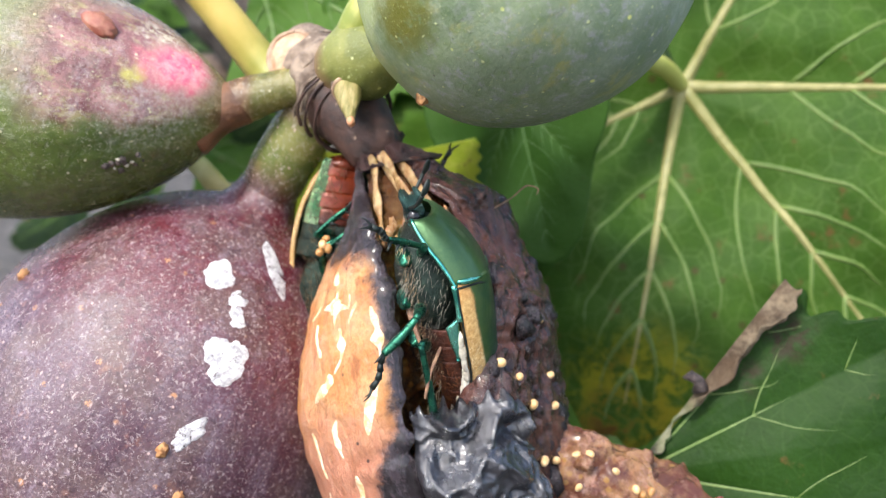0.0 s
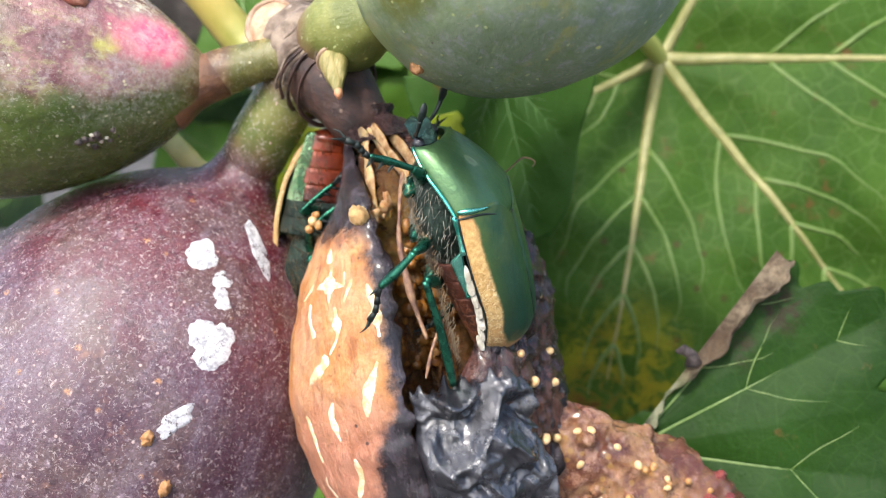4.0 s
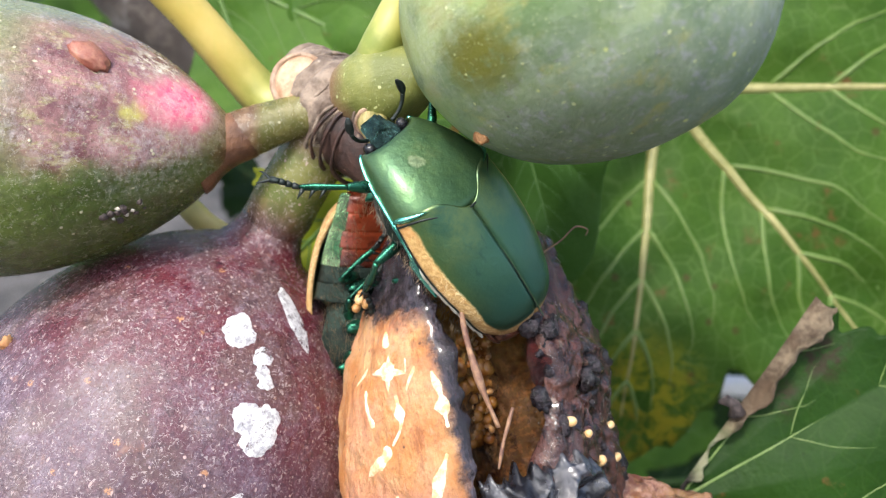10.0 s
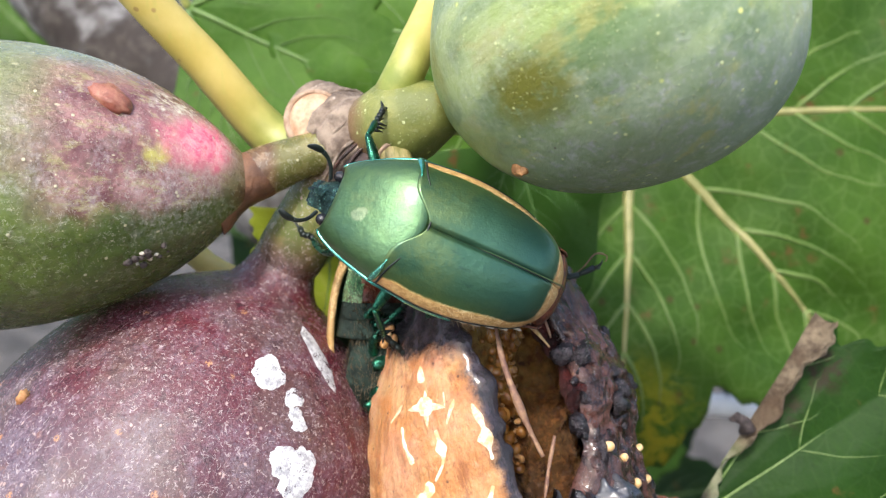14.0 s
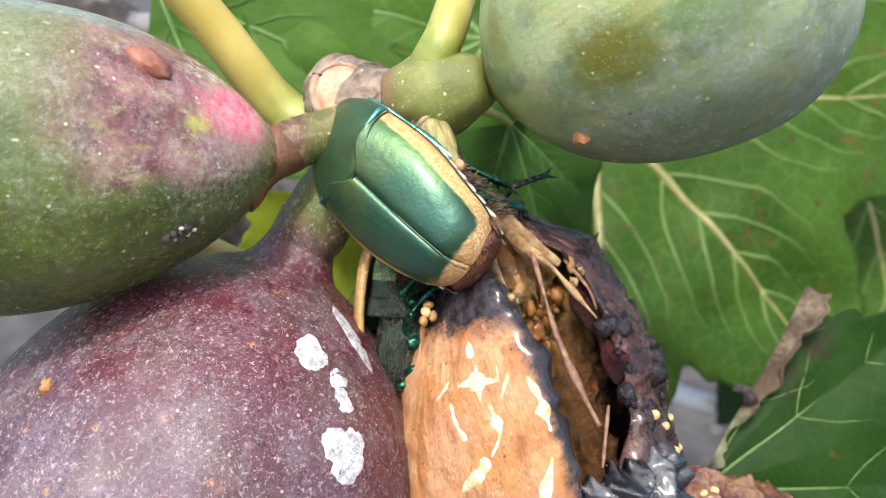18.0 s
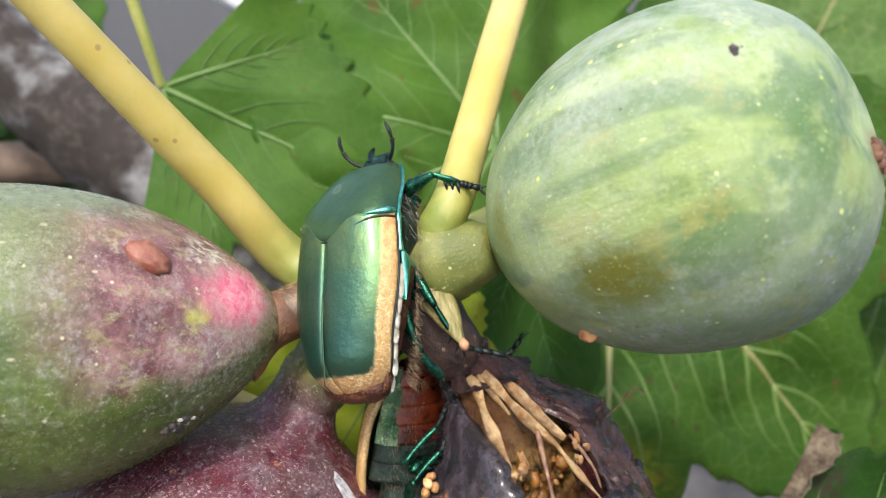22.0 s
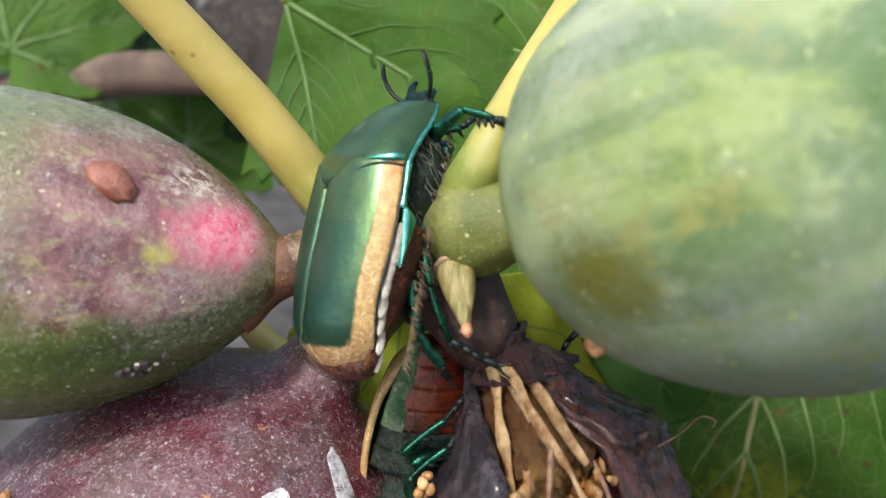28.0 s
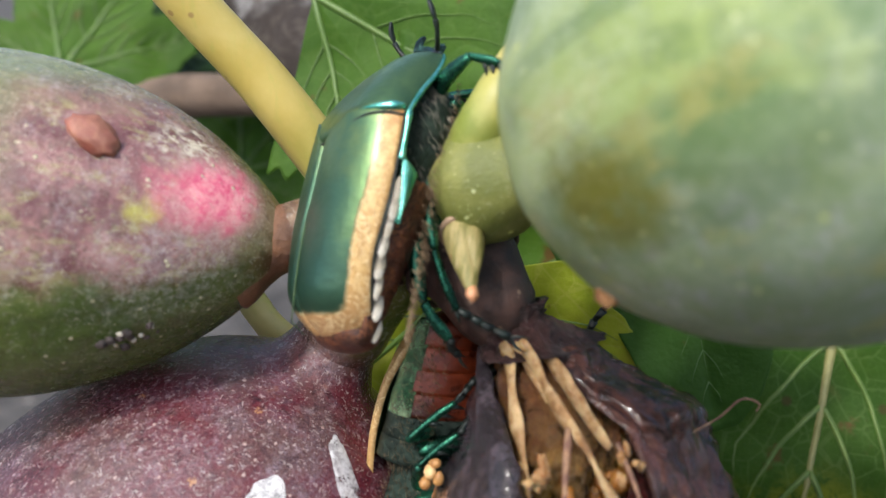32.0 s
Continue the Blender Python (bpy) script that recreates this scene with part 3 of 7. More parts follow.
m.color(c)
m.set("Subsurface Weight", 0.25)
m.b.inputs["Subsurface Radius"].default_value = (0.003, 0.0015, 0.0006)
m.set("Roughness", m.math("ADD", m.math("MULTIPLY", m.noise(7), 0.3), 0.02))
m.set("Specular IOR Level", 0.7)
m.bump(m.cells(7), 0.9, 0.12).bump(m.noise(12, 7, 0.78), 1.0, 0.1)
M_pulp = m.m
m = Mat("spilled_pulp", 0.2)
c = m.mix(m.step(m.noise(1.8, 6, 0.7), 0.36, 0.62), (0.15, 0.05, 0.03), (0.46, 0.24, 0.11))
c = m.mix(m.math("MULTIPLY", m.step(m.noise(4, 6, 0.75), 0.5, 0.66), 0.75), c, (0.56, 0.3, 0.2))
c = m.mix(m.math("MULTIPLY", m.step(m.noise(3.1, 5, 0.7), 0.58, 0.68), 0.8), c, (0.07, 0.014, 0.014))
c = m.mix(m.math("MULTIPLY", dots(m, 6, 0.3, 0.4), 0.6), c, (0.5, 0.27, 0.07))
c = m.mix(m.step(m.math("ADD", m.axis(0), m.math("MULTIPLY", m.noise(3, 4), 1.0)), 3.3, 4.2), c, (0.17, 0.05, 0.038))
m.color(c)
m.set("Subsurface Weight", 0.35)
m.b.inputs["Subsurface Radius"].default_value = (0.003, 0.0015, 0.0006)
m.set("Roughness", m.math("ADD", m.math("MULTIPLY", m.noise(7), 0.35), 0.02))
m.set("Coat Weight", 0.7)
m.set("Coat Roughness", 0.06)
m.bump(m.cells(6), 0.9, 0.1).bump(m.noise(9, 7, 0.78), 1.0, 0.12)
M_pulp_pink = m.m
M_fibre = plain("fig_fibre", (0.22, 0.11, 0.04), (0.52, 0.36, 0.18), 4, 0.2, bump=0.9, dist=0.05, sub=0.4)
M_wet_red = plain("wet_red_edge", (0.016, 0.004, 0.004), (0.07, 0.012, 0.01), 6, 0.16, bump=1.0, dist=0.08)
M_tuft = plain("torn_flesh", (0.3, 0.14, 0.05), (0.56, 0.36, 0.17), 5, 0.3, bump=0.9, dist=0.05, sub=0.4)
M_amber = plain("amber_bead", (0.17, 0.06, 0.012), (0.38, 0.17, 0.038), 5, 0.14, bump=0.4, sub=0.4)
M_fibre_dark = plain("dark_fibre", (0.12, 0.05, 0.035), (0.3, 0.17, 0.09), 9, 0.5, bump=0.5)
M_seed_dull = plain("moist_seed", (0.28, 0.12, 0.035), (0.46, 0.25, 0.085), 12, 0.35, bump=0.3)
M_seed = plain("fig_seed", (0.62, 0.36, 0.14), (0.78, 0.55, 0.28), 12, 0.4, bump=0.3)
M_crumb = plain("dry_crumb", (0.42, 0.24, 0.09), (0.62, 0.42, 0.18), 9, 0.7, bump=0.9)
M_shell = shell_metal("wing_case_shell", True)
M_shield = shell_metal("shield_shell", False)
M_leg = plain("leg_shell", (0.008, 0.04, 0.028), (0.03, 0.16, 0.095), 4, 0.28, 0.85, bump=0.3)
M_head = plain("head_shell", (0.005, 0.012, 0.012), (0.09, 0.19, 0.17), 7, 0.22, 0.9, bump=1.0, dist=0.07)
M_leg_dark = plain("claw_shell", (0.006, 0.008, 0.007), (0.014, 0.024, 0.02), 8, 0.42, 0.2)
M_edge_green = plain("bright_rim", (0.05, 0.34, 0.26), (0.24, 0.66, 0.52), 3, 0.22, 0.9, bump=0.25)
M_belly = plain("orange_red_belly", (0.045, 0.008, 0.003), (0.2, 0.032, 0.009), 3, 0.3, 0.25, speck=(0.45, 0.24, 0.1))
M_belly_green = plain("green_side_plate", (0.1, 0.3, 0.14), (0.5, 0.72, 0.42), 3.5, 0.26, 0.9, bump=1.0, dist=0.1, speck=(0.4, 0.3, 0.12))
m = Mat("dark_belly", 0.4, 0.1)
c = m.mix(m.step(m.noise(3, 5, 0.65), 0.35, 0.65), (0.024, 0.007, 0.004), (0.1, 0.024, 0.011))
worm = m.step(m.math("ABSOLUTE", m.math("SUBTRACT", m.noise(10, 2, 0.5, None, 1.4), 0.5)), 0.045, 0.012)
c = m.mix(m.math("MULTIPLY", worm, m.math("MULTIPLY", m.step(m.noise(2.2, 4, 0.6), 0.4, 0.6), 0.8)), c, (0.36, 0.13, 0.045))
m.color(c)
m.bump(worm, 0.6, 0.03).bump(m.noise(14, 5, 0.7), 0.7, 0.04)
M_belly_dark = m.m
M_thorax = plain("hairy_thorax", (0.006, 0.012, 0.009), (0.035, 0.06, 0.045), 4, 0.34, 0.6, bump=0.9, dist=0.05, speck=(0.2, 0.14, 0.08))
M_hair = plain("tan_hair", (0.14, 0.09, 0.05), (0.32, 0.23, 0.13), 9, 0.8)
M_fringe = plain("pale_down", (0.46, 0.4, 0.3), (0.76, 0.72, 0.62), 7, 0.7, bump=0.9, dist=0.03)
M_down = plain("silvery_down", (0.1, 0.095, 0.075), (0.26, 0.24, 0.19), 9, 0.7)
M_eye = plain("eye_gloss", (0.008, 0.008, 0.01), (0.015, 0.015, 0.018), 9, 0.15)
M_leaf_pale = leaf_skin("leaf_underside", (0.08, 0.16, 0.035), (0.13, 0.24, 0.055), 0.5, 0.25, 0.55, (0.4, 0.42, 0.2))
M_leaf_big = leaf_skin("big_leaf_underside", (0.03, 0.083, 0.007), (0.06, 0.132, 0.014), 0.7, 0.0, 0.55, (0.22, 0.3, 0.1), [((4.4, 4.6, 0), 0.6, 2.0, (0.3, 0.3, 0.02)), ((4.5, 5.0, 0), 0.5, 1.6, (0.28, 0.26, 0.02)), ((5.0, 4.7, 0), 0.2, 0.9, (0.12, 0.05, 0.015)), ((4.1, 3.6, 0), 0.1, 0.6, (0.1, 0.045, 0.015)), ((1.0, 1.5, 0), 0.0, 0.3, (0.13, 0.06, 0.02)), ((2.6, 2.6, 0), 0.0, 0.35, (0.16, 0.08, 0.03)), ((0.6, 3.4, 0), 0.0, 0.3, (0.12, 0.06, 0.02)), ((-1.5, 2.8, 0), 0.0, 0.35, (0.14, 0.07, 0.02))], 0.6)
M_leaf_front = leaf_skin("front_leaf_upperside", (0.0115, 0.041, 0.0035), (0.023, 0.068, 0.007), 0.35, 0.0, 0.5, (0.07, 0.13, 0.03), [((-0.75, 2.85, 0.2), 0.05, 0.5, (0.035, 0.025, 0.012)), ((-0.55, 2.1, 0.1), 0.05, 0.4, (0.04, 0.026, 0.014))], 0.35)
# leaf and vein tones with the small leaf's shade put into the colour
M_leaf_shade = leaf_skin("shaded_leaf", (0.032, 0.09, 0.012), (0.052, 0.125, 0.02), 0.5, 0.0, 0.5, (0.06, 0.12, 0.03), (), 0.5)
M_vein_shade = plain("shaded_vein", (0.05, 0.115, 0.02), (0.07, 0.145, 0.028), 3, 0.5, bump=0.15)
M_leaf_dark = leaf_skin("leaf_upperside", (0.008, 0.026, 0.004), (0.017, 0.046, 0.007), 0.35, 0.0, 0.5, (0.06, 0.11, 0.025), (), 0.6)
M_leaf_mid = leaf_skin("leaf_middle", (0.045, 0.115, 0.012), (0.085, 0.18, 0.02), 0.4, 0.1, 0.55, (0.16, 0.24, 0.06), (), 0.5)
M_leaf_yellow = leaf_skin("leaf_yellowing", (0.22, 0.3, 0.02), (0.36, 0.4, 0.03), 0.5, 0.6, 0.5, (0.45, 0.42, 0.1))
M_vein = plain("pale_vein", (0.19, 0.19, 0.055), (0.3, 0.28, 0.11), 3, 0.5, bump=0.15)
M_vein_soft = plain("soft_vein", (0.085, 0.15, 0.024), (0.125, 0.19, 0.04), 3, 0.5, bump=0.15)
M_vein_dark = plain("dark_vein", (0.028, 0.066, 0.011), (0.045, 0.09, 0.017), 3, 0.5, bump=0.15)
M_vein_green = plain("green_vein", (0.075, 0.145, 0.022), (0.1, 0.175, 0.034), 3, 0.5, bump=0.15)
M_vein_lime = plain("lime_vein", (0.1, 0.17, 0.035), (0.16, 0.24, 0.06), 3, 0.5, bump=0.15)
m = Mat("dry_leaf_edge", 0.75)
c = m.mix(m.step(m.noise(3.0, 6, 0.7), 0.34, 0.66), (0.05, 0.03, 0.014), (0.25, 0.19, 0.12))
c = m.mix(m.math("MULTIPLY", m.step(m.noise(1.4, 4, 0.6), 0.5, 0.64), 0.7), c, (0.09, 0.052, 0.026))
c = m.mix(m.near((0, 0, 0), 1.1, 1.6, 0.5, 2.5), c, m.mix(m.step(m.noise(4, 4), 0.4, 0.6), (0.12, 0.15, 0.06), (0.27, 0.27, 0.16)))
c = m.mix(m.near((0, 0, 0), 0.4, 0.7, 0.3, 4), c, (0.015, 0.01, 0.007))
m.color(c)
m.bump(m.noise(8, 6, 0.75), 0.9, 0.08)
M_dry = m.m
M_ground = plain("garden_soil", (0.03, 0.026, 0.022), (0.1, 0.09, 0.08), 0.12, 0.9, bump=0.8, dist=1.0, speck=(0.3, 0.27, 0.22))
m = Mat("grey_bark", 0.85)
c = m.mix(m.step(m.noise(0.4, 4, 0.6), 0.47, 0.64), (0.03, 0.022, 0.017), (0.34, 0.33, 0.32))
c = m.mix(m.math("MULTIPLY", m.step(m.noise(2.6, 5, 0.7), 0.48, 0.66), 0.7), c, (0.08, 0.065, 0.052))
m.color(c)
m.bump(m.noise(3.6, 6, 0.7), 0.8, 0.1)
M_grey_bark = m.m
M_pipe = plain("white_plastic", (0.6, 0.61, 0.62), (0.72, 0.72, 0.72), 1.5, 0.4, bump=0.1)
M_board = plain("weathered_board", (0.42, 0.36, 0.3), (0.56, 0.5, 0.44), 0.5, 0.8, bump=0.4)


# ---- builders ----
def thing(name, origin, label, category, group="", m=None):
    ob = new(name)
    ob.empty_display_size = 0.005
    ob.matrix_world = m if m else Matrix.Translation(Vector(origin) * CM)
    return tagged(ob, label, category, group)


def finish(name, bm, material, smooth=True):
    me = bpy.data.meshes.new(name)
    bmesh.ops.scale(bm, vec=(CM, CM, CM), verts=bm.verts)
    bm.to_mesh(me)
    bm.free()
    if smooth:
        me.shade_smooth()
    me.materials.append(material)
    return me


def part(name, bm, material, parent, label="", smooth=True, at=None):
    ob = new(name, finish(name, bm, material, smooth))
    ob.parent = parent
    if at is not None:
        ob.matrix_basis = at
    if label:
        ob["label"] = label
    return ob


def frame_of(origin, z, x):
    """A pose in metres: origin in cm, local z along z, local x as near as can be to x."""
    z = Vector(z).normalized()
    x = Vector(x)
    x = (x - z * x.dot(z)).normalized()
    y = z.cross(x)
    m = Matrix((x, y, z)).transposed().to_4x4()
    m.translation = Vector(origin) * CM
    return m


def to_local(m, p):
    """A world place (cm) in the space (cm) of the pose m."""
    return (m.inverted() @ (Vector(p) * CM)) / CM


def smooth_line(pts, n):
    """A smooth curve through the points, n samples a span."""
    pts = [Vector(p) for p in pts]
    if len(pts) == 2:
        return [pts[0].lerp(pts[1], i / n) for i in range(n + 1)]
    out = []
    for i in range(len(pts) - 1):
        a, b = pts[max(i - 1, 0)], pts[i]
        c, d = pts[i + 1], pts[min(i + 2, len(pts) - 1)]
        for k in range(n):
            u = k / n
            out.append(0.5 * ((2 * b) + (c - a) * u + (2 * a - 5 * b + 4 * c - d) * u * u + (3 * b - a - 3 * c + d) * u ** 3))
    out.append(pts[-1])
    return out


def tube(bm, pts, radii, seg=12, wob=0.0, flat=1.0, ridge=None):
    """A closed tube along pts; radii are spread evenly along it."""
    pts = [Vector(p) for p in pts]
    n = len(pts)
    rings = []
    side = None
    for i, p in enumerate(pts):
        d = (pts[min(i + 1, n - 1)] - pts[max(i - 1, 0)]).normalized()
        if side is None:
            side = d.orthogonal().normalized()
        side = (side - d * side.dot(d)).normalized()
        up = d.cross(side)
        f = i / (n - 1) * (len(radii) - 1)
        k = min(int(f), len(radii) - 2)
        r = radii[k] + (radii[k + 1] - radii[k]) * (f - k)
        ring = []
        for j in range(seg):
            a = 2 * math.pi * j / seg
            v = p + (side * math.cos(a) + up * math.sin(a) * flat) * r
            if wob:
                v += (v - p) * wob * noise.noise(v * 2.3)
            if ridge:
                v += (v - p) * ridge(i / (n - 1), a)
            ring.append(bm.verts.new(v))
        rings.append(ring)
    for a, b in zip(rings, rings[1:]):
        for j in range(seg):
            bm.faces.new((a[j], a[(j + 1) % seg], b[(j + 1) % seg], b[j]))
    bm.faces.new(rings[0][::-1])
    bm.faces.new(rings[-1])
    return bm


def blob(bm, c, r, wob=0.2, freq=1.5, sub=3, m=None):
    """A lump about c with radii r."""
    res = bmesh.ops.create_icosphere(bm, subdivisions=sub, radius=1.0)
    c, r = Vector(c), Vector(r)
    for v in res["verts"]:
        k = 1 + wob * (noise.noise(v.co * freq + c * 3.1) + 0.5 * noise.noise(v.co * freq * 2.7 + c))
        q = Vector((v.co.x * r.x, v.co.y * r.y, v.co.z * r.z)) * k
        v.co = c + (m @ q if m else q)
    return bm


def grid_faces(bm, rows, wrap=False):
    for a, b in zip(rows, rows[1:]):
        n = len(a)
        for j in range(n if wrap else n - 1):
            bm.faces.new((a[j], a[(j + 1) % n], b[(j + 1) % n], b[j]))


def bvh_of(bm):
    from mathutils.bvhtree import BVHTree
    bm.normal_update()
    return BVHTree.FromBMesh(bm)


# ---- figs ----
def fig_profile(length, R, a, p, blunt=2.0):
    """Radius along the axis of a fig whose stalk end is at 0, as (z, r) pairs."""
    us = [i / 40 for i in range(41)]
    balls = [(u * length, R * (a + (1 - a) * math.sin(u * math.pi / 2) ** p)) for u in us]
    z0, z1 = -balls[0][1] * 0.5, length + R
    out = []
    for i in range(73):
        k = i / 72
        z = z0 + (z1 - z0) * (k if k < 0.75 else 0.75 + 0.25 * math.sin((k - 0.75) * 2 * math.pi))
        r2 = max(r * r - (z - c) ** 2 for c, r in balls)
        r = math.sqrt(max(r2, 0.0))
        if z > length and blunt != 2.0:
            r = R * max(0.0, 1 - ((z - length) / R) ** blunt) ** (1 / blunt)
        out.append((z, r))
    return out


def fig_body(length, R, a, p, seed, lump=0.02, sink=0.12, blunt=2.0):
    bm = bmesh.new()
    rows = []
    seg = 96
    prof = fig_profile(length, R, a, p, blunt)
    for i, (z, r) in enumerate(prof):
        row = []
        for j in range(seg):
            t = 2 * math.pi * j / seg
            v = Vector((math.cos(t), math.sin(t), 0))
            k = 1 + lump * noise.noise(Vector((v.x * 1.2 + seed, v.y * 1.2, z * 0.5))) + 0.006 * math.sin(t * 11 + 2 * noise.noise(v * 2 + Vector((seed, 0, z * 0.4)))) * min(1, r)
            zz = z - (sink * math.exp(-(r / 0.35) ** 2) if i > 40 else 0)
            row.append(bm.verts.new((v.x * max(r, 0.004) * k, v.y * max(r, 0.004) * k, zz)))
        rows.append(row)
    grid_faces(bm, rows, True)
    bm.faces.new(rows[0][::-1])
    bm.faces.new(rows[-1])
    return bm


def film_patch(tree, place, w, h, turn=0.0, seed=0.0, lift=0.012, rough=0.2):
    """A thin irregular film that lies on the surface behind tree, about place (cm, fig's space)."""
    bm = bmesh.new()
    hit, nor, _, _ = tree.find_nearest(Vector(place))
    u = nor.orthogonal().normalized()
    if abs(nor.z) < 0.95:
        u = (Vector((0, 0, 1)) - nor * nor.z).normalized()
    u = (Matrix.Rotation(turn, 3, nor) @ u)
    v = nor.cross(u)
    rows = []
    for i in range(9):
        k = i / 8
        row = []
        for j in range(40):
            a = 2 * math.pi * j / 40
            e = 1 + rough * 1.7 * noise.noise(Vector((math.cos(a) * 1.4 + seed, math.sin(a) * 1.4, seed))) + rough * 0.6 * noise.noise(Vector((math.cos(a) * 4 + seed, math.sin(a) * 4, 7.7)))
            q = hit + u * (h * k * e * math.cos(a)) + v * (w * k * e * math.sin(a))
            s, n, _, _ = tree.find_nearest(q)
            row.append(bm.verts.new(s + n * (lift * (1 - k ** 6) + lift * 0.4 * noise.noise(q * 6) * (1 - k) - (0.004 if i == 8 else 0))))
        rows.append(row)
    grid_faces(bm, rows, True)
    bm.faces.new(rows[0])
    bmesh.ops.recalc_face_normals(bm, faces=bm.faces)
    return bm


def collar(bm, z, r, w, seed=0.0):
    ring = [(math.cos(2 * math.pi * j / 36) * r, math.sin(2 * math.pi * j / 36) * r, z + 0.02 * math.sin(j * 1.7 + seed)) for j in range(37)]
    return tube(bm, ring, [w, w * 1.2, w], 8, wob=0.3)


UP = (0, 0, 1)
# a turning fig, green below and dusky pink above
F1_N, F1_E = Vector((-3.285, 12.724, -2.408)), Vector((-6.357, 12.424, -2.248))
f1_m = frame_of(F1_N, F1_E - F1_N, UP)
f1 = lambda p: to_local(f1_m, p)
M_fig_turning = turning_skin(f1)
fig_1 = thing("turning_fig", F1_N, "ripening fig, green below and dusky pink above, on its stalk", "fig", "figs on the twig", f1_m)
bm = fig_body((F1_E - F1_N).length, 1.736, 0.1, 1.033, 1.3)
f1_tree = bvh_of(bm)
part("skin", bm, M_fig_turning, fig_1)
bm = bmesh.new()
NODE = Vector((-1.95, 13.05, -2.05))
a, b = f1(F1_N + Vector((-0.12, 0, 0.0))), f1(NODE)
part("stalk", tube(bm, smooth_line([a, a.lerp(b, 0.5) + Vector((0.06, 0, 0)), b], 8), [0.3, 0.33, 0.3, 0.29, 0.34, 0.46], 24, 0.1), M_fig_turning, fig_1)
part("stalk_collar", tube(bmesh.new(), smooth_line([a - (b - a).normalized() * 0.42, a - (b - a).normalized() * 0.1, a + (b - a).normalized() * 0.36], 6), [0.56, 0.5, 0.42, 0.37, 0.345, 0.3], 28, 0.16), M_stalk_brown, fig_1, "brown scaly collar")
hit, nor, _, _ = f1_tree.find_nearest(f1((-4.66, 11.78, -1.2)))
part("blister", blob(bmesh.new(), hit, (0.17, 0.26, 0.1), 0.22, 2.6, m=frame_of((0, 0, 0), nor, (nor.y, -nor.x, 0.5)).to_3x3()), M_scale, fig_1, "low red-brown oval blister")
crust_rnd = random.Random(14)
for k in range(17):
    q = f1((-4.395, 11.484, -2.984)) + Vector((crust_rnd.gauss(0, 0.07), crust_rnd.gauss(0, 0.07), crust_rnd.gauss(0, 0.14)))
    hit = f1_tree.find_nearest(q)[0]
    r = crust_rnd.uniform(0.018, 0.05)
    part("dark_crust", blob(bmesh.new(), hit, (r, r, r * crust_rnd.uniform(0.8, 1.8)), 0.5, 2.5, 2), M_crust if k % 4 else M_fringe, fig_1, "dark scabby crust" if k % 4 else "pale fleck in the crust")

# a ripe purple fig with dried white splashes
F2_N, F2_E = Vector((-2.838, 13.35, -3.465)), Vector((-4.827, 12.371, -7.414))
f2_m = frame_of(F2_N, F2_E - F2_N, UP)
fig_2 = thing("ripe_fig", F2_N, "ripe dark purple fig with dried white splashes", "fig", "figs on the twig", f2_m)
bm = fig_body((F2_E - F2_N).length, 3.067, 0.14, 2.06, 4.7)
f2_tree = bvh_of(bm)
M_fig_ripe = ripe_skin()
part("skin", bm, M_fig_ripe, fig_2)
f2 = lambda p: to_local(f2_m, p)
a, b = f2(F2_N + (F2_E - F2_N).normalized() * 0.5), f2((-1.95, 13.15, -2.25))
part("stalk", tube(bmesh.new(), smooth_line([a, a.lerp(b, 0.55) + Vector((0.05, 0, 0)), b], 8), [0.38, 0.47, 0.46, 0.44, 0.5], 24, 0.05), M_fig_ripe, fig_2)
for k, (p, w, h, turn) in enumerate([((-3.138, 11.311, -4.474), 0.19, 0.26, 0.1), ((-2.84, 11.16, -4.75), 0.12, 0.13, 0.4), ((-2.87, 11.05, -4.92), 0.09, 0.12, 0.0), ((-2.83, 11.0, -5.04), 0.11, 0.1, 0.3), ((-2.97, 10.6, -5.27), 0.2, 0.2, 0.3), ((-2.68, 10.56, -5.27), 0.18, 0.2, -0.2), ((-2.8, 10.5, -5.43), 0.24, 0.26, 0.1), ((-3.21, 10.004, -6.177), 0.13, 0.27, -0.5)]):
    part("white_splash", film_patch(f2_tree, f2(p), w, h, turn, k * 3.3 + 1, 0.012 + 0.002 * (k % 4), 0.24), M_white if k < 7 else M_grey, fig_2, "dried white splash")
for k, p in enumerate([(-3.33, 9.73, -6.94), (-3.51, 9.83, -6.31), (-5.89, 11.41, -4.70)]):
    part("dried_bract", blob(bmesh.new(), f2_tree.find_nearest(f2(p))[0], (0.07, 0.07, 0.1), 0.6, 3.0, 3), M_dry_bract, fig_2, "dried orange-brown bract")
part("grey_film", film_patch(f2_tree, f2((-2.5, 11.9, -4.5)), 0.13, 0.5, 0.3, 8.1), M_grey, fig_2, "loose grey film")

# a green fig, the nearest one to the eye
F3_N, F3_E = Vector((-0.21, 12.2, -1.36)), Vector((0.93, 10.9, -0.4))
f3_m = frame_of(F3_N, F3_E - F3_N, UP)
fig_3 = thing("green_fig", F3_N, "plump unripe green fig with olive blotches on a short stalk", "fig", "figs on the twig", f3_m)
bm = fig_body((F3_E - F3_N).length, 1.84, 0.351, 1.417, 8.2, 0.03, 0.12, 2.4)
f3_tree = bvh_of(bm)
f3 = lambda p: to_local(f3_m, p)
F3_L = (F3_E - F3_N).length
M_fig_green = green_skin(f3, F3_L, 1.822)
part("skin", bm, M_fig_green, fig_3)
hit, nor, _, _ = f3_tree.find_nearest(f3((2.403, 9.702, 0.091)))
eu = nor.orthogonal().normalized()
ev = nor.cross(eu)
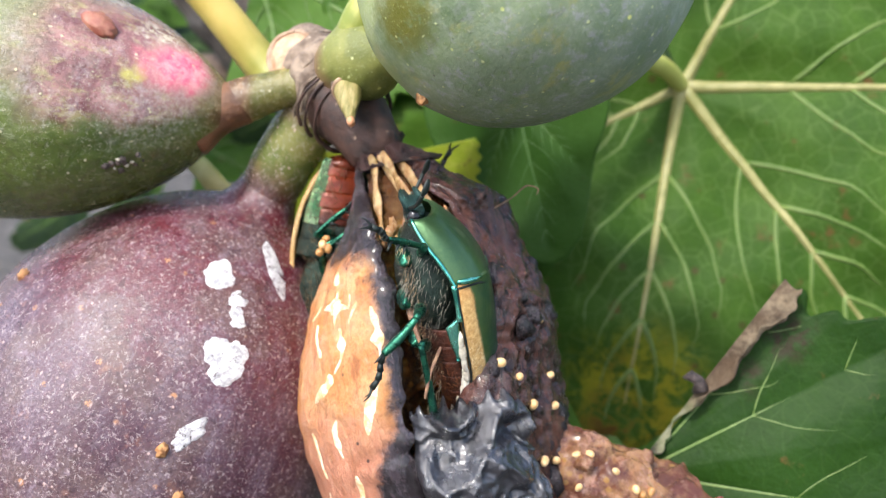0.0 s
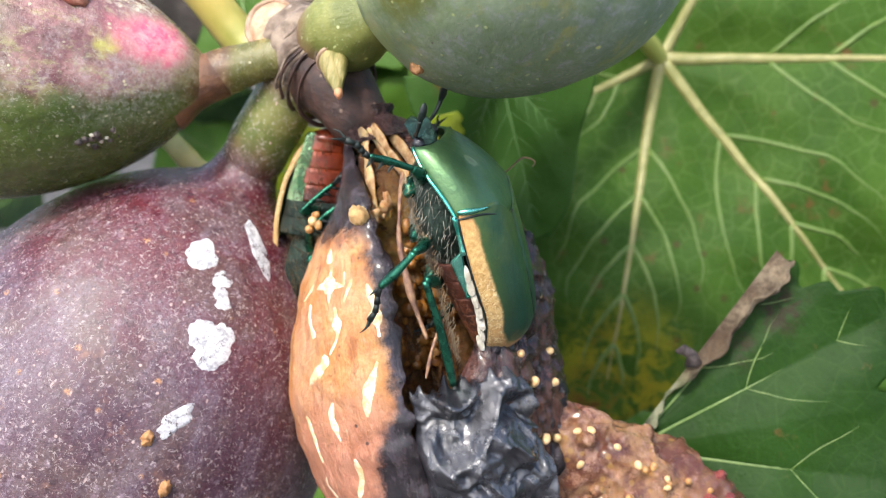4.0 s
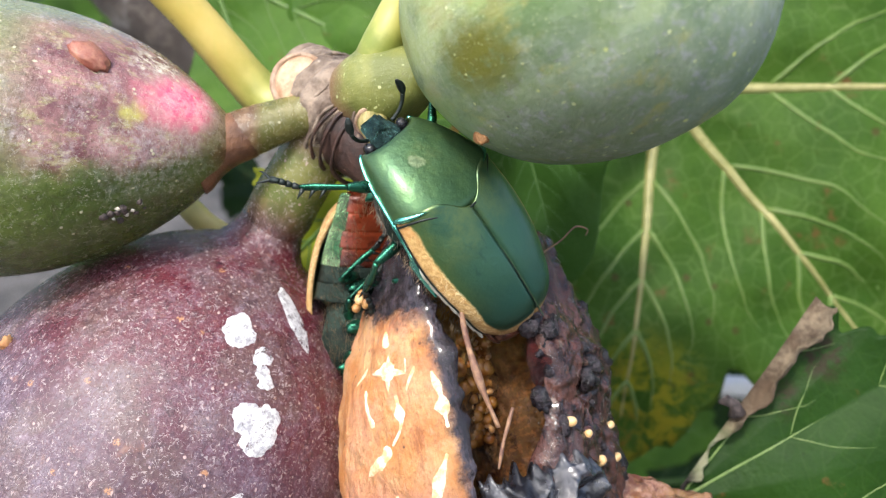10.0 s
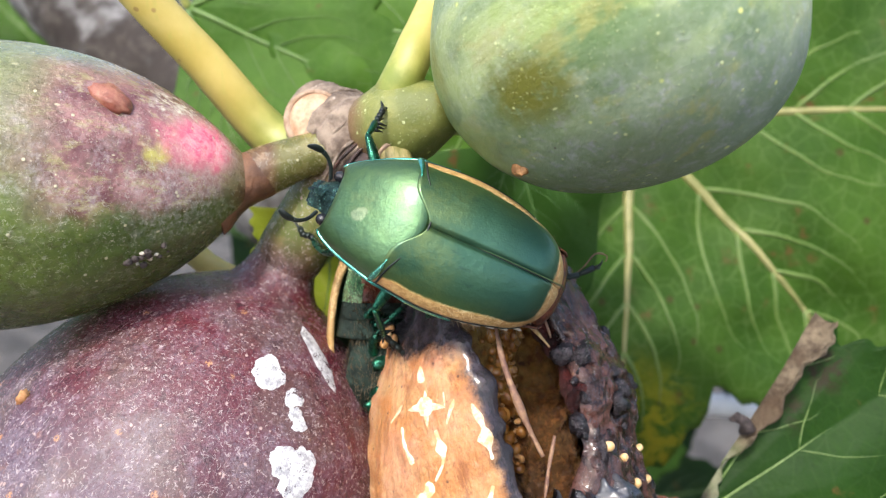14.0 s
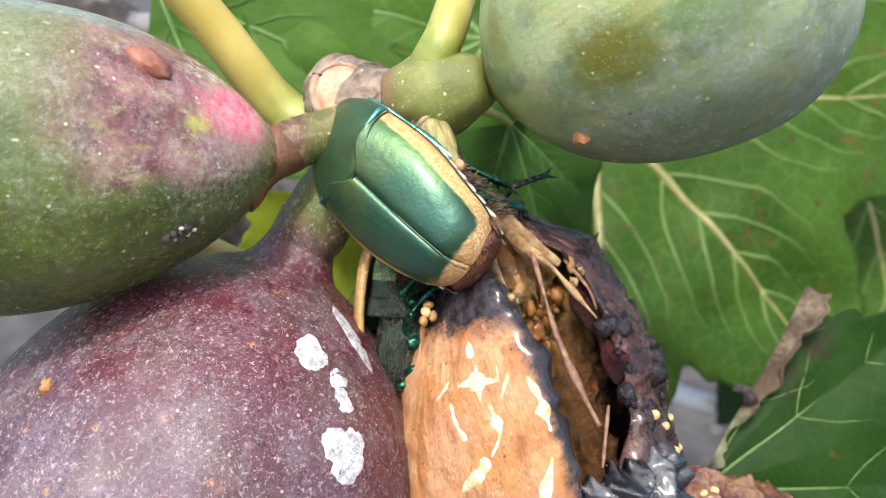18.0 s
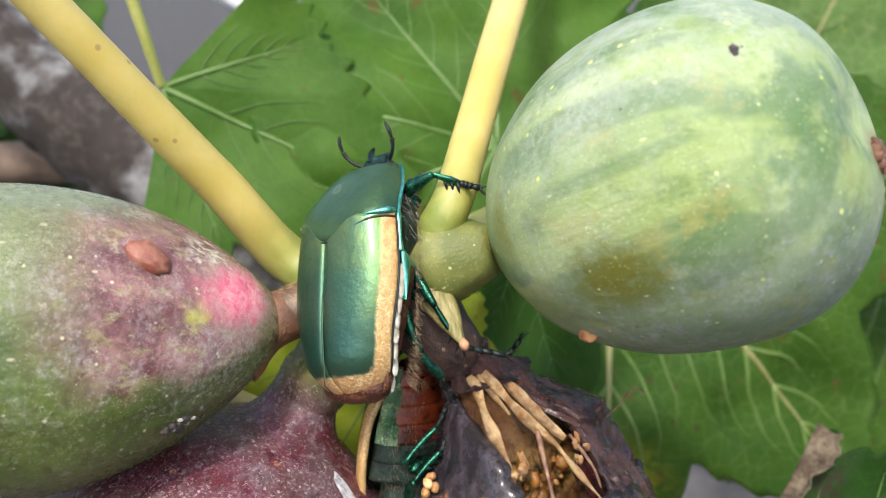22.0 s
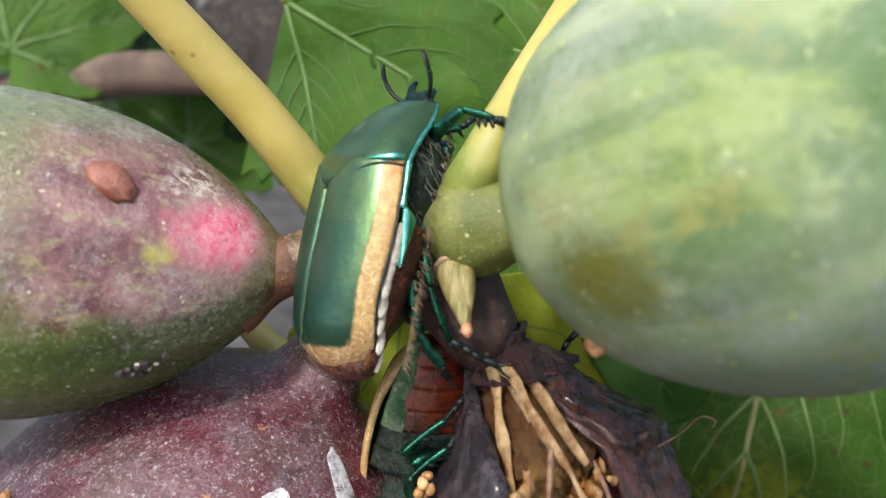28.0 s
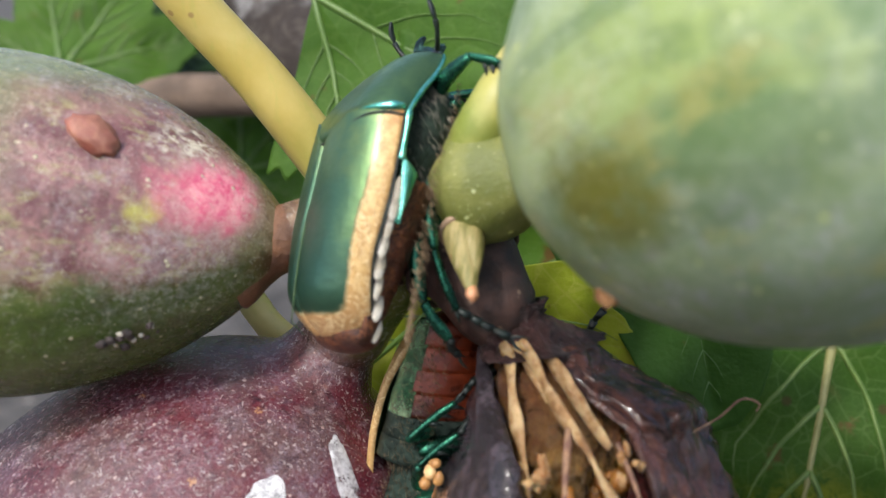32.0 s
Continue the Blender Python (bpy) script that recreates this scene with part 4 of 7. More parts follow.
for k in range(9):
    an = k * 0.7
    part("eye_scale", blob(bmesh.new(), hit + eu * math.cos(an) * 0.12 + ev * math.sin(an) * 0.12, (0.075, 0.075, 0.06), 0.5, 2.6, 2), M_stalk_brown, fig_3, "brown scale of the eye")
a, b = f3((-0.75, 12.2, -1.5)), f3((-1.75, 12.9, -1.85))
part("stalk", tube(bmesh.new(), smooth_line([a, a.lerp(b, 0.5), b], 8), [0.28, 0.4, 0.54, 0.58, 0.5, 0.42], 28, 0.05), M_fig_green, fig_3)
part("scab", blob(bmesh.new(), f3_tree.find_nearest(f3((-0.139, 10.595, -1.823)))[0], (0.09, 0.06, 0.1), 0.5), M_dry_bract, fig_3, "brown scab")
part("dark_pit", film_patch(f3_tree, f3((0.52, 9.494, 1.309)), 0.07, 0.05, 0, 3.0), M_crust, fig_3, "small dark pit")

# ---- the twig that carries them ----
twig = thing("fig_twig", NODE, "woody fig twig node with leaf scar and pointed bud", "twig")
L = lambda p: Vector(p) - NODE
rings = lambda u, a: 0.035 * math.sin(u * 46 + 2 * math.sin(a)) + 0.07 * noise.noise(Vector((math.cos(a) * 2, math.sin(a) * 2, u * 9)))
part("bark", tube(bmesh.new(), smooth_line([L((-2.45, 13.95, -1.7)), L((-2.25, 13.6, -1.88)), L((-1.88, 13.15, -2.1)), L((-1.68, 12.94, -2.3))], 14), [0.42, 0.56, 0.66, 0.65, 0.58], 40, 0.1, ridge=rings), M_bark, twig)
# the lower twig's dark tone stands in for shade from fig and beetle
part("young_wood", tube(bmesh.new(), smooth_line([L((-1.78, 13.04, -2.2)), L((-1.55, 12.8, -2.45)), L((-1.25, 12.54, -2.8)), L((-1.05, 12.45, -3.1))], 10), [0.6, 0.58, 0.5, 0.44, 0.4, 0.28], 32, 0.14), M_bark_red_shaded, twig, "reddish young bark with shade in its colour")
scar_m = frame_of((0, 0, 0), (-0.15, -0.88, 0.45), UP).to_3x3()
part("leaf_scar", blob(bmesh.new(), L((-2.42, 13.1, -1.72)), (0.38, 0.36, 0.2), 0.06, 1.2, m=scar_m), M_scar, twig, "pale corky leaf scar")
part("scar_rim", tube(bmesh.new(), [L((-2.42, 13.1, -1.72)) + scar_m @ Vector((math.cos(k * math.pi / 14) * 0.37, math.sin(k * math.pi / 14) * 0.35, 0.07)) for k in range(29)], [0.035, 0.05, 0.03, 0.045], 8, 0.5), M_scar_rim, twig)
# ridges left by old leaf scales ring the node
ring_rnd = random.Random(8)
for u, r in [(0.1, 0.63), (0.3, 0.7), (0.42, 0.71), (0.52, 0.7), (0.62, 0.69), (0.72, 0.66), (0.86, 0.6)]:
    c = L((-2.25, 13.6, -1.88)).lerp(L((-1.4, 12.66, -2.6)), u)
    rm = frame_of((0, 0, 0), (0.85, -0.94 + ring_rnd.uniform(-0.2, 0.2), -0.72 + ring_rnd.uniform(-0.2, 0.2)), UP).to_3x3()
    pts = [c + rm @ Vector((math.cos(k * math.pi / 18) * r, math.sin(k * math.pi / 18) * r, 0.05 * noise.noise(Vector((k * 0.35, u * 9, 1))))) for k in range(37)]
    part("bark_ridge", tube(bmesh.new(), pts, [0.035, 0.02, 0.04, 0.025, 0.035], 7, 0.5), M_bark if u < 0.6 else M_bark_red_shaded, twig)
bud_tip = L((-1.293, 11.56, -2.386))
bud_base = L((-1.52, 12.4, -1.98))
part("bud", tube(bmesh.new(), smooth_line([bud_base, bud_base.lerp(bud_tip, 0.35), bud_base.lerp(bud_tip, 0.7), bud_base.lerp(bud_tip, 0.97)], 6), [0.19, 0.19, 0.14, 0.085, 0.035], 16, 0.12), M_bud, twig, "pointed greenish bud")
part("bud_scale", tube(bmesh.new(), smooth_line([bud_base + Vector((0.07, -0.05, 0.02)), bud_base.lerp(bud_tip, 0.4) + Vector((0.09, -0.1, 0.0)), bud_base.lerp(bud_tip, 0.8) + Vector((0.05, -0.03, 0))], 6), [0.11, 0.13, 0.075, 0.015], 12, 0.1), M_bud, twig)
for q, r in ((0.0, 0.2), (0.09, 0.195), (0.2, 0.19)):
    c = bud_base.lerp(bud_tip, q)
    rm = frame_of((0, 0, 0), bud_tip - bud_base, UP).to_3x3()
    part("bud_collar", tube(bmesh.new(), [c + rm @ Vector((math.cos(k * math.pi / 12) * r, math.sin(k * math.pi / 12) * r, 0)) for k in range(25)], [0.04, 0.03, 0.045, 0.03], 7, 0.5), M_bark if q < 0.15 else M_scar_rim, twig)
part("bud_tip", blob(bmesh.new(), bud_tip, (0.055, 0.09, 0.07), 0.2, sub=2), M_bud_tip, twig, "brown bud tip")


# ---- leaves ----
def leaf(name, joint, tip, normal, lobes, label, blade_mat, vein_mat, petiole=None, side=1.0, wave=0.25, cup=0.0, seed=0.0, sinus=150, vr=0.1, fold=None, serr=0.02, left=None, full=0.42, withered=False, pairs=5):
    """A palmate fig leaf. lobes: (degrees from the tip line, length) of its main veins; sinus: half the blade's spread in degrees.
    petiole: places (cm, world) of its stalk beyond the joint."""
    tipv = Vector(tip) - Vector(joint)
    m = frame_of(joint, normal, tipv.cross(Vector(normal)))
    ob = thing(name, joint, label, "leaf", "fig leaves", m)

    def reach(a):
        best = 0.0
        for d, ln in lobes:
            w = 21 + 2.0 * ln / 3
            q = (a - d) / w
            best = max(best, ln * (full + (1.08 - full) * math.exp(-q * q * 0.9)))
        return best * (1 + serr * math.sin(a * 0.9) + serr * 1.6 * noise.noise(Vector((a * 0.16, seed, 1.0))))

    left = -sinus if left is None else left
    segs = []
    for d, ln in lobes:
        r = radians(d)
        segs.append((Vector((math.sin(r), math.cos(r))), ln))

    def lift(x, y):
        p = Vector((x, y))
        h = wave * noise.noise(Vector((x * 0.3 + seed, y * 0.3, 0.5))) + wave * 0.4 * noise.noise(Vector((x * 0.9, y * 0.9 + seed, 3.0))) - cup * p.length_squared * 0.02
        d = 9.0
        for u, ln in segs:
            k = min(max(p.dot(u), 0.0), ln)
            d = min(d, (p - u * k).length)
        return h + 0.14 * min(d, 1.2) ** 0.7

    bm = bmesh.new()
    na, nr = 150, 34
    fan = []
    for i in range(na + 1):
        a = left + (sinus - left) * i / na
        R = reach(a)
        ray = []
        for k in range(1, nr + 1):
            s = R * k / nr
            x, y = math.sin(radians(a)) * s, math.cos(radians(a)) * s
            z = lift(x, y)
            if fold:
                z += fold(x, y, s / R, a)
            ray.append(bm.verts.new((x, y, z)))
        fan.append(ray)
    c = bm.verts.new((0, 0, lift(0, 0)))
    for a, b in zip(fan, fan[1:]):
        bm.faces.new((c, b[0], a[0]))
        for k in range(nr - 1):
            bm.faces.new((a[k], b[k], b[k + 1], a[k + 1]))
    bmesh.ops.recalc_face_normals(bm, faces=bm.faces)
    # the blade has a thickness
    top = list(bm.faces)
    res = bmesh.ops.solidify(bm, geom=top, thickness=0.03)
    part("blade", bm, blade_mat, ob)

    def on(x, y, up=0.02):
        z = lift(x, y)
        if fold:
            s = math.hypot(x, y)
            a = math.degrees(math.atan2(x, y))
            z += fold(x, y, s / max(reach(a), 0.01), a)
        return Vector((x, y, z + up))

    for n, (d, ln) in enumerate(lobes):
        r = radians(d)
        end = ln * 0.98
        bend = 0.05 * ln * noise.noise(Vector((d, seed, 2.0)))
        line = []
        for k in range(25):
            s = end * k / 24
            o = bend * math.sin(math.pi * k / 24)
            line.append(on(math.sin(r) * s + math.cos(r) * o, math.cos(r) * s - math.sin(r) * o))
        part("main_vein", tube(bmesh.new(), line, [vr * (0.7 + ln * 0.05), vr * 0.7, vr * 0.4, vr * 0.16], 8), vein_mat, ob)
        # side veins turn off in pairs
        bm = bmesh.new()
        for k in range(1, pairs + 1):
            s0 = end * (0.12 + 0.75 / pairs * k)
            for sd in (-1, 1):
                s0 += 0.05 * end * noise.noise(Vector((k, sd + seed, d)))
                ang = r + sd * radians(48 - 3 * k)
                l2 = ln * (0.52 - 0.07 * k)
                x0, y0 = math.sin(r) * s0, math.cos(r) * s0
                pts = []
                for q in range(13):
                    t = l2 * q / 12
                    aa = ang - sd * 0.3 * (q / 12) ** 1.5 + 0.06 * noise.noise(Vector((q * 0.35, k + seed, d + sd)))
                    x, y = x0 + math.sin(aa) * t, y0 + math.cos(aa) * t
                    a = math.degrees(math.atan2(x, y))
                    if a > sinus or a < left or math.hypot(x, y) > reach(a) * 0.97:
                        break
                    pts.append(on(x, y, 0.025))
                if len(pts) > 3:
                    tube(bm, pts, [vr * 0.36 * side, vr * 0.24 * side, vr * 0.06 * side], 6)
        if bm.verts:
            tagged(part("side_vein", bm, M_vein_dark if blade_mat is M_leaf_dark else M_vein_soft if vein_mat is M_vein else vein_mat, ob), kind="stuff")
        else:
            bm.free()
    if withered:
        # a strip along one side has dried, folded over and torn
        bm = bmesh.new()
        R = reach(left)
        rows = []
        for i in range(61):
            u = 0.06 + 0.96 * i / 60
            base = on(math.sin(radians(left)) * R * u, math.cos(radians(left)) * R * u, 0.0)
            broad = min(1.0, max(0.0, (u - 0.38) / 0.22))
            knob = math.exp(-((u - 0.4) / 0.035) ** 2)
            w = 0.05 + 0.13 * u + 0.2 * broad * broad * (3 - 2 * broad) * (1 - 0.5 * max(0.0, (u - 0.88) / 0.12)) + 0.1 * noise.noise(Vector((u * 4.5, 2, seed))) * min(1.0, u * 3) + 0.06 * knob
            row = []
            for j in range(15):
                v = j / 14
                a = (2.2 + 1.6 * knob) * v * (0.85 + 0.4 * noise.noise(Vector((u * 3.2, 7, seed))))
                p = base + Vector((-0.05 + math.sin(a) * w * 0.85, 0.3 * w * v, 0.02 + (1 - math.cos(a)) * w * 0.5))
                crease = 0.14 * (0.5 - abs(noise.noise(Vector((p.x * 2.2 + u * 3, p.y * 2.2, seed))))) * v
                row.append(bm.verts.new(p + Vector((1, 0.4, 1)) * (0.13 * noise.noise(p * 2.4) + 0.07 * noise.noise(p * 6.5)) * v + Vector((1, 0, 0)) * 0.12 * v ** 4 * noise.noise(Vector((u * 16, 4, seed))) + Vector((0, 0, 1)) * (crease + 0.05 * noise.noise(p * 9) * v)))
            rows.append(row)
        grid_faces(bm, rows)
        bmesh.ops.recalc_face_normals(bm, faces=bm.faces)
        bmesh.ops.solidify(bm, geom=list(bm.faces), thickness=0.02)
        part("withered_edge", bm, M_dry, ob, "dry beige and brown curled edge")
        q = on(math.sin(radians(left)) * R * 0.45, math.cos(radians(left)) * R * 0.45, 0.08)
        bm = tube(bmesh.new(), [q, q + Vector((-0.14, 0.04, 0.05)), q + Vector((-0.26, -0.02, 0.06)), q + Vector((-0.28, -0.14, 0.04))], [0.1, 0.075, 0.085, 0.02], 12, 0.6)
        part("withered_knob", bm, M_crust, ob, "dark curled scrap")
    if petiole:
        pts = [to_local(m, p) for p in petiole]
        part("petiole", tube(bmesh.new(), smooth_line([on(0, 0)] + pts, 8), [vr * 1.2, vr * 1.5, vr * 1.7], 14, 0.04), M_leafstalk, ob)
    return ob


leaf("fig_leaf", (4.0, 18.8, -2.72), (8.6, 17.5, -8.6), (-0.06, -0.95, 0.3), [(0, 7.4), (-51, 7.6), (46, 6.8), (100, 3.4), (-115, 4.6)],
     "large pale green fig leaf, underside with raised veins, yellowing tip", M_leaf_big, M_vein, [(3.2, 18.0, -2.2), (1.0, 15.5, -1.8), (-1.2, 13.5, -1.9)], 1.0, 0.6, 0.0, 1.0, 165, 0.14, full=0.5)


leaf("fig_leaf", (11.2, 20.6, -2.6), (12.4, 20.4, -10.2), (-0.1, -0.95, 0.25), [(0, 7.6), (48, 5.6), (-48, 5.6), (95, 3.4), (-95, 3.4)],
     "large pale green fig leaf behind its neighbour, pale raised veins", M_leaf_big, M_vein, None, 0.8, 0.5, 0.0, 41.0, 140, 0.12, full=0.6)


def curl(x, y, s, a):
    """The withered side of the leaf rolls up."""
    return 0.12 * max(0.0, (-13 - a) / 8) ** 2 * min(1.0, s * 1.4)


leaf("fig_leaf", (2.75, 12.3, -7.75), (5.6, 12.3, -5.9), (-0.22, -0.9, 0.42), [(0, 3.9), (-20, 3.3), (34, 4.6), (75, 4.2)],
     "dark green fig leaf with a withered curled brown edge", M_leaf_front, M_vein_lime, None, 0.9, 0.3, 0.0, 5.0, 115, 0.036, curl, 0.02, -24, withered=True, pairs=2)
leaf("fig_leaf", (1.08, 17.9, -1.45), (-4.66, 20.8, -0.51), (-0.2, -0.93, 0.34), [(0, 4.3), (38, 4.5), (76, 5.6), (-36, 4.3), (-74, 4.4)],
     "mid green fig leaf behind the twig", M_leaf_mid, M_vein_green, None, 0.6, 0.55, 0.0, 9.0, 120, 0.08, full=0.72, serr=0.012)
leaf("fig_leaf", (-4.75, 19.0, -0.4), (-1.6, 19.9, -2.4), (-0.15, -0.93, 0.34), [(0, 4.4), (44, 3.0), (-44, 2.6)],
     "green fig leaf hanging from a thin stalk behind the twig", M_leaf_mid, M_vein_green, [(-4.95, 18.9, 0.5), (-5.2, 18.8, 1.6), (-5.6, 18.7, 4.0)], 0.5, 0.4, 0.0, 33.0, 72, 0.07, full=0.66, serr=0.03)
leaf("fig_leaf", (0.75, 15.6, -2.6), (1.7, 14.7, -6.2), (-0.2, -0.93, 0.25), [(0, 2.7), (34, 1.5), (-30, 1.6)],
     "small dark fig leaf behind the opened fig", M_leaf_shade, M_vein_shade, [(0.2, 15.0, -2.3), (-1.3, 13.2, -1.9)], 0.7, 0.25, 0.0, 12.0, 100, 0.045, None, 0.004, full=0.6)
leaf("fig_leaf", (-1.7, 15.6, -3.7), (-1.5, 14.8, -8.5), (-0.05, -0.97, 0.2), [(0, 4.4), (48, 3.4), (-48, 3.2)],
     "yellowing fig leaf behind the twig", M_leaf_yellow, M_vein_green, None, 0.7, 0.25, 0.0, 15.0, 100, 0.08)
# leaves further back, soft in the distance
BACK = [
    ((-14.5, 28.0, -3.2), (-12.5, 29.5, 1.0), (0.2, -0.8, 0.6), 4.2, "M"), ((-13.6, 31.5, -3.0), (-10.0, 33.0, 0.0), (0.0, -0.5, 0.9), 4.5, "D"),
    ((-11.5, 33.0, -7.0), (-9.0, 35.0, -3.0), (0.1, -0.7, 0.7), 5.0, "M"), ((-16.0, 33.0, -9.0), (-19.0, 35.0, -5.0), (-0.1, -0.8, 0.5), 6.0, "D"),
    ((-6.5, 38.0, -10.0), (-4.0, 41.0, -6.0), (0.1, -0.7, 0.6), 6.0, "D"), ((-20.0, 40.0, -8.0), (-16.0, 42.0, -3.0), (0.2, -0.8, 0.5), 7.0, "M"),
    ((9.5, 22.0, -7.5), (12.0, 23.0, -2.5), (-0.2, -0.9, 0.3), 6.0, "P"), ((8.5, 21.5, -3.0), (11.5, 22.5, 2.0), (-0.3, -0.9, 0.3), 6.5, "P"),
    ((3.5, 25.0, -14.0), (7.0, 26.0, -11.0), (0.0, -0.9, 0.4), 5.0, "M"), ((6.0, 28.0, -18.0), (9.5, 30.0, -15.0), (0.0, -0.8, 0.5), 6.0, "D"),
    ((-4.0, 26.0, -15.0), (-1.0, 27.0, -19.0), (0.1, -0.9, 0.4), 6.0, "M"), ((12.0, 26.0, -12.0), (15.0, 27.0, -8.5), (0.0, -0.9, 0.4), 6.0, "D"),
    ((-10.9, 32.1, -2.4), (-8.7, 32.2, -0.2), (0.2, -0.9, 0.4), 5.0, "M"), ((-7.8, 33.7, -5.4), (-9.6, 35.1, -3.0), (0.1, -0.8, 0.5), 4.5, "D"), ((-17.5, 34.4, -6.4), (-15.7, 35.3, -4.5), (0.1, -0.9, 0.3), 5.0, "M"),
    ((1.5, 42.0, -6.0), (5.0, 44.0, -1.0), (0.0, -0.9, 0.4), 7.0, "D"), ((16.0, 46.0, -9.0), (20.0, 48.0, -4.0), (-0.2, -0.9, 0.4), 7.0, "M"),
]
for k, (j, t, n, ln, kind) in enumerate(BACK):
    mt = {"M": M_leaf_mid, "D": M_leaf_dark, "P": M_leaf_pale}[kind]
    leaf("fig_leaf", j, t, n, [(0, ln), (42, ln * 0.85), (-42, ln * 0.85), (86, ln * 0.6), (-86, ln * 0.6)], "green fig leaf further back in the tree", mt, M_vein if kind == "P" else M_vein_green, None, 0.7, 0.4, 0.3, 20.0 + k * 3.1, 150, 0.1)

# petioles: stout yellow leaf stalks rising from the node
def stalk(name, pts, radii, label):
    ob = thing(name, pts[0], label, "leaf stalk", "leaf stalks")
    o = Vector(pts[0])
    line = smooth_line([Vector(p) - o for p in pts], 10)
    part("stem", tube(bmesh.new(), line, radii, 24, 0.03), M_petiole, ob)
    return ob


stalk("leaf_stalk", [(-2.2, 13.4, -2.45), (-3.05, 14.0, -2.05), (-3.85, 13.88, -1.0), (-4.61, 13.55, 0.0), (-5.37, 13.22, 1.0), (-6.13, 12.9, 2.0), (-7.64, 12.2, 4.0)], [0.36, 0.315, 0.285, 0.262, 0.245, 0.24, 0.235], "thick pale yellow leaf stalk rising behind the figs")
stalk("leaf_stalk", [(-1.6, 12.7, -1.8), (-1.24, 12.5, -1.02), (-0.91, 13.0, -0.5), (-0.2, 14.28, 0.5), (0.51, 15.55, 1.5), (1.6, 17.5, 3.04)], [0.3, 0.25, 0.24, 0.245, 0.25, 0.25], "pale yellow leaf stalk rising beside the green fig")

# ---- the rotten, opened fig ----
A0, A1 = Vector((-0.96, 12.5, -3.0)), Vector((0.1, 11.3, -7.4))
EYE_SIDE = Vector((0.0, -0.93, 0.36))
zl = (A1 - A0).normalized()
yl = (EYE_SIDE - zl * EYE_SIDE.dot(zl)).normalized()
xl = yl.cross(zl)
dead_m = Matrix((xl, yl, zl)).transposed().to_4x4()
dead_m.translation = A0 * CM
dead = thing("rotten_fig", A0, "blackened rotting fig torn open, pulp and seeds exposed", "fig", "figs on the twig", dead_m)
DEAD_R = [0.42, 0.8, 1.3, 1.58, 1.73, 1.82, 1.86, 1.88, 1.88, 1.82, 1.7, 1.5, 1.1, 0.4]
DEAD_X = [0.0, 0.3, 0.55, 0.48, 0.36, 0.25, 0.12, 0.0, 0.0, 0.0, 0.0, 0.0, 0.0, 0.0]


def along(table, s):
    f = min(max(s, 0.0), 6.49) * 2
    k = int(f)
    u = f - k
    return table[k] + (table[k + 1] - table[k]) * u


def dead_r(s):
    return along(DEAD_R, s)


def dead_at(s, phi, inset=0.0):
    """A place in the rotten fig's space: s cm down its axis, phi degrees to the right of its front."""
    a = radians(phi)
    r = dead_r(s) - inset
    return Vector((math.sin(a) * r + along(DEAD_X, s), math.cos(a) * r, s))


def rind_piece(s0, s1, p0, p1, ns, nphi, rag=0.1, rough=0.12, thick=0.14, seed=0.0, freq=1.6, bias=lambda s: 0.0):
    """A curved, crumpled piece of rind with thickness, between two edges given as functions of s."""
    bm = bmesh.new()
    outer, inner = [], []
    for i in range(ns + 1):
        s = s0 + (s1 - s0) * i / ns
        a, b = p0(s), p1(s)
        a += 14 * rag * noise.noise(Vector((s * 2.1, seed, 0))) + 9 * rag * noise.noise(Vector((s * 6, seed, 4)))
        b += 14 * rag * noise.noise(Vector((s * 2.3, seed, 8))) + 9 * rag * noise.noise(Vector((s * 6, seed, 12)))
        ro, ri = [], []
        for j in range(nphi + 1):
            ph = a + (b - a) * j / nphi
            v = dead_at(s, ph)
            q = v + Vector((1, 1, 1)) * 0.25 * noise.noise(v * 1.7 + Vector((9, 3, seed)))
            d = rough * (noise.noise(q * freq * 0.6 + Vector((seed, 0, 0))) + 0.8 * (0.5 - abs(noise.noise(q * freq * 1.3))) + 0.35 * noise.noise(q * freq * 2.9) + 0.16 * noise.noise(q * freq * 7))
            d -= bias(s)
            e = min(j, nphi - j) / nphi
            v2 = dead_at(s, ph, -d + thick * 0.6 * math.exp(-e * nphi / 3.0))
            ro.append(bm.verts.new(v2))
            ri.append(bm.verts.new(dead_at(s, ph, -d * 0.5 + thick * (0.75 + 0.5 * noise.noise(v * 2.2)))))
        outer.append(ro), inner.append(ri)
    grid_faces(bm, outer)
    grid_faces(bm, [r[::-1] for r in inner])
    for i in range(ns):
        for j in (0, nphi):
            f = (outer[i][j], outer[i + 1][j], inner[i + 1][j], inner[i][j])
            bm.faces.new(f if j else f[::-1])
    for i in (0, ns):
        for j in range(nphi):
            f = (outer[i][j], inner[i][j], inner[i][j + 1], outer[i][j + 1])
            bm.faces.new(f if i else f[::-1])
    bmesh.ops.recalc_face_normals(bm, faces=bm.faces)
    return bm


# the rind right round from the right edge of the tear, behind, to the flap
m = Mat("torn_flap_skin", 0.45)
n1 = m.noise(2.2, 5, 0.65)
zf = m.axis(2)
lean = m.math("MULTIPLY", m.math("MAXIMUM", m.math("SUBTRACT", zf, 3.4), 0.0), 0.4)
rag = m.math("MULTIPLY", m.math("SUBTRACT", m.noise(2.6, 6, 0.72), 0.5), 0.5)
edge = m.step(m.math("ADD", m.math("ADD", m.axis(0), lean), rag), -0.2, -0.4)
edge = m.math("MULTIPLY", edge, m.step(m.math("ADD", zf, m.math("MULTIPLY", rag, 1.3)), 1.36, 1.62))
orange = m.mix(m.step(n1, 0.35, 0.65), (0.54, 0.22, 0.065), (0.68, 0.39, 0.18))
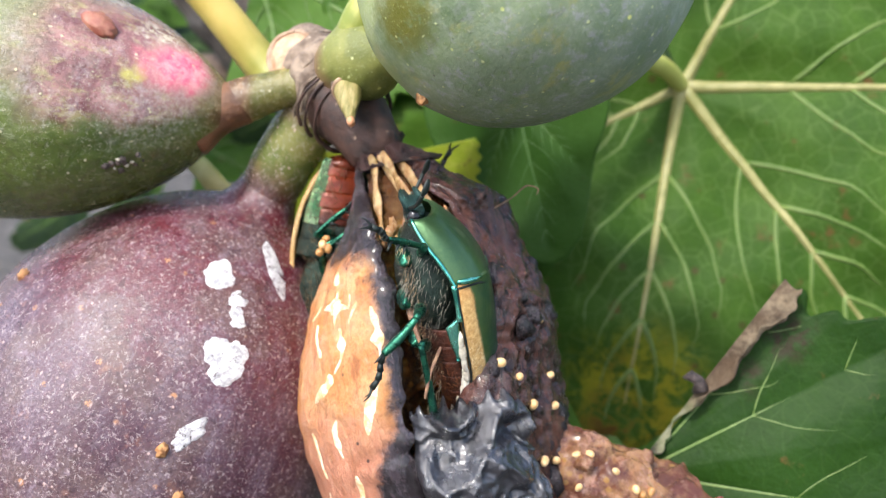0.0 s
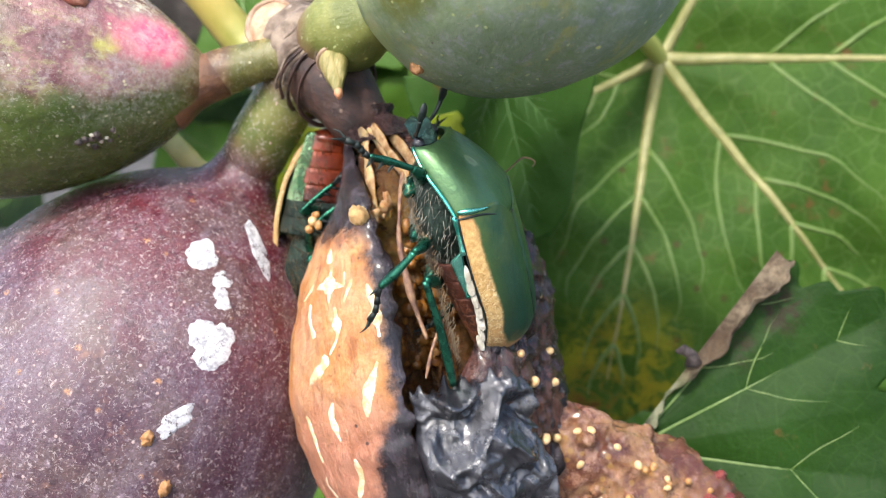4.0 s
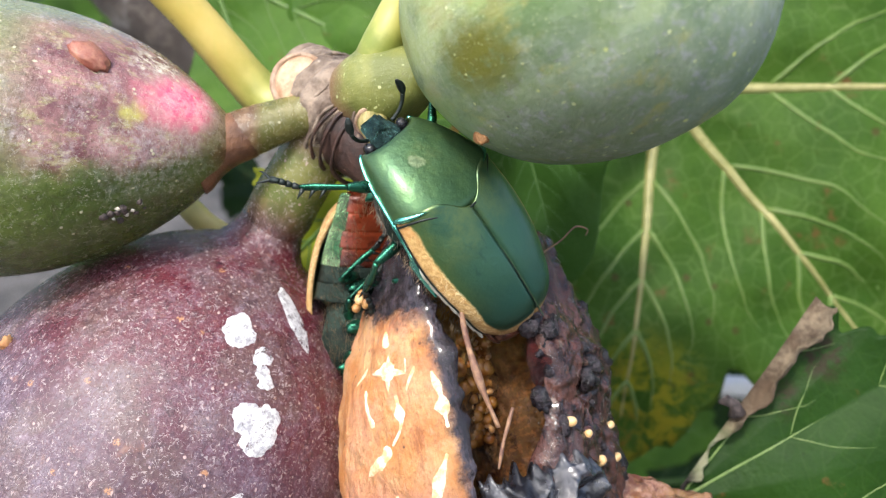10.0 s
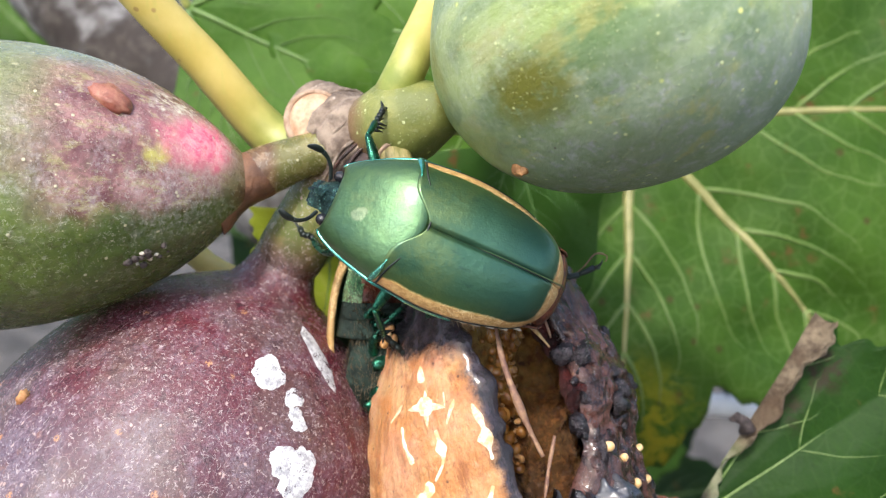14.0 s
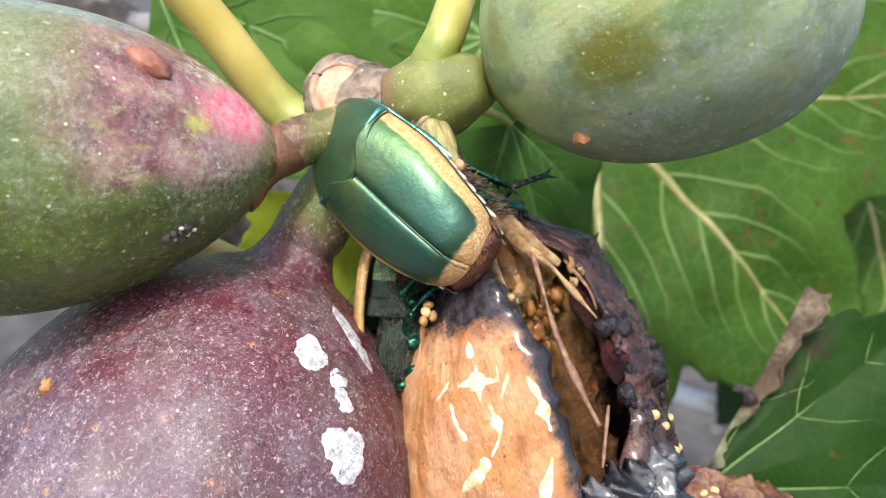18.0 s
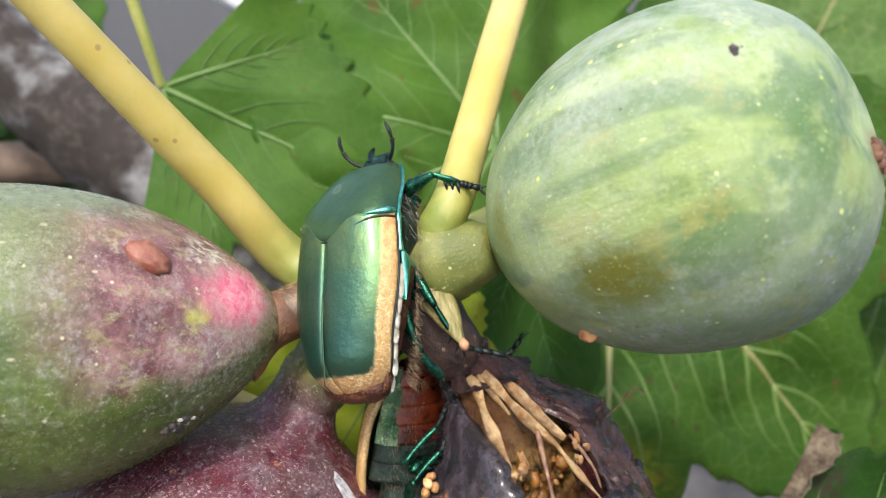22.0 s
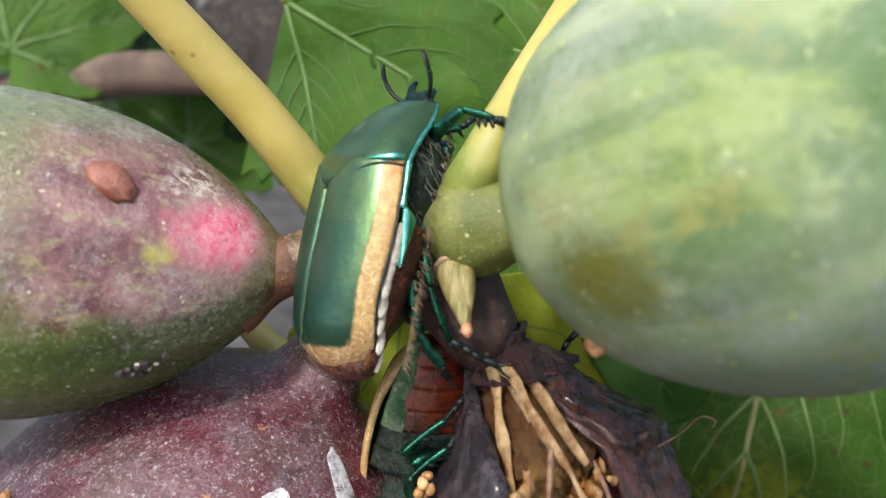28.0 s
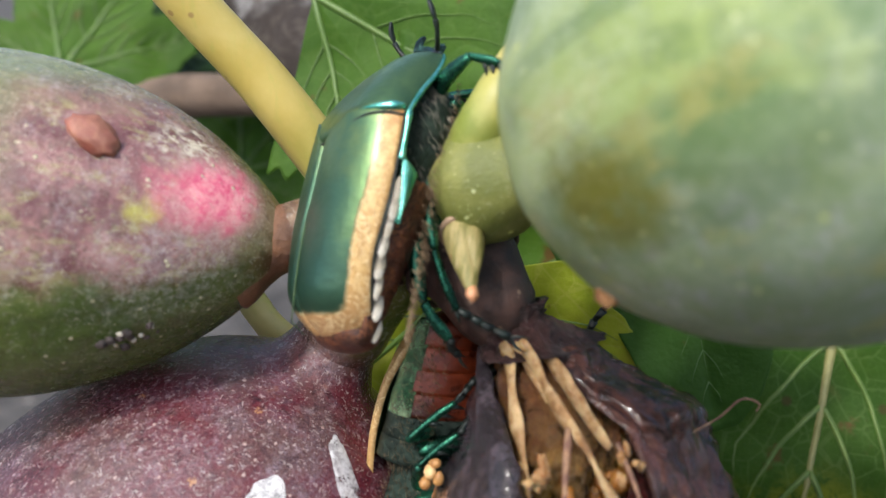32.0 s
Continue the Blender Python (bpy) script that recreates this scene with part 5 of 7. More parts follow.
orange = m.mix(m.step(m.math("ADD", m.axis(2), m.math("MULTIPLY", n1, 1.8)), 3.8, 5.2), orange, (0.42, 0.17, 0.1))
orange = m.mix(m.math("MULTIPLY", m.step(m.noise(7, 6, 0.75, m.stretch((1, 1, 0.5))), 0.52, 0.68), 0.5), orange, (0.36, 0.13, 0.05))
orange = m.mix(m.math("MULTIPLY", m.step(m.noise(4, 5, 0.7, m.stretch((1.3, 1.3, 0.8))), 0.56, 0.7), 0.6), orange, (0.7, 0.42, 0.26))
orange = m.mix(m.math("MULTIPLY", dots(m, 7, 0.16, 0.3), 0.8), orange, (0.08, 0.03, 0.02))
orange = m.mix(m.math("MULTIPLY", m.step(m.noise(1.2, 5, 0.65), 0.42, 0.62), 0.55), orange, (0.6, 0.27, 0.17))
orange = m.mix(m.math("MULTIPLY", m.step(m.noise(2.6, 6, 0.72, m.stretch((1.4, 1.4, 0.6))), 0.56, 0.66), 0.6), orange, (0.3, 0.1, 0.04))
orange = m.mix(m.math("MULTIPLY", m.step(m.noise(11, 6, 0.8), 0.5, 0.7), 0.5), orange, (0.26, 0.09, 0.035))
orange = m.mix(m.math("MULTIPLY", dots(m, 4, 0.12, 0.35), 0.9), orange, (0.05, 0.02, 0.015))
dark = m.mix(m.step(m.noise(3, 6, 0.7, m.stretch((1.8, 1.8, 0.6))), 0.38, 0.64), (0.01, 0.006, 0.009), (0.06, 0.045, 0.056))
dark = m.mix(m.math("MULTIPLY", m.step(m.noise(14, 5, 0.75), 0.5, 0.66), 0.7), dark, (0.012, 0.008, 0.01))
m.color(m.mix(edge, dark, orange))
m.set("Roughness", m.math("ADD", m.math("MULTIPLY", m.noise(8, 5, 0.7), 0.3), m.math("MULTIPLY", m.math("ADD", edge, 0.15), 0.26)))
m.set("Coat Weight", m.math("MULTIPLY", m.math("SUBTRACT", 1.0, edge), 0.5))
m.set("Coat Roughness", 0.14)
m.set("Subsurface Weight", 0.1)
m.b.inputs["Subsurface Radius"].default_value = (0.003, 0.001, 0.0005)
m.bump(m.noise(14, 6, 0.75), 0.8, 0.07).bump(m.noise(3, 5, 0.6, m.stretch((2.2, 2.2, 0.6))), 0.8, 0.14)
M_flap = m.m
m = Mat("pale_flesh", 0.4)
m.color(m.mix(m.step(m.noise(7, 5, 0.7), 0.36, 0.62), (0.66, 0.4, 0.18), (0.86, 0.74, 0.54)))
m.set("Subsurface Weight", 0.15)
m.b.inputs["Subsurface Radius"].default_value = (0.002, 0.001, 0.0006)
m.bump(m.noise(15, 5, 0.7), 0.6, 0.04)
M_split = m.m
RIM = [-16, 4, 17, 23, 27, 28, 25, 16, 8, 6, 6, 6, 6, 6]
SUNK = [0.22, 0.32, 0.42, 0.48, 0.36, 0.24, 0.14, 0.12, 0.12, 0.12, 0.12, 0.12, 0.12, 0.12]
part("rind", rind_piece(0.0, 6.4, lambda s: along(RIM, s), lambda s: 262, 150, 190, 0.16, 0.13, 0.3, 1.0, 2.6, lambda s: along(SUNK, s)), M_rind, dead, "blackened crumpled rind")
bm = rind_piece(0.15, 6.2, lambda s: -100, lambda s: -4 - 95 * math.exp(-s * 1.05), 120, 72, 0.35, 0.08, 0.2, 2.0, 1.1)
flap_tree = bvh_of(bm)
part("flap", bm, M_flap, dead, "orange brown flap of skin with dark rim")


def split_strip(pts, w):
    """Pale flesh in a split of the flap: a sliver along the places (s, phi), pointed at both ends."""
    bm = bmesh.new()
    line = smooth_line([dead_at(*p) for p in pts], 8)
    rows = []
    for i, q in enumerate(line):
        d = (line[min(i + 1, len(line) - 1)] - line[max(i - 1, 0)]).normalized()
        hit, nor, _, _ = flap_tree.find_nearest(q)
        across = nor.cross(d).normalized()
        half = 1.45 * w * math.sin(math.pi * (0.04 + 0.92 * i / (len(line) - 1))) ** 0.7 * (1 + 1.1 * noise.noise(q * 7))
        row = []
        for j in range(7):
            e = j / 3 - 1
            h, n, _, _ = flap_tree.find_nearest(hit + across * half * (e + 0.35 * noise.noise(q * 4 + Vector((9, 0, 0)))))
            row.append(bm.verts.new(h + n * (0.016 * (1 - e ** 4) - 0.005)))
        rows.append(row)
    grid_faces(bm, rows)
    bmesh.ops.recalc_face_normals(bm, faces=bm.faces)
    return bm


def split_star(s, phi, arms):
    """A star-shaped split; arms: (degrees, length) about its middle."""
    bm = bmesh.new()
    hit, nor, _, _ = flap_tree.find_nearest(dead_at(s, phi))
    u = (Vector((0, 0, 1)) - nor * nor.z).normalized()
    v = nor.cross(u)
    rows = []
    for i in range(7):
        k = i / 6
        row = []
        for j in range(72):
            a = 5 * j
            r = 0.125
            for d, ln in arms:
                off = abs((a - d + 180) % 360 - 180)
                r = max(r, ln * math.exp(-off / 24))
            r *= k * (1 + 0.16 * noise.noise(Vector((math.cos(radians(a)) * 3, math.sin(radians(a)) * 3, 2))))
            h, n, _, _ = flap_tree.find_nearest(hit + u * r * math.cos(radians(a)) + v * r * math.sin(radians(a)))
            row.append(bm.verts.new(h + n * (0.02 * (1 - k ** 4) - 0.004)))
        rows.append(row)
    grid_faces(bm, rows, True)
    bm.faces.new(rows[0])
    bmesh.ops.recalc_face_normals(bm, faces=bm.faces)
    return bm


part("pale_split", split_star(2.03, -44, [(5, 0.27), (85, 0.3), (180, 0.22), (275, 0.3)]), M_split, dead, "star-shaped split showing pale flesh")
for pts, w in [([(1.6, -49), (1.68, -48), (1.78, -47)], 0.05), ([(2.25, -55), (2.45, -52), (2.65, -48)], 0.035), ([(2.3, -39), (2.5, -36), (2.65, -35), (2.85, -38)], 0.045), ([(2.85, -40), (3.0, -42), (3.2, -50)], 0.055), ([(2.08, -24), (2.4, -19), (2.72, -16.5)], 0.06), ([(3.0, -16.5), (3.3, -19), (3.62, -21)], 0.05),
               ([(2.0, -57), (2.2, -62)], 0.018), ([(2.0, -31), (2.25, -34)], 0.018), ([(3.4, -36), (3.6, -38), (3.9, -36)], 0.03), ([(3.6, -55), (3.9, -52), (4.2, -51)], 0.04), ([(4.1, -30), (4.4, -31), (4.7, -36)], 0.03), ([(1.9, -36), (2.05, -35)], 0.015), ([(4.4, -52), (4.9, -50)], 0.03)]:
    part("pale_split", split_strip(pts, w), M_split, dead, "pale flesh in a split")
part("neck_skin", rind_piece(-0.15, 0.32, lambda s: -180, lambda s: 178, 44, 120, 0.25, 0.15, 0.12, 3.0, 4.2, lambda s: 0.15), M_neck, dead, "shrivelled dark red-brown neck")

# the hollow inside
def pulp_inset(s, ph):
    v = dead_at(s, ph)
    lumps = noise.noise(v * 2.4) * 0.2 + noise.noise(v * 6) * 0.14 + (0.4 - abs(noise.noise(v * 4.2))) * 0.3 + noise.noise(v * 13) * 0.1
    off = (ph + 180) % 360 - 180
    deep = math.exp(-((off - 6) / 38) ** 2)
    top = min(1.0, max(0.0, (s - 0.5) / 1.6))
    keep = min(1.0, max(0.0, (s - 3.6) / 1.1))
    side = min(1.0, max(0.0, (off - 20) / 20)) if off > 0 else min(1.0, max(0.0, (-off - 95) / 15))
    return 0.22 + 0.62 * side + lumps * (0.4 + 0.6 * top) * (1 - 0.6 * side) + deep * dead_r(s) * (0.28 + 0.52 * top) * (1 - 0.75 * keep)


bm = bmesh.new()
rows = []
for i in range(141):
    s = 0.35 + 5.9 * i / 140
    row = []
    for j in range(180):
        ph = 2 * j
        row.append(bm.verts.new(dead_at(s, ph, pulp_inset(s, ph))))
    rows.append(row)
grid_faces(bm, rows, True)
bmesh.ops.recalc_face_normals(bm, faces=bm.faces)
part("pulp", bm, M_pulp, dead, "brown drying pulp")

# black wrinkled skin hanging over the lower lip of the tear
bm = bmesh.new()
front, back = [], []
for i in range(91):
    s = 3.48 + 2.92 * i / 90
    rf, rb = [], []
    for j in range(91):
        ph = -6 + 50 * j / 90
        v = dead_at(s, ph)
        q = Vector((v.x * 1.6, v.y * 1.6, v.z * 0.8)) + Vector((0.9, 0.6, 0.7)) * noise.noise(v * 1.1) + Vector((0.3, 0.4, 0.5)) * noise.noise(v * 2.9 + Vector((4, 4, 4)))
        fold = (1 - abs(noise.noise(q * 0.75 + Vector((3, 1, 5)))) * 2.4) * 0.3 + (1 - abs(noise.noise(q * 1.7)) * 2) * 0.13 + (1 - abs(noise.noise(q * 3.1)) * 2) * 0.06 + (1 - abs(noise.noise(q * 6.3)) * 2) * 0.03
        e = min(j, 90 - j, i * 0.7) / 90
        out = 0.04 + fold - 0.45 * math.exp(-e * 22)
        wob = 0.3 * noise.noise(Vector((j * 0.16, 3.0, 1.0))) if i == 0 else 0
        rf.append(bm.verts.new(dead_at(s + wob, ph, -out)))
        rb.append(bm.verts.new(dead_at(s + wob, ph, -out + 0.12)))
    front.append(rf), back.append(rb)
grid_faces(bm, front)
grid_faces(bm, [r[::-1] for r in back])
for i in range(90):
    bm.faces.new((front[i][0], front[i + 1][0], back[i + 1][0], back[i][0]))
    bm.faces.new((front[i][90], back[i][90], back[i + 1][90], front[i + 1][90]))
    bm.faces.new((front[0][i], back[0][i], back[0][i + 1], front[0][i + 1]))
bmesh.ops.recalc_face_normals(bm, faces=bm.faces)
part("black_skin", bm, M_black_skin, dead, "glossy black wrinkled skin")

# a heap of pulp spilling out at the side
heap = random.Random(21)
bm = bmesh.new()
rows = []
for i in range(121):
    u = i / 120
    mid = Vector((1.35 + 2.45 * u, 0.4 - 0.2 * u, 4.95 + 1.25 * u))
    rz, ry = (1.05 - 0.5 * u) * math.sin(math.pi * (0.12 + 0.86 * u)) ** 0.4, 0.5 * math.sin(math.pi * (0.1 + 0.88 * u)) ** 0.5
    row = []
    for j in range(96):
        a = 2 * math.pi * j / 96
        q = mid + Vector((0, math.cos(a) * ry, math.sin(a) * rz))
        k = 1 + 0.22 * noise.noise(q * 1.6) + 0.2 * (0.4 - abs(noise.noise(q * 3.4 + Vector((5, 0, 0))))) + 0.09 * noise.noise(q * 7) + 0.045 * noise.noise(q * 15)
        row.append(bm.verts.new(mid + Vector((0.3 * noise.noise(q * 2.2), math.cos(a) * ry * k, math.sin(a) * rz * k))))
    rows.append(row)
grid_faces(bm, rows, True)
bm.faces.new(rows[0])
bm.faces.new(rows[-1][::-1])
bmesh.ops.recalc_face_normals(bm, faces=bm.faces)
spill = bvh_of(bm)
part("spilled_pulp", bm, M_pulp_pink, dead, "wet pinkish brown spilled pulp")
for k in range(14):
    u = heap.random()
    c = Vector((1.5 + 2.25 * u, 0.62 - 0.2 * u + heap.uniform(-0.25, 0.1), 4.5 + 1.4 * u + heap.uniform(-0.1, 1.0) * (1 - 0.6 * u)))
    sz = heap.uniform(0.05, 0.13)
    c = spill.find_nearest(c)[0]
    part("pulp_lump", blob(bmesh.new(), c, (sz * 1.1, sz, sz * 0.9), 0.3, 2.6, 3), M_pulp_red if u > 0.6 else M_pulp_pink, dead, "dark red pulp")

# fibres that ran down inside the skin
rnd = random.Random(4)
for pts, th in [([(0.14, -30, 0.08), (0.3, -33, 0.12), (0.63, -38, 0.16), (1.1, -37, 0.24), (1.3, -33, 0.3)], 0.075), ([(0.14, -8, 0.08), (0.4, -9, 0.12), (0.6, -10, 0.14), (0.9, -9, 0.18), (1.04, -6, 0.22)], 0.07), ([(0.3, 6, 0.24), (0.55, 2, 0.26), (0.8, 0, 0.3), (1.08, 5, 0.36)], 0.085), ([(0.16, -20, 0.12), (0.4, -22, 0.22), (0.7, -24, 0.36)], 0.05)]:
    pts = [dead_at(*p) + Vector((rnd.uniform(-1, 1), rnd.uniform(-1, 1), 0)) * 0.025 for p in pts]
    part("fibre", tube(bmesh.new(), smooth_line(pts, 9), [th * 0.7, th, th * 0.75, th * 1.15, th * 0.7, th * 0.4], 14, 0.7, flat=0.45), M_fibre, dead, "pale moist fibre")
for pts, th in [([(0.84, -9, 0.16), (1.04, -5, 0.16), (1.3, 1, 0.18), (1.77, 13, 0.24)], 0.03), ([(0.86, -9, 0.14), (1.29, -13, 0.1), (1.72, -11, 0.08), (2.3, -5, 0.06), (2.85, 2, 0.02)], 0.034), ([(2.7, 8, 0.1), (3.0, 4, 0.02), (3.3, 2, 0.02)], 0.02), ([(1.05, 9, 0.32), (1.42, 13, 0.24), (1.69, 16, 0.3)], 0.02)]:
    part("fibre", tube(bmesh.new(), smooth_line([dead_at(*p) for p in pts], 8), [th * 0.8, th, th * 0.7, th * 1.1, th * 0.5], 9, 0.9), M_fibre if th == 0.03 else M_fibre_dark, dead, "thin drying fibre")
# the inner edge of the rind is wet and dark red
line = [dead_at(1.35 + 0.1 * q, along(RIM, 1.35 + 0.1 * q) + 1 + 2 * math.sin(q * 1.9), along(SUNK, 1.35 + 0.1 * q) + 0.24) for q in range(14)]
part("wet_edge", tube(bmesh.new(), smooth_line(line, 3), [0.05, 0.11, 0.14, 0.13, 0.1, 0.13, 0.06], 14, 1.4), M_wet_red, dead, "wet dark red inner edge")
# collapsed tufts of flesh where the strands tore off
tuft = random.Random(8)
for s0, p0, n, r in [(1.28, -31, 9, 0.075), (1.2, 12, 6, 0.05)]:
    bm = bmesh.new()
    for k in range(n):
        blob(bm, dead_at(s0 + tuft.uniform(-0.14, 0.14), p0 + tuft.uniform(-6, 6), 0.22 + tuft.uniform(0, 0.14)), (r * tuft.uniform(0.5, 1.1), r * 0.7, r * tuft.uniform(0.6, 1.5)), 0.8, 3.0, 2)
    part("tuft", bm, M_tuft, dead, "torn tuft of amber flesh")
# glossy amber beads of pulp between the seeds
for k in range(130):
    s, ph = tuft.uniform(1.45, 3.4), tuft.uniform(-28, 26)
    r = 0.03 + 0.08 * tuft.random() ** 1.5
    part("pulp_bead", blob(bmesh.new(), dead_at(s, ph, pulp_inset(s, ph) - 0.02), (r, r * 0.9, r * tuft.uniform(0.8, 1.4)), 0.35, 2.5, 2), M_amber, dead)
# a torn spur on the rim, with one long hair of fibre
part("rim_spur", tube(bmesh.new(), [dead_at(1.0, 40, 0.55), dead_at(1.02, 46, 0.4), Vector((1.28, 0.68, 0.98)), Vector((1.36, 0.72, 0.9))], [0.12, 0.1, 0.05, 0.008], 10, 0.6), M_rind, dead, "dark torn spur on the rim")
part("fibre", tube(bmesh.new(), smooth_line([dead_at(1.2, 56, 0.45), Vector((1.62, 0.5, 1.1)), Vector((1.85, 0.45, 0.98)), Vector((2.0, 0.42, 1.05)), Vector((1.96, 0.42, 1.12))], 6), [0.014, 0.011, 0.009, 0.006], 6, 0.4), M_fibre_dark, dead, "dark dried fibre")


def seed_mesh():
    bm = bmesh.new()
    bmesh.ops.create_icosphere(bm, subdivisions=2, radius=1.0)
    for v in bm.verts:
        v.co = Vector((v.co.x * 0.055, v.co.y * 0.05, v.co.z * 0.075 * (1 - 0.2 * v.co.z)))
    return bm


SEED = finish("seed", seed_mesh(), M_seed)
SEED_DULL = finish("seed", seed_mesh(), M_seed_dull)


def seed(parent, p, scale=1.0, data=None):
    ob = new("seed", data or SEED)
    ob.parent = parent
    ob.matrix_basis = Matrix.Translation(Vector(p) * CM) @ Euler((rnd.uniform(0, 3), rnd.uniform(0, 3), rnd.uniform(0, 3))).to_matrix().to_4x4() @ Matrix.Scale(scale, 4)
    return ob


for k in range(150):
    s, ph = rnd.uniform(1.6, 3.4), rnd.uniform(-16, 22)
    seed(dead, dead_at(s, ph, pulp_inset(s, ph)), rnd.uniform(0.4, 0.75), SEED_DULL)
for s, ph, sc in [(3.1, 34, 1.5), (3.35, 44, 1.2), (3.75, 50, 1.4), (4.5, 52, 1.3), (3.0, 66, 1.0), (3.5, 68, 1.1), (4.6, 62, 1.2), (4.9, 55, 1.1), (2.75, 62, 0.9), (3.9, 66, 1.2)]:
    seed(dead, dead_at(s, ph, along(SUNK, s) - 0.03), sc * 0.85)
# crusty lumps stuck to the rind and its torn rim
crust = random.Random(33)
for k in range(56):
    s = crust.uniform(1.9, 4.9)
    ph = crust.uniform(24, 80) if k > 12 else crust.uniform(20, 32)
    r = 0.03 + 0.13 * crust.random() ** 2
    part("crust_lump", blob(bmesh.new(), dead_at(s, ph, along(SUNK, s) + crust.uniform(-0.02, 0.06)), (r, r * 0.9, r * crust.uniform(0.9, 1.7)), 0.7, 2.6, 2), M_tar, dead)
for k in range(14):
    u = rnd.uniform(0, 1)
    seed(dead, spill.find_nearest(Vector((1.5 + 2.2 * u, 1.2, 4.3 + 1.4 * u + rnd.uniform(-0.3, 0.8))))[0], rnd.uniform(0.7, 1.0), SEED_DULL if k % 2 else SEED)
crumb = thing("dry_crumb", A0, "crumb of dried tan pulp on the rotten fig", "crumb")
part("lump", blob(bmesh.new(), (0, 0, 0), (0.15, 0.12, 0.17), 0.28, 5.0, 3), M_crumb, crumb)
for dx, dy, dz, sc in [(0, 0, 0, 1.2), (0.08, -0.02, -0.06, 1.0), (-0.04, -0.03, -0.1, 1.1), (0.05, 0.03, 0.08, 0.9)]:
    seed(dead, dead_m.inverted() @ (Vector((-1.67 + dx, 11.64 + dy, -4.21 + dz)) * CM) / CM, sc, SEED_DULL if dx else SEED)


# ---- the beetles ----
def beetle_half(v):
    """Half width of the wing cases; v runs from the shoulders (0) to the tail (1)."""
    return 0.79 * (0.93 + 0.1 * math.sin(math.pi * min(1, v * 1.4))) * (1 - 0.14 * v ** 2.0) * (1 if v < 0.55 else math.sqrt(max(0.02, 1 - 0.9 * ((v - 0.55) / 0.45) ** 2.5)))


def wing_height(v):
    return 0.62 * (1 - 0.01 * (1 - v) ** 2) * (1 - 0.5 * max(0, v - 0.5) ** 1.5) * (1 if v < 0.78 else 1 - 0.62 * ((v - 0.78) / 0.22) ** 2.4)


def wing_edge(side, v, drop=0.0, out=0.0):
    """A place on the outer lower edge of a wing case."""
    h = wing_height(v)
    th = radians(72 + 24 * max(0, min(1, (v - 0.6) / 0.38)) ** 1.5)
    return (side * (beetle_half(v) * math.sin(th) ** 0.86 + out), 0.57 - 1.95 * v - 0.05 * min(1, v * 6), h * math.copysign(abs(math.cos(th)) ** 0.85, math.cos(th)) - drop)


def wing_case(side):
    bm = bmesh.new()
    lay = bm.verts.layers.float.new("edge")
    rows, low = [], []
    nv, nu = 48, 26
    for i in range(nv + 1):
        v = i / nv
        y = 0.52 - 1.95 * v
        w = beetle_half(v)
        h = wing_height(v)
        ro, rl = [], []
        for j in range(nu + 1):
            u = j / nu
            th = u * radians(72 + 24 * max(0, min(1, (v - 0.6) / 0.38)) ** 1.5)
            x = w * math.sin(th) ** 0.86 if th > 0 else 0.0
            z = h * math.copysign(abs(math.cos(th)) ** 0.85, math.cos(th)) - 0.02 * math.exp(-(u / 0.03) ** 2)
            yy = y - 0.26 * math.exp(-(u / 0.22) ** 2) * max(0, 1 - v * 5) + 0.05 * u * max(0, 1 - v * 6)
            p = bm.verts.new((side * (x + 0.004), yy, z))
            rim = math.log(math.exp(3.2 * ((u - 0.62) / 0.36 + 0.1 * (1 - abs(1 - 2 * v)))) + math.exp(3.2 * (v - 0.84) / 0.15)) / 3.2
            if v < 0.07:
                rim *= 0.7 + 4 * v
            p[lay] = rim
            ro.append(p)
            q = bm.verts.new((side * max(0.004, x * 0.94), yy * 0.99, z - 0.05))
            q[lay] = rim
            rl.append(q)
        rows.append(ro), low.append(rl)
    grid_faces(bm, rows)
    grid_faces(bm, [r[::-1] for r in low])
    for i in range(nv):
        for j in (0, nu):
            bm.faces.new((rows[i][j], rows[i + 1][j], low[i + 1][j], low[i][j]))
    for j in range(nu):
        for i in (0, nv):
            bm.faces.new((rows[i][j], low[i][j], low[i][j + 1], rows[i][j + 1]))
    bmesh.ops.recalc_face_normals(bm, faces=bm.faces)
    return bm


def shield():
    """The big plate between head and wing cases."""
    bm = bmesh.new()
    rows, low = [], []
    nv, nu = 26, 40
    for i in range(nv + 1):
        v = i / nv
        y = 1.26 - 0.74 * v
        w = 0.38 + 0.36 * v ** 0.7
        h = 0.22 + 0.29 * math.sin(v * math.pi / 2) ** 0.8
        lip = 0.035 * max(0.0, (v - 0.9) / 0.1) ** 2
        ro, rl = [], []
        for j in range(nu + 1):
            u = 2 * j / nu - 1
            th = u * radians(97 - 14 * v)
            x = (w - lip * 0.6) * math.copysign(abs(math.sin(th)) ** 0.88, th)
            z = h * math.copysign(abs(math.cos(th)) ** 0.8, math.cos(th)) + 0.02 + 0.09 * v - 0.16 * (1 - v) ** 1.5 - lip
            yy = y - v * 0.26 * math.exp(-(u / 0.42) ** 2) + 0.12 * (1 - v) * (u * u) * 0.3 - 0.06 * (1 - v) * (1 - u * u) * 0
            ro.append(bm.verts.new((x, yy, z)))
            rl.append(bm.verts.new((x * 0.93, yy, z - 0.05)))
        rows.append(ro), low.append(rl)
    grid_faces(bm, rows)
    grid_faces(bm, [r[::-1] for r in low])
    for i in range(nv):
        for j in (0, nu):
            bm.faces.new((rows[i][j], rows[i + 1][j], low[i + 1][j], low[i][j]))
    for j in range(nu):
        for i in (0, nv):
            bm.faces.new((rows[i][j], low[i][j], low[i][j + 1], rows[i][j + 1]))
    bmesh.ops.recalc_face_normals(bm, faces=bm.faces)
    return bm


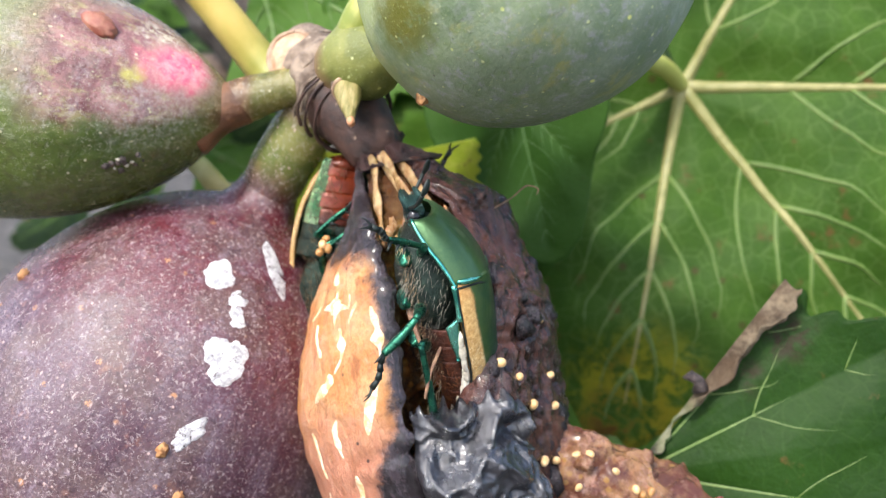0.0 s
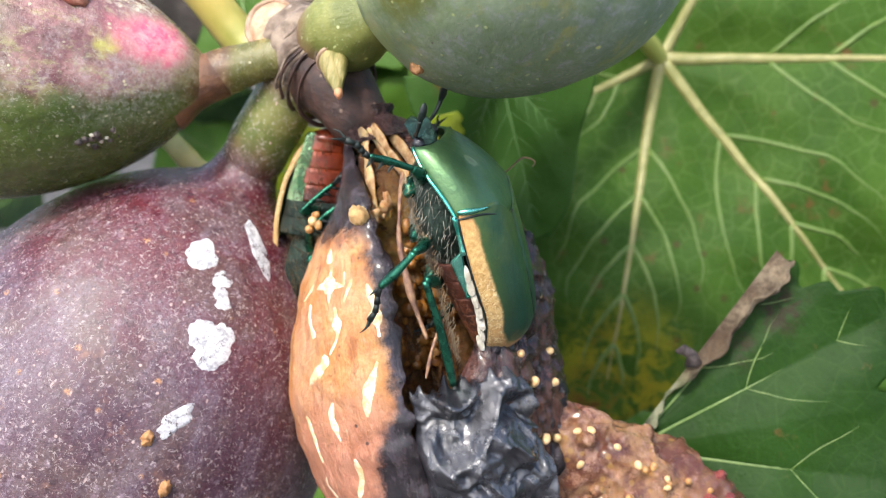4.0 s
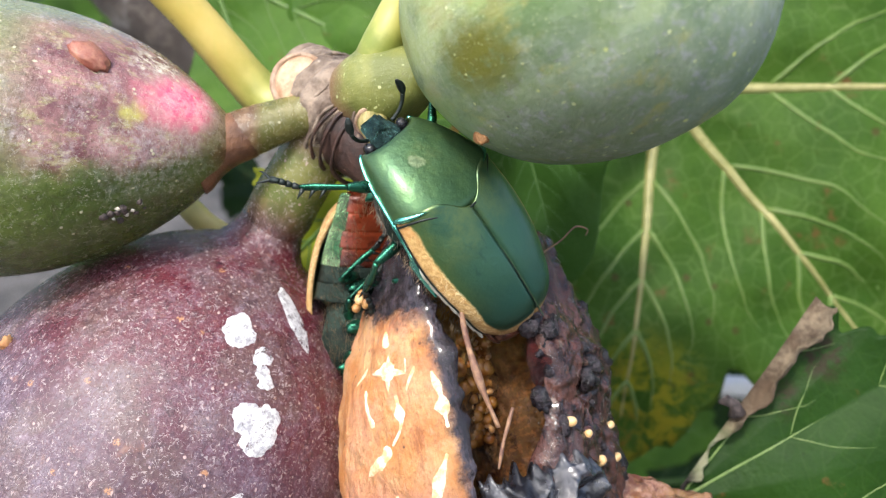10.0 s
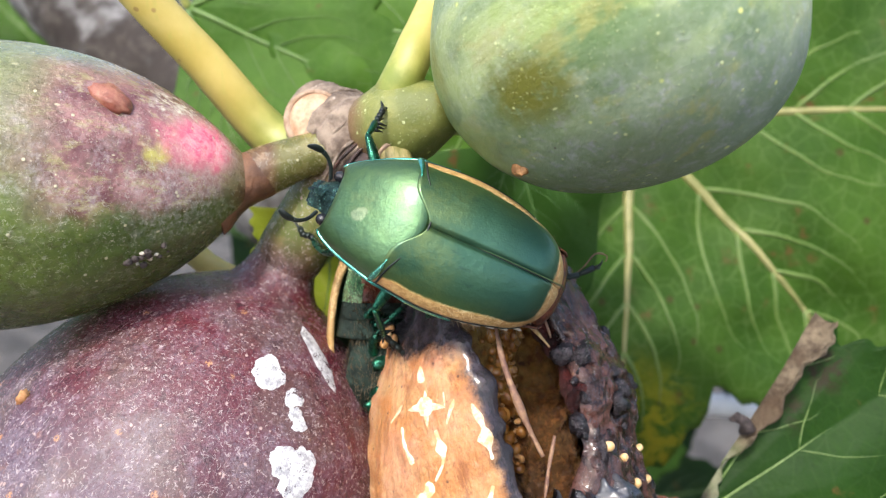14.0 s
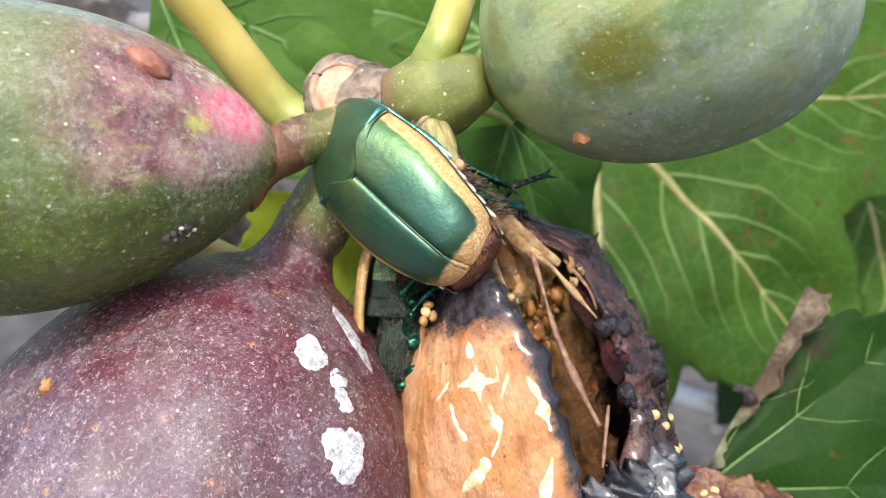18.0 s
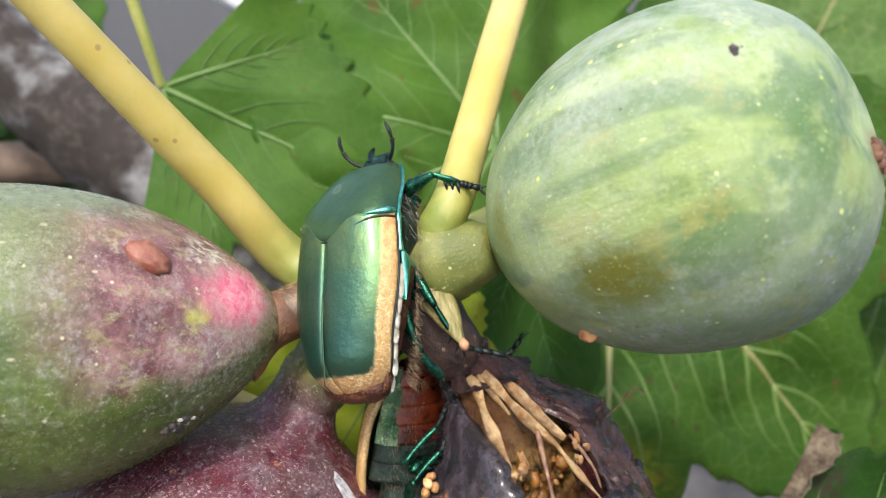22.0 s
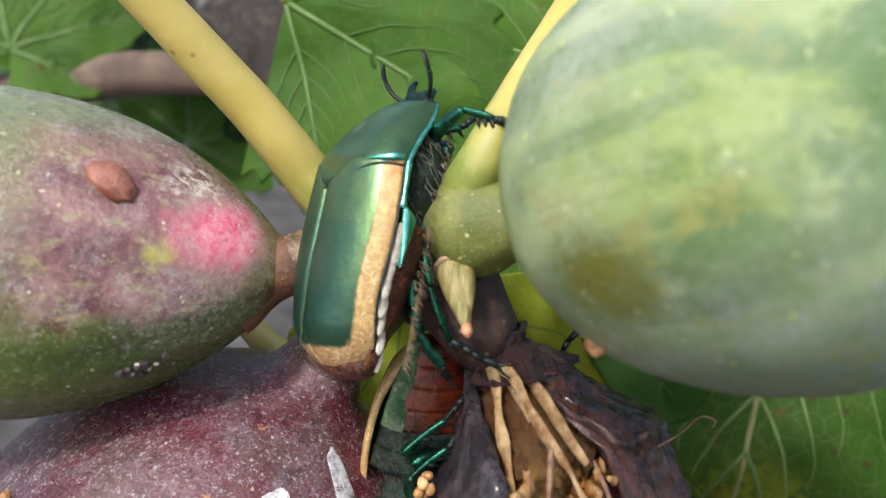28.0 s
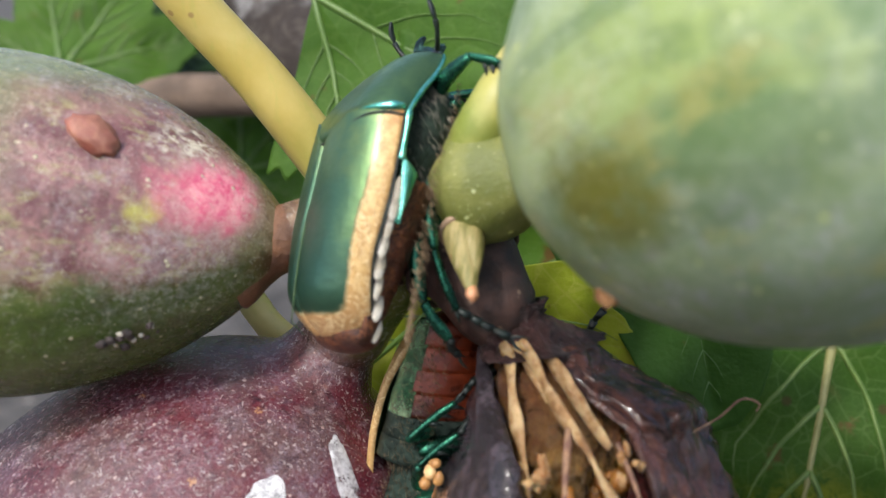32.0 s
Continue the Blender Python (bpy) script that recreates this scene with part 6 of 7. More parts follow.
def ellipsoid(c, r, wob=0.0, sub=3):
    return blob(bmesh.new(), c, r, wob, 2.0, sub)


# legs: side, root, knee, heel, tarsus points, thickness
LEGS = {
    "front": [(0.36, 0.85, -0.18), (0.78, 1.12, -0.12), (1.12, 1.38, -0.42), (1.3, 1.62, -0.55)],
    "middle": [(0.4, 0.25, -0.28), (0.95, 0.32, -0.3), (1.12, 0.02, -0.72), (1.2, -0.35, -0.92)],
    "hind": [(0.38, -0.35, -0.3), (0.92, -0.62, -0.34), (1.0, -1.2, -0.62), (1.08, -1.72, -0.82)],
}


def leg(parent, side, kind, pts=None):
    """One leg, its origin at the root, so that it can swing."""
    pts = [Vector(p) for p in (pts or LEGS[kind])]
    pts = [Vector((side * p.x, p.y, p.z)) for p in pts]
    root = pts[0]
    a, b, c, d = [p - root for p in pts]
    thick = {"front": 0.072, "middle": 0.085, "hind": 0.085}[kind]
    ob = part(kind + "_leg", tube(bmesh.new(), smooth_line([a, a.lerp(b, 0.5) + Vector((0, 0, 0.04)), b], 6), [thick * 0.75, thick * 1.15, thick, thick * 0.55], 12, flat=0.75), M_leg, parent, "metallic green leg", at=Matrix.Translation(root * CM))
    part("shin", tube(bmesh.new(), smooth_line([b, b.lerp(c, 0.5) + Vector((0, 0, 0.02)), c], 6), [thick * 0.5, thick * 0.55, thick * 0.72, thick * 0.5], 10, flat=0.7), M_leg, ob)
    dirn = (c - b).normalized()
    out = dirn.cross(Vector((0, 0, 1))).normalized()
    for u in (0.45, 0.68, 0.92):
        p = b.lerp(c, u)
        part("spine", tube(bmesh.new(), [p, p + (out * side * 0.13 + dirn * 0.07)], [0.035, 0.004], 6), M_leg_dark, ob)
    part("spine", tube(bmesh.new(), [c, c + dirn * 0.14 + out * 0.05], [0.03, 0.005], 6), M_leg_dark, ob)
    foot = bmesh.new()
    line = [c, c.lerp(d, 0.25), c.lerp(d, 0.5) + Vector((0, 0, 0.03)), c.lerp(d, 0.75) + Vector((0, 0, 0.04)), d]
    for k in range(4):
        tube(foot, [line[k], line[k].lerp(line[k + 1], 0.96)], [0.028, 0.042], 8)
    e = (d - c).normalized()
    o = e.cross(Vector((0, 0, 1))).normalized()
    for sg in (-1, 1):
        tube(foot, smooth_line([d, d + e * 0.08 + o * sg * 0.05, d + e * 0.13 + o * sg * 0.07 - Vector((0, 0, 0.05))], 4), [0.022, 0.014, 0.003], 6)
    part("foot", foot, M_leg_dark, ob, "dark clawed foot")
    return ob


def belly_plate(k, y, a0, a1, out):
    """One ring of the underside, from the angle a0 to a1 about the keel; each laps over the next."""
    bm = bmesh.new()
    rows = []
    for i in range(7):
        u = i / 6
        yy = y - 0.26 * u
        w = 0.74 * (1 - 0.3 * (max(0.0, 0.1 - yy) / 1.5) ** 1.6)
        lip = out + 0.01 * u ** 2 - 0.03 * max(0, u - 0.9) * 10 - 0.01 * (k + u)
        row = []
        for j in range(33):
            a = radians(a0 + (a1 - a0) * j / 32)
            row.append(bm.verts.new(((w + lip) * math.sin(a), yy, 0.04 - (0.5 - 0.035 * (k + u) + lip) * math.cos(a) ** (1 if math.cos(a) > 0 else 1))))
        rows.append(row)
    grid_faces(bm, rows)
    bmesh.ops.recalc_face_normals(bm, faces=bm.faces)
    bmesh.ops.solidify(bm, geom=list(bm.faces), thickness=0.02)
    return bm


def beetle(name, label, legs=None, mint=False, size=1.0):
    ob = thing(name, (0, 0, 0), label, "beetle", "fruit beetles")
    part("wing_case", wing_case(-1), M_shell, ob, "satin green wing case with tan margin")
    part("wing_case", wing_case(1), M_shell, ob, "satin green wing case with tan margin")
    for sg in (-1, 1):
        seam = [(sg * 0.006, 0.24 - 1.66 * q / 20, 0.62 * (1 - 0.06 * (1 - max(0.12, q / 20)) ** 2) * (1 - 0.5 * max(0, 0.12 + 0.86 * q / 20 - 0.5) ** 1.5) - 0.012 - (0.12 if q == 20 else 0)) for q in range(21)]
        part("seam_ridge", tube(bmesh.new(), seam, [0.005, 0.007, 0.007, 0.004], 6), M_shield if sg > 0 else M_leg_dark, ob)
    part("shield", shield(), M_shield, ob, "satin green shield plate")
    # a dark groove where the shield meets the wing cases
    line = []
    for j in range(41):
        u = 2 * j / 40 - 1
        th = u * radians(83)
        line.append((0.725 * math.copysign(abs(math.sin(th)) ** 0.88, th), 0.505 - 0.26 * math.exp(-(u / 0.42) ** 2), 0.5 * abs(math.cos(th)) ** 0.8 + 0.095))
    part("groove", tube(bmesh.new(), line, [0.013, 0.015, 0.013], 7), M_leg_dark, ob, "dark groove")
    rim = bmesh.new()
    for sg in (-1, 1):
        line = []
        for i in range(27):
            v = i / 26
            w = 0.38 + 0.36 * v ** 0.7
            h = 0.22 + 0.29 * math.sin(v * math.pi / 2) ** 0.8
            th = radians(97 - 14 * v)
            line.append((sg * w * math.sin(th) ** 0.88, 1.26 - 0.74 * v + 0.036 * (1 - v), h * math.copysign(abs(math.cos(th)) ** 0.8, math.cos(th)) + 0.01 + 0.09 * v - 0.16 * (1 - v) ** 1.5))
        tube(rim, line, [0.02, 0.026, 0.028, 0.02], 8)
    part("shield_rim", rim, M_edge_green, ob, "bright green rim")
    # bright plates at the shoulders: one before each wing case, a rim along its side and a wedge below
    for sg in () if mint else (-1, 1):
        line = []
        for q in range(13):
            u = 0.5 + 0.5 * q / 12
            th = u * radians(72)
            line.append((sg * (beetle_half(0) * math.sin(th) ** 0.86 + 0.01), 0.535 + 0.05 * u - 0.1 * (1 - u), wing_height(0) * math.cos(th) ** 0.85 - 0.005))
        part("shoulder_plate", tube(bmesh.new(), line, [0.006, 0.02, 0.034, 0.042, 0.02], 12, 0.1), M_edge_green, ob, "bright metallic green shoulder plate")
        part("side_rim", tube(bmesh.new(), [wing_edge(sg, 0.01 + 0.2 * q / 8, 0.05, 0.005) for q in range(9)], [0.04, 0.026, 0.024, 0.04], 10), M_edge_green, ob)
        bm = bmesh.new()
        rows = []
        for q in range(15):
            e = q / 14
            wide = 0.2 * min(1.0, e * 5) * (1 - e) ** 0.8
            hi = Vector(wing_edge(sg, 0.18 + 0.3 * e, 0.04 + 0.1 * e, 0.0))
            rows.append([bm.verts.new(hi + Vector((sg * 0.03 * math.sin(math.pi * k / 6), 0, -wide * k / 6))) for k in range(7)])
        grid_faces(bm, rows)
        bmesh.ops.recalc_face_normals(bm, faces=bm.faces)
        bmesh.ops.solidify(bm, geom=list(bm.faces), thickness=0.03)
        part("side_wedge", bm, M_edge_green, ob, "bright metallic green wedge")
        part("margin_line", tube(bmesh.new(), [wing_edge(sg, 0.01 + 0.97 * q / 40, 0.018, 0.006) for q in range(41)], [0.01, 0.013, 0.013, 0.01], 6), M_leg_dark, ob, "thin black margin")
    part("thorax", ellipsoid((0, 0.45, -0.1), (0.67, 0.74, 0.42), 0.12), M_thorax, ob, "dark hairy underside")
    for sg in (-1, 1):
        for y, z in ((0.84, -0.34), (0.3, -0.42), (-0.22, -0.38)):
            part("hip", blob(bmesh.new(), (sg * 0.3, y, z), (0.26, 0.12, 0.12), 0.25, 2.4, 3), M_leg, ob, "metallic green hip")
    for k in range(6):
        y = 0.0 - 0.23 * k
        part("belly_plate", belly_plate(k, y, -100, 100, 0.0), M_belly_dark if not mint else M_belly if k > 1 else M_thorax, ob, "red-brown belly plate" if k > 1 or not mint else "dark belly plate")
        if mint and k > 1:
            part("side_plate", belly_plate(k, y, -100, -58 - 5 * (k % 2), 0.012), M_belly_green, ob, "pale metallic green side plate")
    part("tail_plate", ellipsoid((0, -1.34, 0.0), (0.45, 0.16, 0.26), 0.05), M_belly if mint else M_belly_dark, ob)
    # pale downy plates below the margin, each lapping the next
    for sg in () if mint else (-1, 1):
        for q in range(8):
            v = 0.3 + 0.083 * q
            c = (Vector(wing_edge(sg, v, 0.08, -0.008)) + Vector(wing_edge(sg, v + 0.07, 0.085, -0.008))) / 2
            part("pale_plate", blob(bmesh.new(), c, (0.02, 0.12, 0.045 + 0.008 * math.sin(q * 2.1)), 0.1, 2.5, 3), M_fringe, ob, "pale downy plate")
    # a rim of hair along the sides
    hair = bmesh.new()
    rr = random.Random(11)
    for k in range(1100):
        sg = rr.choice((-1, 1))
        y = rr.uniform(-1.3, 1.0)
        x = sg * (0.74 if y < 0.4 else 0.62) * (1 - 0.2 * max(0, -y - 0.6)) * rr.uniform(0.5, 0.98)
        z = 0.02 - 0.46 * math.sqrt(max(0.0, 1 - (x / 0.76) ** 2))
        p = Vector((x, y, z))
        tube(hair, [p, p + Vector((sg * rr.uniform(0.02, 0.09), rr.uniform(-0.1, 0.0), -rr.uniform(0.0, 0.07)))], [0.004, 0.0012], 3)
    tagged(part("hair", hair, M_hair, ob, "short tan hair"), kind="stuff")
    down = bmesh.new()
    for k in range(480):
        d = Vector((rr.choice((-1, 1)) * rr.uniform(0.45, 1.0), rr.uniform(-0.8, 0.9), rr.uniform(-0.9, 0.35))).normalized()
        p = Vector((0.67 * d.x, 0.45 + 0.74 * d.y, -0.1 + 0.42 * d.z))
        q = p + Vector((d.x * 0.05, rr.uniform(-0.13, -0.03), rr.uniform(-0.09, 0.01)))
        tube(down, [p, q], [0.0045, 0.0012], 3)
    tagged(part("down", down, M_down if not mint else M_hair, ob, "silvery down on the underside"), kind="stuff")
    head = part("head", blob(bmesh.new(), (0, 1.25, -0.18), (0.21, 0.22, 0.13), 0.1, 2.0, 3), M_head, ob, "small dark green head")
    bm = bmesh.new()
    bmesh.ops.create_cube(bm, size=1.0)
    for v in bm.verts:
        v.co = Vector((v.co.x * (0.3 if v.co.y > 0 else 0.35), 1.42 + v.co.y * 0.24, -0.3 + 0.1 * (v.co.y < 0) + v.co.z * (0.06 if v.co.y > 0 else 0.13)))
    bmesh.ops.bevel(bm, geom=bm.edges[:], offset=0.03, segments=2, affect="EDGES")
    part("face_plate", bm, M_head, head)
    part("horn", tube(bmesh.new(), smooth_line([(0, 1.38, -0.1), (0, 1.48, -0.1), (0, 1.56, -0.14)], 4), [0.05, 0.04, 0.02], 8), M_head, head)
    for sg in (-1, 1):
        part("eye", ellipsoid((sg * 0.26, 1.28, -0.17), (0.07, 0.085, 0.08)), M_eye, head, "glossy black eye")
        pts = [(sg * 0.2, 1.38, -0.2), (sg * 0.31, 1.43, -0.13), (sg * 0.38, 1.5, -0.07), (sg * 0.41, 1.57, -0.02)]
        ant = part("antenna", tube(bmesh.new(), smooth_line(pts, 5), [0.025, 0.022, 0.022, 0.03], 8), M_leg_dark, head, "black clubbed antenna")
        part("club", tube(bmesh.new(), smooth_line([pts[-1], (sg * 0.41, 1.66, 0.04), (sg * 0.38, 1.75, 0.08)], 5), [0.025, 0.05, 0.046, 0.016], 8, flat=0.5), M_leg_dark, ant)
    out = []
    for sg in (-1, 1):
        for kind in ("front", "middle", "hind"):
            out.append(leg(ob, sg, kind, (legs or {}).get((sg, kind))))
    for piece in ob.children_recursive:
        piece.data.transform(Matrix.Scale(size, 4))
        piece.matrix_basis.translation = piece.matrix_basis.translation * size
    return ob, out


CLIMBING_LEGS = {
    (1, "front"): [(0.36, 0.85, -0.18), (0.86, 1.16, -0.2), (1.1, 1.1, -0.4), (1.3, 1.06, -0.52)],
    (1, "middle"): [(0.4, 0.25, -0.28), (0.6, -0.5, -0.38), (0.62, -0.95, -0.7), (0.88, -1.1, -1.12)],
    (1, "hind"): [(0.38, -0.35, -0.3), (0.45, -0.95, -0.46), (0.48, -1.2, -0.76), (0.36, -1.3, -0.95)],
    (-1, "hind"): [(0.38, -0.35, -0.3), (0.84, -0.08, -0.31), (0.96, -1.4, -0.32), (0.99, -2.3, -0.26)],
}
TUCKED_LEGS = {
    (-1, "front"): [(0.36, 0.85, -0.18), (0.5, 0.6, -0.5), (0.3, 0.3, -0.6), (0.2, 0.0, -0.62)],
    (-1, "middle"): [(0.4, 0.25, -0.28), (0.6, -0.1, -0.5), (0.3, -0.45, -0.64), (0.12, -0.7, -0.68)],
    (-1, "hind"): [(0.38, -0.35, -0.3), (0.7, -0.35, -0.42), (0.36, -0.75, -0.6), (0.1, -1.05, -0.64)],
}
b1, b1_legs = beetle("fruit_beetle", "large green fruit beetle with tan-edged wing cases, climbing", CLIMBING_LEGS, False, 1.03)
b2, b2_legs = beetle("fruit_beetle", "second green fruit beetle wedged between two figs, orange-red belly showing", TUCKED_LEGS, True)
fwd = Vector((0.25, -0.6, -0.76)).normalized()
back = Vector((-0.6, 0.75, -0.1))
m2 = frame_of(Vector((-1.72, 12.68, -4.35)) + fwd * 0.25, back, fwd.cross(back))
b2.matrix_world = m2

# ---- what lies behind ----
bm = bmesh.new()
rows = []
for i in range(41):
    row = []
    for j in range(41):
        x, y = (i - 20) / 20, (j - 20) / 20
        x, y = math.copysign(abs(x) ** 2.2, x) * 3000, math.copysign(abs(y) ** 2.2, y) * 3000
        row.append(bm.verts.new((x, y, -75 + 3 * noise.noise(Vector((x, y, 0)) * 0.02))))
    rows.append(row)
grid_faces(bm, rows)
bmesh.ops.recalc_face_normals(bm, faces=bm.faces)
tagged(new("ground", finish("ground", bm, M_ground)), "bare grey-brown garden soil", "ground", kind="structure")

branch = thing("fig_branch", (-9, 26, -6), "weathered grey fig branch out of focus", "branch")
o = Vector((-9, 26, -6))
part("limb", tube(bmesh.new(), smooth_line([Vector(p) - o for p in ((-11, 26.5, 3), (-8.2, 25.8, -0.6), (-6.2, 25.0, -2.3), (-3.4, 23.8, -4.6), (-2.0, 25.0, -14), (-1, 30, -76))], 10), [1.2, 1.3, 1.5, 1.7, 2.0, 2.4], 20, 0.12), M_grey_bark, branch)


M_far_twig = plain("brown_bark", (0.1, 0.07, 0.05), (0.2, 0.14, 0.1), 1.2, 0.85, bump=0.8, dist=0.1)


def limb(name, pts, radii, mt, label, category):
    o = Vector(pts[0])
    ob = thing(name, o, label, category)
    part("limb", tube(bmesh.new(), smooth_line([Vector(p) - o for p in pts], 10), radii, 18, 0.1), mt, ob)
    return ob


limb("fig_branch", [(-22.0, 29.0, -6.0), (-16.2, 28.6, -4.8), (-10.9, 28.3, -3.7), (-6.0, 27.5, -3.6)], [0.7, 0.65, 0.6, 0.5], M_far_twig, "thin brown fig branch out of focus", "branch")
limb("leaf_stalk", [(-5.4, 15.2, -3.3), (-4.6, 14.7, -3.7), (-4.0, 14.2, -4.05), (-3.0, 13.6, -4.4)], [0.17, 0.18, 0.2], M_petiole, "thin yellow leaf stalk between the figs", "leaf stalk")
limb("plastic_pipe", [(2.0, 30.0, -15.0), (9.4, 26.6, -13.5), (12.0, 25.9, -14.0), (20.0, 23.0, -15.5)], [0.35, 0.35, 0.35], M_pipe, "white plastic pipe behind the leaves", "pipe")
limb("plastic_pipe", [(-8.0, 50.0, 2.5), (-2.8, 45.1, 0.1), (-0.2, 41.7, -1.4), (4.0, 36.0, -4.0)], [0.5, 0.5, 0.5], M_pipe, "white plastic pipe behind the leaves", "pipe")

board = thing("wooden_board", (0, 0, 0), "weathered beige wooden board out of focus", "board")
bm = bmesh.new()
bmesh.ops.create_cube(bm, size=1.0)
pa, pb = Vector((41.3, 70.5, 2.5)), Vector((57.5, 58.0, -6.0))
for v in bm.verts:
    v.co = Vector((v.co.x * (pb - pa).length * 1.3, v.co.y * 2.0, v.co.z * 6.5))
bmesh.ops.bevel(bm, geom=bm.edges[:], offset=0.2, segments=2, affect="EDGES")
board.matrix_world = frame_of((pa + pb) / 2, (0.05, -0.3, 0.95), pb - pa)
part("plank", bm, M_board, board)

fly = thing("fruit_fly", (0, 0, 0), "tiny brown fruit fly wandering over the figs", "fly")
M_fly = plain("fly_body", (0.2, 0.1, 0.04), (0.36, 0.2, 0.08), 14, 0.4)
M_wing = plain("fly_wing", (0.22, 0.15, 0.08), (0.36, 0.27, 0.16), 14, 0.3)
part("body", ellipsoid((0, -0.02, 0.05), (0.045, 0.11, 0.045), 0.1, 2), M_fly, fly)
part("head", ellipsoid((0, 0.12, 0.05), (0.045, 0.035, 0.04), 0.05, 2), M_belly, fly, "red-brown head")
for sg in (-1, 1):
    part("wing", ellipsoid((sg * 0.02, -0.1, 0.085 + 0.006 * sg), (0.036, 0.13, 0.006), 0.05, 2), M_wing, fly, "clear brownish wing")
    for k in range(3):
        part("leg", tube(bmesh.new(), [(sg * 0.03, 0.06 - 0.05 * k, 0.04), (sg * 0.09, 0.08 - 0.07 * k, 0.05), (sg * 0.11, 0.1 - 0.1 * k, 0.0)], [0.008, 0.006, 0.004], 5), M_fly, fly)

# seconds, place, forward, back (cm)
CLIMB = [
    (0, 0, 10.83, -4.58, -0.1, -0.1, 0.99, 0.96, 0.1, 0.15),
    (1, 0.1, 10.77, -4.35, -0.15, -0.16, 0.972, 0.98, -0.03, 0.13),
    (2, 0.17, 10.78, -4.4, -0.164, -0.183, 0.969, 0.985, -0.088, 0.15),
    (3, 0.2, 11.05, -4.3, -0.33, 0.06, 0.93, 0.8, -0.46, 0.33),
    (4, 0.35, 10.74, -3.99, -0.26, -0.06, 0.964, 0.935, -0.24, 0.235),
    (6.5, 0.17, 10.77, -4.04, 0.17, -0.232, 0.958, 0.951, -0.272, -0.148),
    (7, 0.26, 10.85, -4.03, 0.14, -0.28, 0.95, 0.98, -0.09, -0.17),
    (8, 0.05, 10.89, -3.79, -0.25, 0.05, 0.967, 0.965, -0.08, 0.25),
    (9, -0.32, 11, -3.42, -0.47, -0.157, 0.868, 0.732, -0.619, 0.284),
    (10, -0.47, 11.3, -3.16, -0.541, -0.007, 0.841, 0.494, -0.812, 0.311),
    (11, -0.69, 11, -3.04, -0.693, -0.142, 0.707, 0.6, -0.658, 0.455),
    (12, -0.87, 11.15, -3, -0.872, 0.052, 0.486, 0.221, -0.846, 0.486),
    (13, -1.04, 10.7, -2.78, -0.888, -0.13, 0.437, 0.34, -0.81, 0.47),
    (14, -1.06, 11, -2.85, -0.895, 0.104, 0.435, 0.081, -0.919, 0.387),
    (16.5, -1.79, 11.97, -2.88, -0.741, 0.488, 0.46, -0.431, -0.872, 0.232),
    (17, -1.95, 12.09, -2.67, -0.699, 0.481, 0.529, -0.523, -0.849, 0.081),
    (18, -1.9, 12.2, -2.76, -0.54, 0.65, 0.52, -0.7, -0.7, 0.15),
    (19, -2.1, 12.45, -2.8, -0.41, 0.64, 0.645, -0.77, -0.63, 0.12),
    (20, -2.26, 12.42, -2.44, -0.38, 0.53, 0.76, -0.72, -0.67, 0.09),
    (20.5, -2.42, 12.6, -1.98, -0.15, 0.461, 0.875, -0.707, -0.669, 0.231),
    (21, -2.24, 12.66, -1.84, 0.023, 0.467, 0.884, -0.802, -0.519, 0.295),
    (22, -2.3, 12.51, -1.78, 0.12, 0.511, 0.851, -0.79, -0.47, 0.394),
    (32, -2.3, 12.51, -1.78, 0.12, 0.511, 0.851, -0.79, -0.47, 0.394),
]


def body_pose(x, y, z, fx, fy, fz, bx, by, bz):
    f = Vector((fx, fy, fz)).normalized()
    return frame_of((x, y, z), (bx, by, bz), f.cross(Vector((bx, by, bz))))


